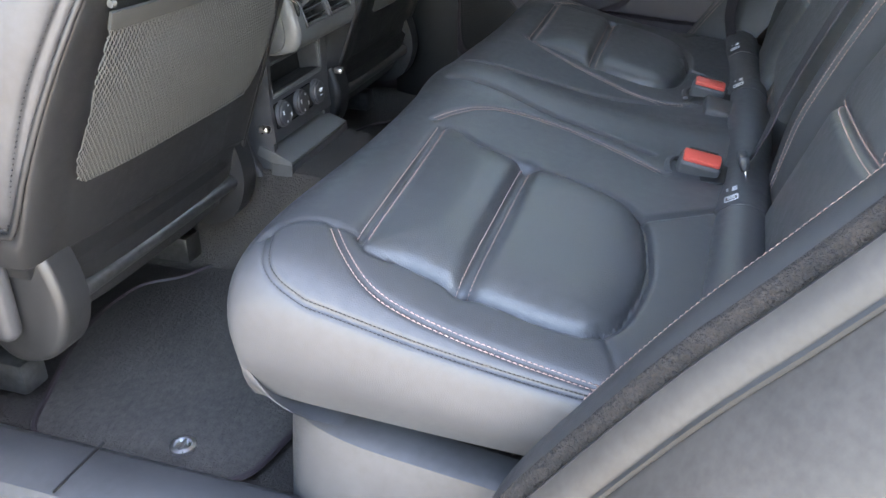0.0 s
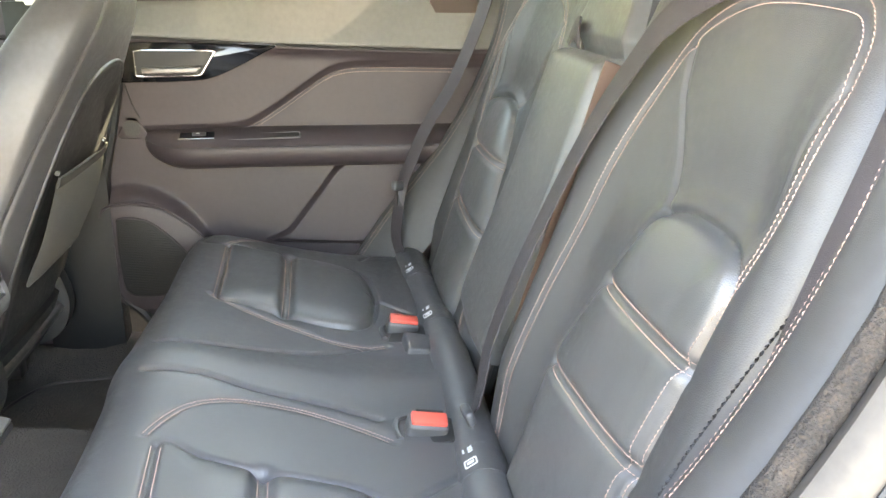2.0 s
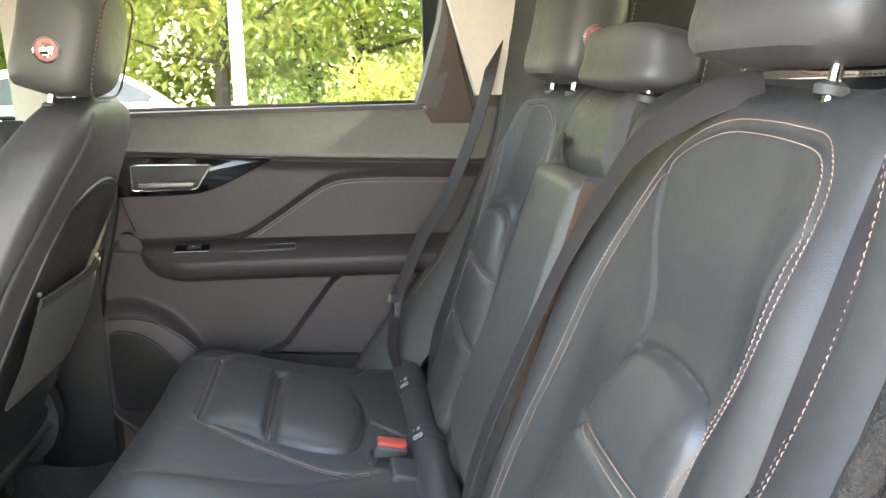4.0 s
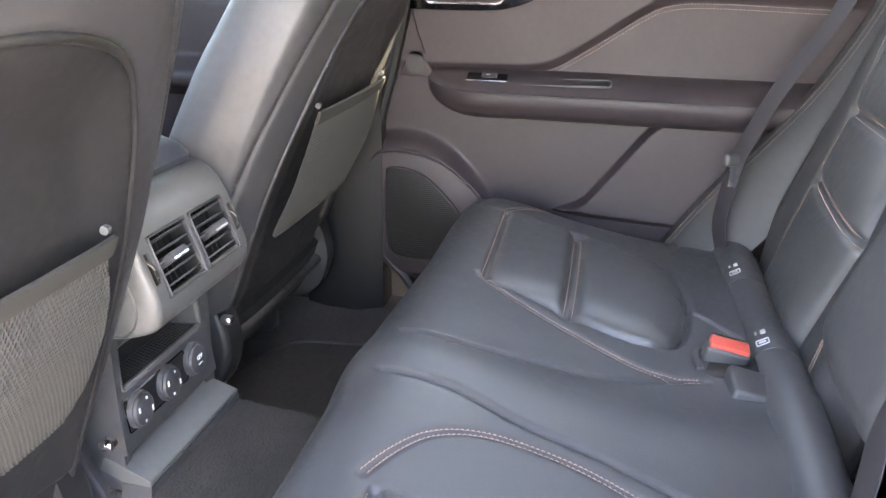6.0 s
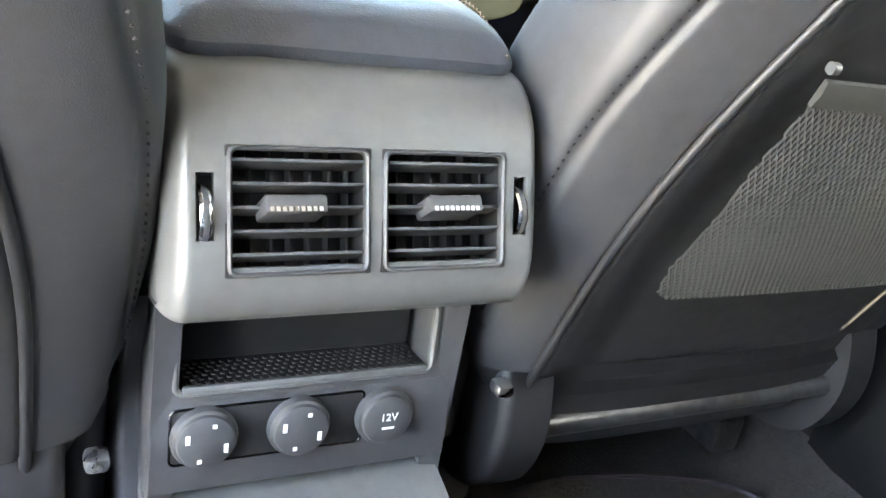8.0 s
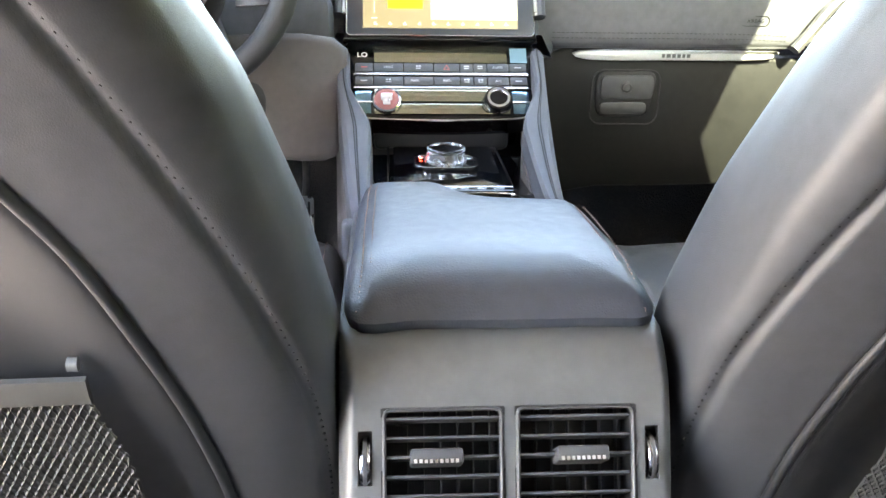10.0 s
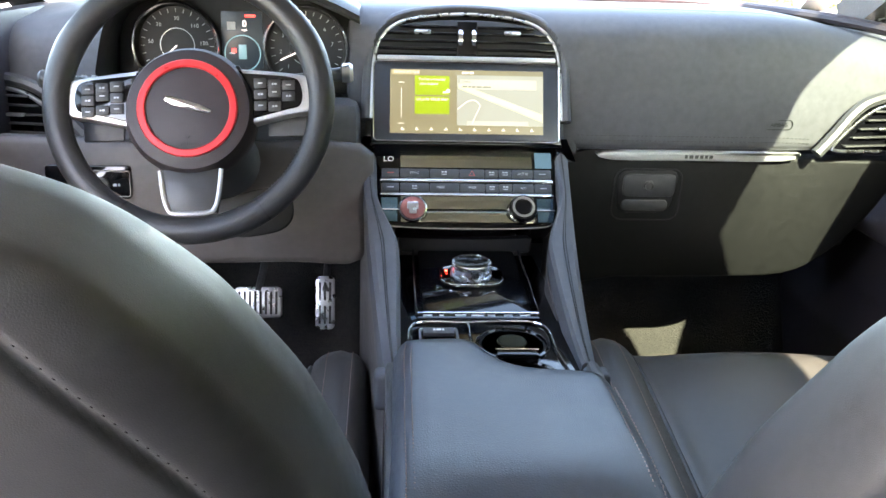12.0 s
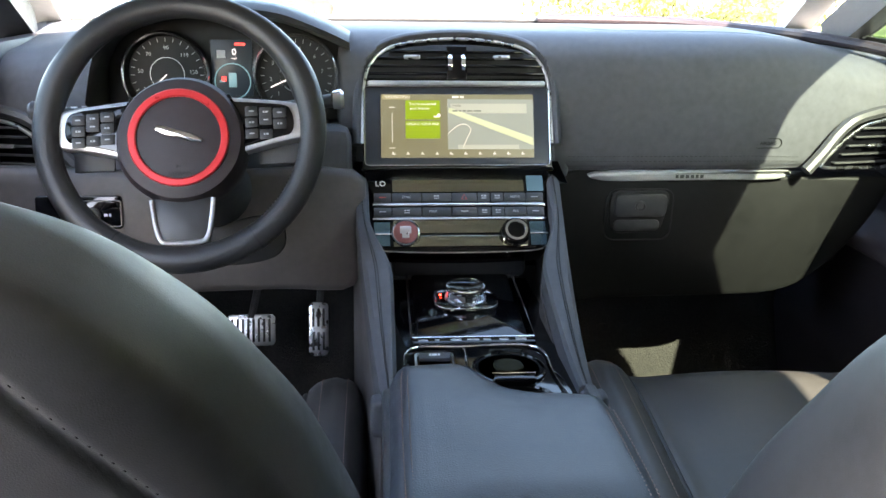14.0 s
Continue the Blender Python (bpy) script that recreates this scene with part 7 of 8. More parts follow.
for s in (-1, 1):
    part("mirror_end", box((s * 0.1195, -0.1065, 0.0012), (0.025, 0.040, 0.002), 0.0005, CM), BLUE_REFLECT, stack, "small mirror end panel with a blue reflection in its tint")
    part("end_line", box((s * 0.1195, -0.1070, 0.0030), (0.030, 0.0026, 0.002), 0.0006, CM), CHROME, stack, "thin chrome line")
for row, y in enumerate((-0.0462, -0.0708)):
    x = -0.132
    for i, w in enumerate((0.028, 0.046, 0.046, 0.040, 0.021, 0.021, 0.034, 0.028)):
        b = part("climate_button", box((x + w / 2, y, 0.003), (w - 0.0012, 0.0155, 0.006), 0.0012, CM), PLASTIC, stack, "black climate button")
        if row == 0 and i == 3:
            part("button_mark", ring_plate([(-0.005, -0.004), (0.005, -0.004), (0.0, 0.0048)], 0.0014, CM @ pose(x + w / 2, y, 0.0066), 0.0005, 0.0001), RED, b, "red hazard triangle")
        elif i in (0, 7):
            part("button_mark", join(*[box((x + w / 2 + q * 0.0022, y, 0.0062), (0.0058, 0.0013, 0.0005), 0, CM @ Matrix.Translation((0, 0, 0))) for q in (-1, 1)]), RED if (row, i) == (0, 0) else PALE, b)
        elif (row, i) in ((0, 1), (0, 6), (1, 3)):
            lettering("button_text", {(0, 1): "SYNC", (0, 6): "AUTO", (1, 3): "MAX"}[(row, i)], CM @ pose(x + w / 2, y, 0.0063), 0.0058, PALE, b, 0.0002)
        elif (row, i) == (1, 2):
            lettering("button_text", "MAX", CM @ pose(x + w / 2 - 0.006, y, 0.0063), 0.0058, PALE, b, 0.0002)
        elif (row, i) == (1, 6):
            lettering("button_text", "A/C", CM @ pose(x + w / 2, y, 0.0063), 0.0058, PALE, b, 0.0002)
        else:
            part("button_mark", join(bars(CM @ pose(0, 0, 0.0061), x + w / 2 - 0.004, y + 0.002, (0.003, 0.004), 0.0022, 0.001), bars(CM @ pose(0, 0, 0.0061), x + w / 2 - 0.004, y - 0.002, (0.008,), 0.0012, 0.001)), PALE, b)
        x += w
for s, nm in ((-1, "start_button"), (1, "volume_knob")):
    k = CM @ pose(s * 0.084, -0.107, 0.003)
    if s < 0:
        b = part(nm, turned([(0.0215, 0.0), (0.0215, 0.007), (0.0195, 0.0085), (0.0180, 0.007), (0.0, 0.007)], k, 36), CHROME, stack, "round chrome start button")
        part("button_disc", turned([(0.0182, 0.0065), (0.0178, 0.0078), (0.0, 0.0082)], k, 30), ROSE, b, "red button face")
        part("button_relief", join(box((0, 0.003, 0.009), (0.017, 0.012, 0.003), 0.0014, k), box((0, -0.006, 0.009), (0.011, 0.009, 0.003), 0.0014, k)), SATIN, b, "plain silver relief")
    else:
        b = part(nm, turned([(0.0215, 0.0), (0.0215, 0.010), (0.020, 0.013), (0.0, 0.013)], k, 36), PIANO, stack, "black volume knob")
        part("knob_ring", turned([(0.0175, 0.0128), (0.0172, 0.0142), (0.0135, 0.0145), (0.0125, 0.0128)], k, 36), CHROME, b, "chrome knob ring")
        part("knob_rim", turned([(0.0217, 0.003), (0.0225, 0.004), (0.0217, 0.006)], k, 36), CHROME, b)
# shelf below the climate panel
part("shelf", box((0, 0.825, 0.56), (0.21, 0.12, 0.05), 0.01), DARK, stack)

# ---- driver side ----
bin_ = thing("instrument_binnacle", "hooded instrument binnacle with two dials", "instrument cluster")
hood = catmull([(-0.545, 0.79, 0.80), (-0.530, 0.80, 0.865), (-0.50, 0.80, 0.905), (-0.43, 0.79, 0.928), (-0.35, 0.785, 0.934), (-0.27, 0.79, 0.928), (-0.205, 0.80, 0.905), (-0.165, 0.82, 0.885)], 8)
rings = [[(x, y + dy, z + dz + 0.0) for x, y, z in hood] for dy, dz in ((0.10, -0.010), (0.02, -0.010), (0.0, -0.004), (-0.004, 0.004), (0.006, 0.012), (0.05, 0.016), (0.16, 0.010), (0.30, -0.02))]
vs, fs, k = [], [], len(hood)
for r in rings:
    vs += r
for i in range(len(rings) - 1):
    fs += [(i * k + q, i * k + q + 1, (i + 1) * k + q + 1, (i + 1) * k + q) for q in range(k - 1)]
part("hood", (vs, fs), LEATHER_PAD, bin_, "curved black binnacle hood")
IM = plane_at((-0.347, 0.875, 0.835), (1, 0, 0), (0, 0.06, 0.998))
part("fascia", plate(catmull([(-0.19, -0.07), (-0.185, 0.02), (-0.15, 0.065), (-0.08, 0.085), (0.0, 0.09), (0.08, 0.085), (0.15, 0.065), (0.185, 0.02), (0.19, -0.07)], 5), IM, 0.02, 0.002), DARK, bin_)
NEEDLE = glow("needle_white", (0.9, 0.9, 0.9), 0.095)
for s, nums in ((-1, ("30", "50", "70", "90", "110", "130", "160")), (1, ("1", "2", "3", "4", "5", "6", "7"))):
    g = IM @ pose(s * 0.098, 0.0, 0.003)
    dl = part("dial", turned([(0.064, -0.01), (0.064, 0.016), (0.061, 0.020), (0.0595, 0.016), (0.058, 0.002), (0.0, 0.001)], g, 48), DARK, bin_, "round black instrument dial")
    part("dial_rim", turned([(0.0655, 0.012), (0.0655, 0.019), (0.063, 0.0225), (0.0605, 0.019)], g, 48), CHROME, dl, "bright dial rim")
    for i, tx in enumerate(nums):
        ang = radians(215 - i * 42) if s < 0 else radians(225 - i * 36)
        lettering("dial_text", tx, g @ pose(0.040 * math.cos(ang), 0.040 * math.sin(ang), 0.003), 0.0085, PALE, dl, 0.0002)
    part("dial_ticks", join(*[box((0.052, 0, 0.0026), (0.006, 0.0010, 0.0004), 0, g @ pose(0, 0, 0, 0, 0, 220 - i * 13)) for i in range(21)]), PALE, dl)
    part("inner_ring", turned([(0.026, 0.002), (0.026, 0.0035), (0.0255, 0.0035), (0.0252, 0.002)], g, 36), SATIN, dl)
    part("needle", box((0.022, 0, 0.006), (0.044, 0.0016, 0.001), 0.0003, g @ pose(0, 0, 0, 0, 0, 222 if s < 0 else 205)), NEEDLE, dl, "white needle")
info = part("info_display", box((0, 0.010, 0.002), (0.062, 0.085, 0.002), 0.0005, IM), glow("info_dark", (0.03, 0.05, 0.07), 0.0144), bin_, "small lit information display")
part("display_ring", turned([(0.028, 0.0), (0.028, 0.001), (0.0265, 0.001), (0.0262, 0.0)], IM @ pose(0, -0.010, 0.0035), 30), glow("cyan_ring", (0.25, 0.55, 0.65), 0.0249), info)
part("display_car", join(box((0, -0.008, 0.0036), (0.012, 0.022, 0.0008), 0.0003, IM), box((-0.016, -0.010, 0.0036), (0.008, 0.003, 0.0006), 0, IM)), glow("cyan_shape", (0.30, 0.60, 0.70), 0.0213), info)
WARN = glow("red_warning", (1.0, 0.06, 0.05), 0.119)
part("display_warning", box((-0.013, -0.006, 0.0038), (0.007, 0.007, 0.0006), 0, IM), WARN, info, "red warning mark")
part("display_warning", box((0.013, 0.046, 0.0036), (0.016, 0.004, 0.0006), 0, IM), WARN, info, "red warning mark")
part("display_tile", box((-0.016, 0.031, 0.0036), (0.013, 0.012, 0.0006), 0, IM), PALE, info)
lettering("display_text", "0", IM @ pose(0.004, 0.034, 0.0038), 0.014, NEEDLE, info, 0.0002)
lettering("display_text", "mph", IM @ pose(0.004, 0.025, 0.0038), 0.005, NEEDLE, info, 0.0002)

lowd = thing("lower_dashboard", "black lower dashboard panel on the driver side", "dashboard")
ld = plane_at((-0.425, 0.765, 0.615), (1, 0, 0), (0, 0.14, 0.99))
part("knee_panel", plate(catmull([(-0.33, 0.09), (-0.30, -0.02), (-0.20, -0.085), (-0.05, -0.095), (0.15, -0.092), (0.262, -0.088), (0.268, 0.0), (0.262, 0.09), (0.0, 0.088)], 4, True), ld, 0.04, 0.012), KNEE, lowd)
part("upper_panel", box((-0.355, 0.83, 0.72), (0.38, 0.06, 0.09), 0.02), DASH_LEATHER, lowd)
sp = part("lamp_switch_panel", plate(round_rect(0.125, 0.050, 0.006, 4, -0.140, 0.030), ld @ pose(0, 0, 0.003), 0.008, 0.002), PIANO, lowd, "gloss lamp switch panel")
part("switch_frame", ring_plate(round_rect(0.060, 0.040, 0.005, 4, -0.108, 0.028), 0.002, ld @ pose(0, 0, 0.0055), 0.004), STEEL, sp)
part("lamp_knob", turned([(0.012, 0), (0.012, 0.006), (0.010, 0.008), (0.0, 0.008)], ld @ pose(-0.120, 0.026, 0.004), 24), PLASTIC, sp, "small round knob")
part("switch_mark", bars(ld @ pose(0, 0, 0.0035), -0.104, 0.026, (0.005, 0.003), 0.004, 0.002), PALE, sp)
part("column_recess", plate(catmull([(0.03, -0.01), (0.10, 0.02), (0.15, 0.02), (0.16, -0.02), (0.13, -0.045), (0.05, -0.05)], 4, True), ld @ pose(0, 0, 0.004), 0.006, 0.003), DARK, lowd)
part("dash_end", box((-0.725, 0.95, 0.70), (0.03, 0.34, 0.36), 0.012), SOFT, lowd)
part("tube_line", sweep([(x, 0.80, 0.698) for x in np.linspace(-0.55, -0.17, 12)], ngon(0.005, 6), (0, 0, 1)), PLASTIC, lowd)

# steering wheel
wheel = thing("steering_wheel", "black leather steering wheel with a red hub ring", "steering wheel")
WM = plane_at((-0.366, 0.585, 0.787), (1, 0, 0), (0, 0.40, 0.917)) @ pose(0, 0, 0, 0, 0, 2.5)
rim_c = [(0.1615 * math.cos(t), 0.0105 + 0.161 * math.sin(t), 0.004) for t in np.linspace(0, 2 * math.pi, 96, endpoint=False)]
part("rim", moved(sweep(rim_c, ngon(0.0165, 14, 0.0145), (0, 0, 1), True, scale=[1 + 0.10 * math.exp(-((abs(math.degrees(t)) - 25) / 14) ** 2) + 0.10 * math.exp(-((math.degrees(t) - 155) / 14) ** 2) for t in np.linspace(0, 2 * math.pi, 96, endpoint=False)]), WM), LEATHER_DARK, wheel)
for ang in (238, 302, 30, 150):
    t = radians(ang)
    c = (0.1615 * math.cos(t), 0.0105 + 0.161 * math.sin(t), 0.004)
    part("rim_joint", moved(sweep([(c[0] + d * -math.sin(t), c[1] + d * math.cos(t), c[2]) for d in (-0.0012, 0.0012)], ngon(0.0168, 14, 0.0148), (0, 0, 1)), WM), DARK_THREAD, wheel)
for a0, a1 in ((150, 200), (305, 345), (195, 235)):
    tt = np.radians(np.linspace(a0, a1, 40))
    p = np.array([tuple(WM @ Vector((0.147 * math.cos(t), 0.0105 + 0.147 * math.sin(t), 0.010))) for t in tt])
    n = np.array([tuple(WM.to_3x3() @ Vector((-math.cos(t), -math.sin(t), 0.5))) for t in tt])
    part("stitching", stitches(p, n, 0.005, 0.0038, 0.0009), DARK_THREAD, wheel, "black stitching")
part("hub", turned([(0.076, -0.045), (0.080, -0.02), (0.080, 0.004), (0.074, 0.016), (0.061, 0.020), (0.0, 0.0215)], WM @ pose(0, -0.002, 0), 56), SOFT, wheel, "round black airbag hub")
part("hub_ring", turned([(0.0605, 0.0195), (0.0605, 0.0225), (0.0590, 0.0240), (0.0525, 0.0240), (0.0508, 0.0225), (0.0508, 0.020)], WM @ pose(0, -0.002, 0), 64), RED_RING, wheel, "anodised red hub ring")
part("hub_mark", moved(sweep([(-0.026, 0.010, 0.0235), (-0.016, 0.007, 0.024), (0.0, 0.002, 0.024), (0.014, -0.003, 0.024), (0.028, -0.008, 0.0235)], ngon(0.0042, 6, 0.0018), (0, 0, 1), scale=[0.8, 1.2, 1.0, 1.1, 0.5]), WM), CHROME, wheel, "plain silver hub mark")
lettering("hub_text", "for", WM @ pose(0.0, -0.0375, 0.0222), 0.0065, DARK, wheel)
lettering("hub_text", "AIRBAG", WM @ pose(0.0, -0.047, 0.0222), 0.0085, DARK, wheel)
for s in (-1, 1):
    sp_o = even(catmull([(s * x, y) for x, y in ((0.058, 0.050), (0.062, 0.0495), (0.100, 0.0455), (0.132, 0.0415), (0.146, 0.036), (0.1525, 0.020), (0.1515, 0.002), (0.144, -0.006), (0.128, -0.0085), (0.100, -0.0145), (0.074, -0.0205), (0.060, -0.022))], 5, True), 0.003)
    part("spoke", plate(sp_o, WM @ pose(0, 0, 0.007), 0.020, 0.003), TRIM, wheel, "satin metal spoke")
    pad = part("button_pad", plate(even(catmull([(s * x, y) for x, y in ((0.062, 0.044), (0.066, 0.0435), (0.100, 0.0405), (0.124, 0.0375), (0.134, 0.032), (0.138, 0.018), (0.137, 0.006), (0.132, -0.0005), (0.120, -0.003), (0.098, -0.0085), (0.074, -0.0145), (0.062, -0.017))], 5, True), 0.003), WM @ pose(0, 0, 0.0095), 0.006, 0.0015), PIANO, wheel, "gloss black button pad")
    for i in range(3):
        for j in range(3):
            if (i, j) == (2, 2) and s > 0:
                continue
            q = WM @ pose(s * (0.087 + i * 0.0172), 0.0295 - j * 0.0140 - i * 0.0015 + (0.004 if i == 1 and j == 1 else 0), 0.0105)
            part("wheel_button", box((0, 0, 0), (0.0162, 0.0128, 0.003), 0.0014, q), BACKP, pad, "black wheel button")
            part("button_mark", bars(q @ pose(0, 0, 0.0015), -0.003, 0, (0.002, 0.003) if (i + j) % 2 else (0.006,), 0.0022 if (i + j) % 2 else 0.0014, 0.001), PALE, pad)
low_sp = [(-0.036, -0.074), (-0.012, -0.076), (0.012, -0.076), (0.036, -0.074), (0.034, -0.10), (0.028, -0.128), (0.0, -0.130), (-0.028, -0.128), (-0.034, -0.10)]
part("lower_spoke", plate(low_sp, WM @ pose(0, 0, 0.009), 0.02, 0.003), BACKP, wheel, "black lower spoke")
part("lower_trim", moved(sweep(catmull([(-0.037, -0.076, 0.010), (-0.033, -0.108, 0.010), (-0.028, -0.124, 0.010), (-0.018, -0.1295, 0.010), (0.018, -0.1295, 0.010), (0.028, -0.124, 0.010), (0.033, -0.108, 0.010), (0.037, -0.076, 0.010)], 5), ngon(0.0030, 8, 0.0025), (0, 0, 1)), WM), TRIM, wheel, "satin lower spoke trim")
part("column", moved(tube([(0, -0.01, -0.03), (0, -0.03, -0.20)], 0.055, 20, (0, 1, 0)), WM), PLASTIC, wheel, "black steering column shroud")
for s in (-1, 1):
    part("stalk", moved(tube([(s * 0.05, 0.035, -0.055), (s * 0.12, 0.048, -0.05), (s * 0.185, 0.055, -0.045)], 0.009, 10, (0, 1, 0)), WM), PLASTIC, wheel, "black column stalk")
    part("stalk_end", moved(turned([(0.012, -0.004), (0.013, 0.006), (0.010, 0.010), (0.0, 0.010)], pose(s * 0.190, 0.056, -0.045, 0, s * 90, 0), 18), WM), SATIN if s > 0 else PLASTIC, wheel)
    part("shift_paddle", moved(box((s * 0.115, 0.0, -0.03), (0.05, 0.06, 0.006), 0.002), WM), PLASTIC, wheel)
part("stalk_marks", moved(join(*[box((-0.13 - 0.013 * i, 0.058, -0.040), (0.007, 0.0012, 0.003), 0) for i in range(4)]), WM), WHITE, wheel)

# pedals
for nm, x, y, z, w, h, arm_x in (("brake_pedal", -0.362, 0.995, 0.355, 0.088, 0.058, -0.35), ("accelerator_pedal", -0.238, 0.995, 0.355, 0.036, 0.10, -0.235)):
    pd = thing(nm, "metal-faced pedal with black rubber ribs", "pedal", "pedals")
    m = plane_at((x, y, z), (1, 0, 0), (0, 0.30, 0.95))
    part("face", plate(round_rect(w, h, 0.009), m, 0.008, 0.002), SATIN, pd, "brushed metal pedal face")
    n = 8 if w > 0.05 else 3
    for i in range(n):
        if w > 0.05:
            part("rubber_rib", box((-w / 2 + 0.010 + i * (w - 0.02) / (n - 1), 0, 0.001), (0.0042, h * 0.74, 0.003), 0.001, m), RUBBER, pd)
        else:
            for j in (-1, 1):
                part("rubber_rib", box(((i - 1) * 0.0095, j * 0.022, 0.001), (0.0042, 0.034, 0.003), 0.001, m), RUBBER, pd)
    part("arm", tube(catmull([(x, y + 0.01, z + 0.02), (arm_x, y + 0.05, z + 0.10), (arm_x - 0.02, y + 0.09, z + 0.24)], 6), 0.007, 8, (0, 1, 0)), STEEL, pd, "dark pedal arm")

# ---- outside ----
ground = tagged(part("ground", (lambda v: (v, [(0, 1, 2, 3)]))([(-300, -300, GROUND), (300, -300, GROUND), (300, 300, GROUND), (-300, 300, GROUND)]), CONCRETE), "pale concrete parking ground", "ground", kind="structure")
verge = tagged(part("verge", plate(catmull([(10.5, -40), (10.0, -10), (10.0, -1), (10.3, 0.6), (11.5, 1.6), (14.5, 3.0), (15.0, 40), (60, 40), (60, -40)], 4, True), pose(0, 0, GROUND + 0.06), 0.1, 0.03), GRASS), "dry grass verge before the trees", "grass", kind="stuff")


def leaf_cloud(rng, blobs, count, size):
    vs, fs = [], []
    tot = sum(b[3] ** 2 for b in blobs)
    for cx, cy, cz, r in blobs:
        for _ in range(int(count * r * r / tot)):
            u = Vector((rng.gauss(0, 1), rng.gauss(0, 1), rng.gauss(0, 1))).normalized()
            d = r * (0.45 + 0.6 * rng.random() ** 0.6)
            p = Vector((cx, cy, cz)) + Vector((u.x * d, u.y * d, u.z * d * 0.85))
            q = Euler((rng.uniform(-1.2, 1.2), rng.uniform(-1.2, 1.2), rng.uniform(0, 6.3))).to_matrix()
            s = size * rng.uniform(0.6, 1.4)
            k = len(vs)
            vs += [p + q @ Vector(w) for w in ((-s, 0, 0), (0, -s * 0.42, s * 0.1), (s, 0, 0), (0, s * 0.42, s * 0.1))]
            fs.append((k, k + 1, k + 2, k + 3))
    return vs, fs


def tree(seed, h, spread, leaf, label):
    rng = random.Random(seed)
    root = thing("tree", label, "tree", "trees along the verge")
    trunk, blobs = [], []
    bend = [(0.25 * math.sin(i * 0.9 + seed), 0.2 * math.cos(i * 0.7 + seed), h * i / 6) for i in range(7)]
    trunk.append(sweep(bend, ngon(0.11, 8), (1, 0, 0), scale=[1.3, 1.0, 0.85, 0.7, 0.5, 0.35, 0.15]))
    for i in range(11):
        z = h * (0.18 + 0.75 * i / 11)
        a = i * 2.4 + seed
        r = spread * (0.55 + 0.5 * rng.random()) * (1 - 0.35 * i / 11)
        tip = (r * math.cos(a), r * math.sin(a), z + 0.5 + 0.4 * rng.random())
        trunk.append(sweep([(0, 0, z), (tip[0] * 0.5, tip[1] * 0.5, z + 0.2), tip], ngon(0.045, 6), (0, 0, 1), scale=[1, 0.6, 0.25]))
        blobs.append((*tip, spread * rng.uniform(0.30, 0.52)))
        blobs.append((tip[0] * 0.5, tip[1] * 0.5, z + 0.3, spread * rng.uniform(0.3, 0.5)))
    part("trunk", join(*trunk), BARK, root, "brown trunk and limbs")
    part("crown", leaf_cloud(rng, blobs, 9000, 0.085), leaf, root, "uneven leafy crown", flat=True)
    return root


def bush(seed, leaf, label):
    rng = random.Random(seed)
    root = thing("bush", label, "bush", "bushes along the verge")
    blobs = [(rng.uniform(-1.1, 1.1), rng.uniform(-0.8, 0.8), rng.uniform(0.3, 1.2), rng.uniform(0.35, 0.7)) for _ in range(9)]
    part("stems", join(*[sweep([(0.2 * math.cos(i), 0.2 * math.sin(i), 0), (b[0], b[1], b[2])], ngon(0.02, 5), (0.3, 0.2, 1), scale=[1, 0.4]) for i, b in enumerate(blobs)]), BARK, root)
    part("foliage", leaf_cloud(rng, blobs, 4500, 0.055), leaf, root, "loose leafy foliage", flat=True)
    return root


kinds = [tree(1, 6.5, 2.3, LEAF, "leafy green tree behind the verge"), tree(4, 7.5, 2.6, LEAF_Y, "yellow-green leafy tree behind the verge"), tree(7, 5.5, 2.1, LEAF, "low leafy green tree behind the verge")]
spots = [(14.5, -9.5), (15.5, -6.4), (14.2, -3.6), (15.0, -0.8), (14.6, 1.6), (16.4, 4.6), (16.6, 7.6), (16.5, 10.4), (17.5, 13.5), (18.5, -4.8), (18.8, 0.6), (18.5, 6.0), (19.5, 17.0), (18.5, -12.5)]
rng = random.Random(11)
for i, (x, y) in enumerate(spots):
    m = pose(x, y, GROUND, 0, 0, rng.uniform(0, 360)) @ Matrix.Scale(rng.uniform(0.9, 1.2), 4)
    if i < 3:
        kinds[i].matrix_basis = m
    else:
        copy_thing(kinds[i % 3], m)
bushes = [bush(21, LEAF_Y, "yellow-green weedy bush on the verge"), bush(25, LEAF, "green bush on the verge")]
for i in range(16):
    m = pose(11.8 + (i * 37 % 11) * 0.12, -12.5 + i * 0.83, GROUND, 0, 0, rng.uniform(0, 360)) @ Matrix.Scale(rng.uniform(0.8, 1.15), 4)
    if i < 2:
        bushes[i].matrix_basis = m
    else:
        copy_thing(bushes[0 if i % 3 else 1], m)
for i, x in enumerate((3.2, 5.4, 7.6, 9.8)):
    copy_thing(bushes[0], pose(x + 2.5, 24 + 0.4 * i, GROUND, 0, 0, 70 * i) @ Matrix.Scale(1.1, 4))

# the wood behind the first row
rng2 = random.Random(5)
wood = [(rng2.uniform(20.5, 24), -20 + 36 * i / 90 + rng2.uniform(-0.8, 0.8), GROUND + 0.6 + (i * 7 % 11) * 0.85, rng2.uniform(1.3, 2.1)) for i in range(90)]
tagged(part("woods", leaf_cloud(rng2, wood, 60000, 0.17), LEAF, None, flat=True), "dense green wood behind the row of trees", "woods", kind="stuff")

pole = thing("lamp_post", "white-grey steel lamp post on the verge", "lamp post")
part("shaft", tube([(6.6, 0.42, GROUND), (6.6, 0.42, 3.0), (6.6, 0.42, 7.0)], 0.058, 14, (1, 0, 0)), GALV, pole)
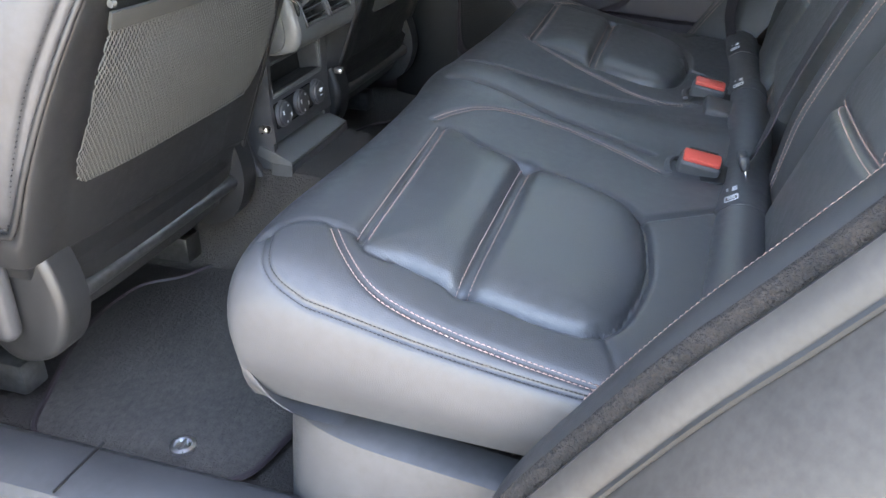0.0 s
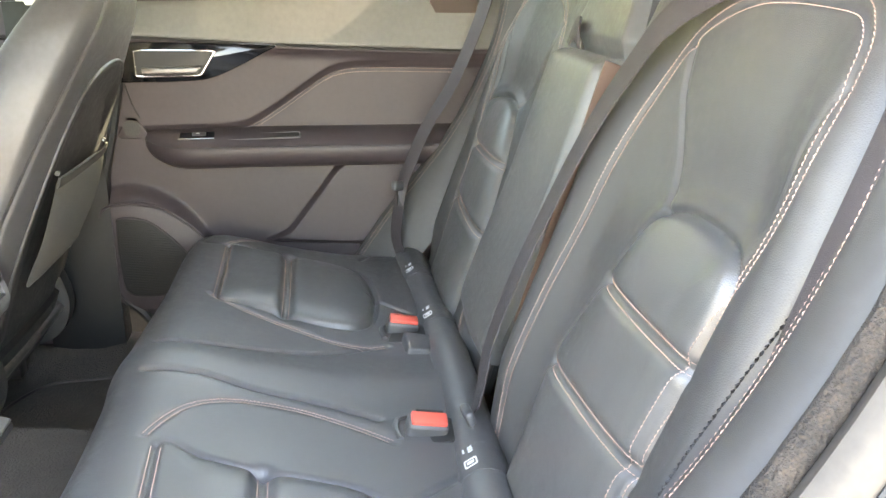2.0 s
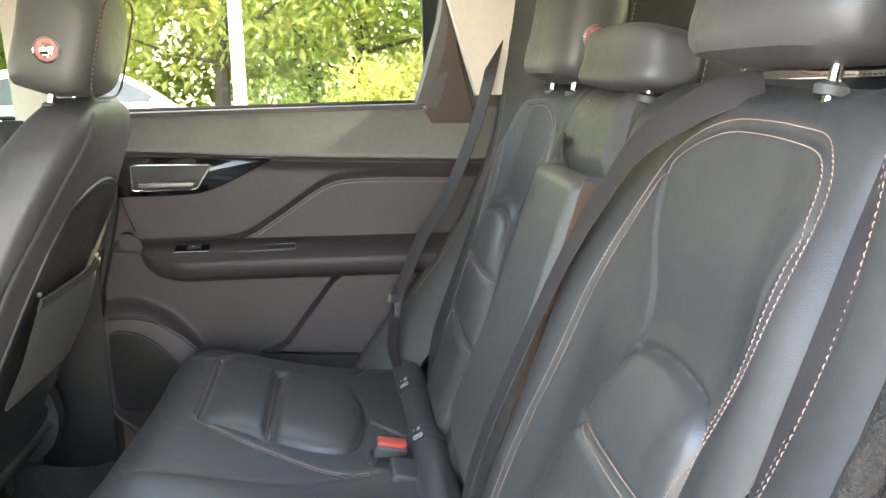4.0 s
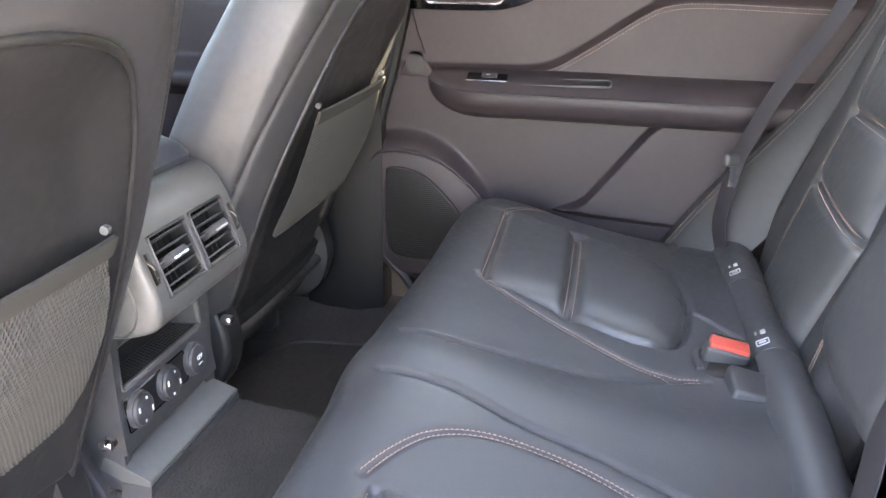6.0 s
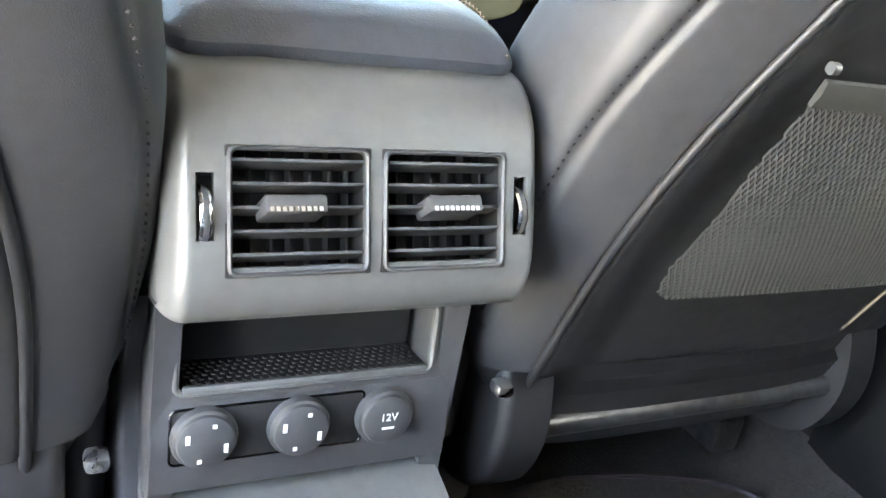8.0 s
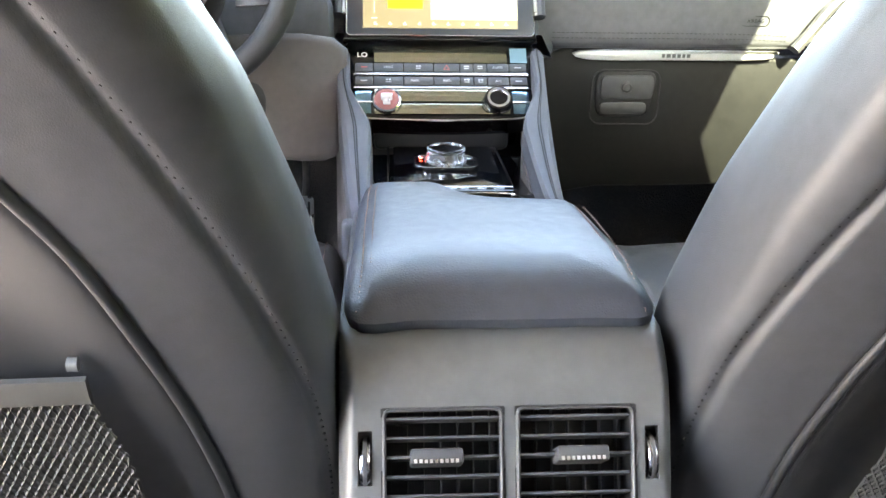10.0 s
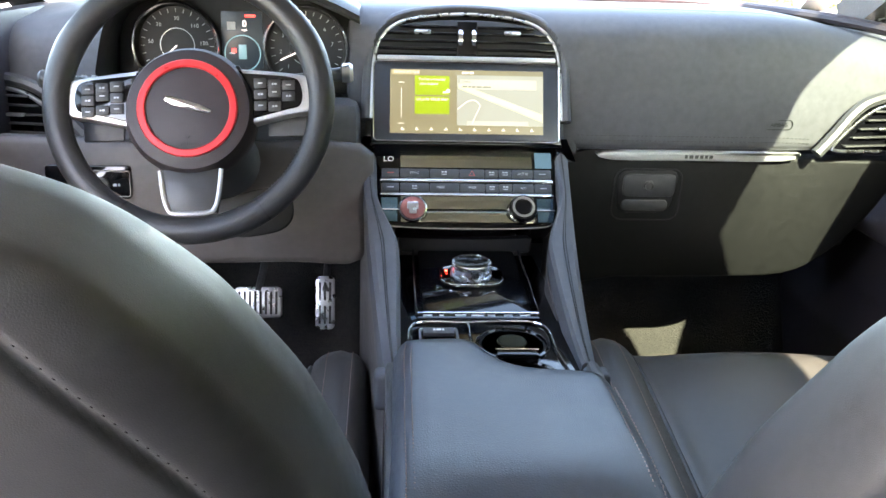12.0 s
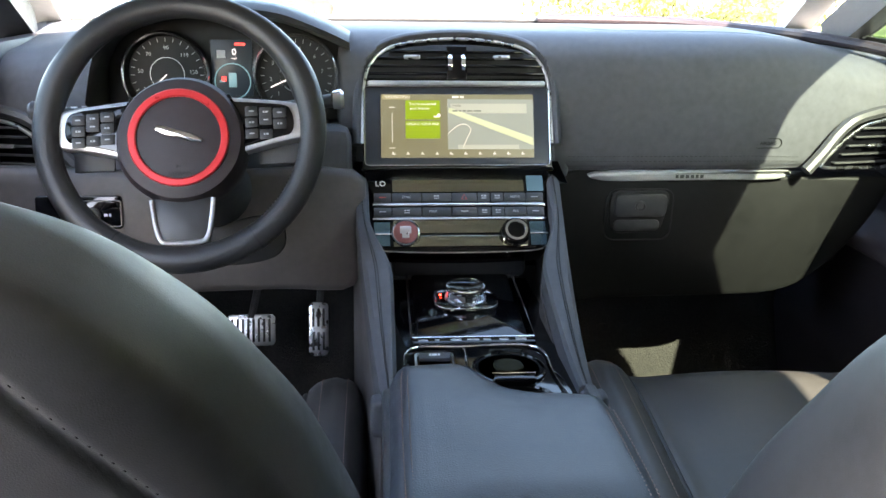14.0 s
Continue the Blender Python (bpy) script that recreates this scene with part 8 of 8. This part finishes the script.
part("foot", turned([(0.14, 0.0), (0.14, 0.04), (0.07, 0.08), (0.06, 0.12)], pose(6.6, 0.42, GROUND), 20), GALV, pole)
part("lamp_head", box((6.2, 0.42, 7.0), (0.9, 0.25, 0.10), 0.04), GALV, pole)
pole2 = copy_thing(pole, pose(5.6, 6.4, 0))


def car(label, paint, m):
    """A parked hatchback: body, glasshouse, wheels, lamps."""
    root = thing("parked_car", label, "car", "parked cars")
    prof = [(-2.05, 0.35), (-2.1, 0.62), (-2.02, 0.92), (-1.9, 1.02), (-0.9, 1.06), (0.9, 1.0), (1.55, 0.92), (2.0, 0.75), (2.1, 0.5), (2.05, 0.30), (1.0, 0.24), (-1.0, 0.24)]
    part("body", loft([[(x * (1 - 0.03 * k), y, z) for x, z in prof] for y, k in ((-0.88, 1), (-0.82, 0), (0.82, 0), (0.88, 1))]), paint, root)
    top = [(-1.95, 1.0), (-1.75, 1.38), (-1.5, 1.50), (-0.6, 1.56), (0.1, 1.50), (0.55, 1.28), (0.95, 1.0)]
    part("roof", loft([[(x, y * (1 - 0.35 * max(0, z - 1.0)), z) for x, z in top] for y in (-0.80, -0.70, 0.70, 0.80)]), paint, root)
    for s in (-1, 1):
        side = [(-1.72, 1.08), (-1.62, 1.34), (-1.3, 1.42), (-0.5, 1.46), (0.05, 1.42), (0.42, 1.25), (0.70, 1.06)]
        part("side_window", loft([[(x, s * (0.803 - 0.27 * (z - 1.0)), z) for x, z in side], [(x, s * (0.79 - 0.27 * (z - 1.0)), z) for x, z in side]]), DARK_GLASS, root, "dark side window")
        for x in (-1.3, 1.28):
            wh = part("wheel", turned([(0.32, -0.10), (0.33, 0.08), (0.30, 0.10), (0.22, 0.10)], pose(x, s * 0.82, 0.32, -90 * s, 0, 0), 28), RUBBER, root, "black tyre")
            part("rim", turned([(0.22, 0.06), (0.21, 0.095), (0.06, 0.08), (0.0, 0.09)], pose(x, s * 0.82, 0.32, -90 * s, 0, 0), 20), SATIN, wh, "silver wheel rim")
        part("tail_lamp", box((-2.03, s * 0.62, 0.94), (0.08, 0.34, 0.13), 0.03), RED, root, "red tail lamp")
        part("head_lamp", box((1.92, s * 0.62, 0.74), (0.16, 0.32, 0.12), 0.04), CHROME, root, "clear head lamp")
        part("mirror", box((0.55, s * 0.92, 1.05), (0.12, 0.18, 0.13), 0.04), paint, root)
    part("rear_window", loft([[(-1.955, -0.66, 1.06), (-1.955, 0.66, 1.06), (-1.80, 0.58, 1.36), (-1.80, -0.58, 1.36)], [(-1.90, -0.66, 1.06), (-1.90, 0.66, 1.06), (-1.75, 0.58, 1.36), (-1.75, -0.58, 1.36)]]), DARK_GLASS, root, "dark rear window")
    part("windscreen", loft([[(0.97, -0.66, 1.02), (0.97, 0.66, 1.02), (0.57, 0.60, 1.29), (0.57, -0.60, 1.29)], [(0.90, -0.66, 1.0), (0.90, 0.66, 1.0), (0.50, 0.60, 1.27), (0.50, -0.60, 1.27)]]), DARK_GLASS, root, "dark windscreen")
    root.matrix_basis = m
    return root


car("white parked hatchback with red tail lamps", WHITE_PAINT, pose(11.4, 3.2, GROUND, 0, 0, -48))
car("white parked hatchback seen past another", WHITE_PAINT, pose(11.6, 6.6, GROUND, 0, 0, -48))
car("red parked hatchback ahead of the car", RED_PAINT, pose(-3.4, 24, GROUND, 0, 0, 4))
house = thing("pale_building", "low pale rendered building beyond the lot", "building")
part("wall", box((0, 40, GROUND + 2.2), (60, 8, 4.4), 0.02), WALL, house)
for i in range(9):
    w = part("window", box((-24 + i * 6, 35.98, GROUND + 2.2), (2.2, 0.06, 1.4), 0.01), DARK_GLASS, house, "dark window")
    part("sill", box((-24 + i * 6, 35.92, GROUND + 1.45), (2.4, 0.12, 0.08), 0.01), WALL, w)
part("roof", box((0, 40, GROUND + 4.5), (61, 9, 0.25), 0.02), GALV, house)
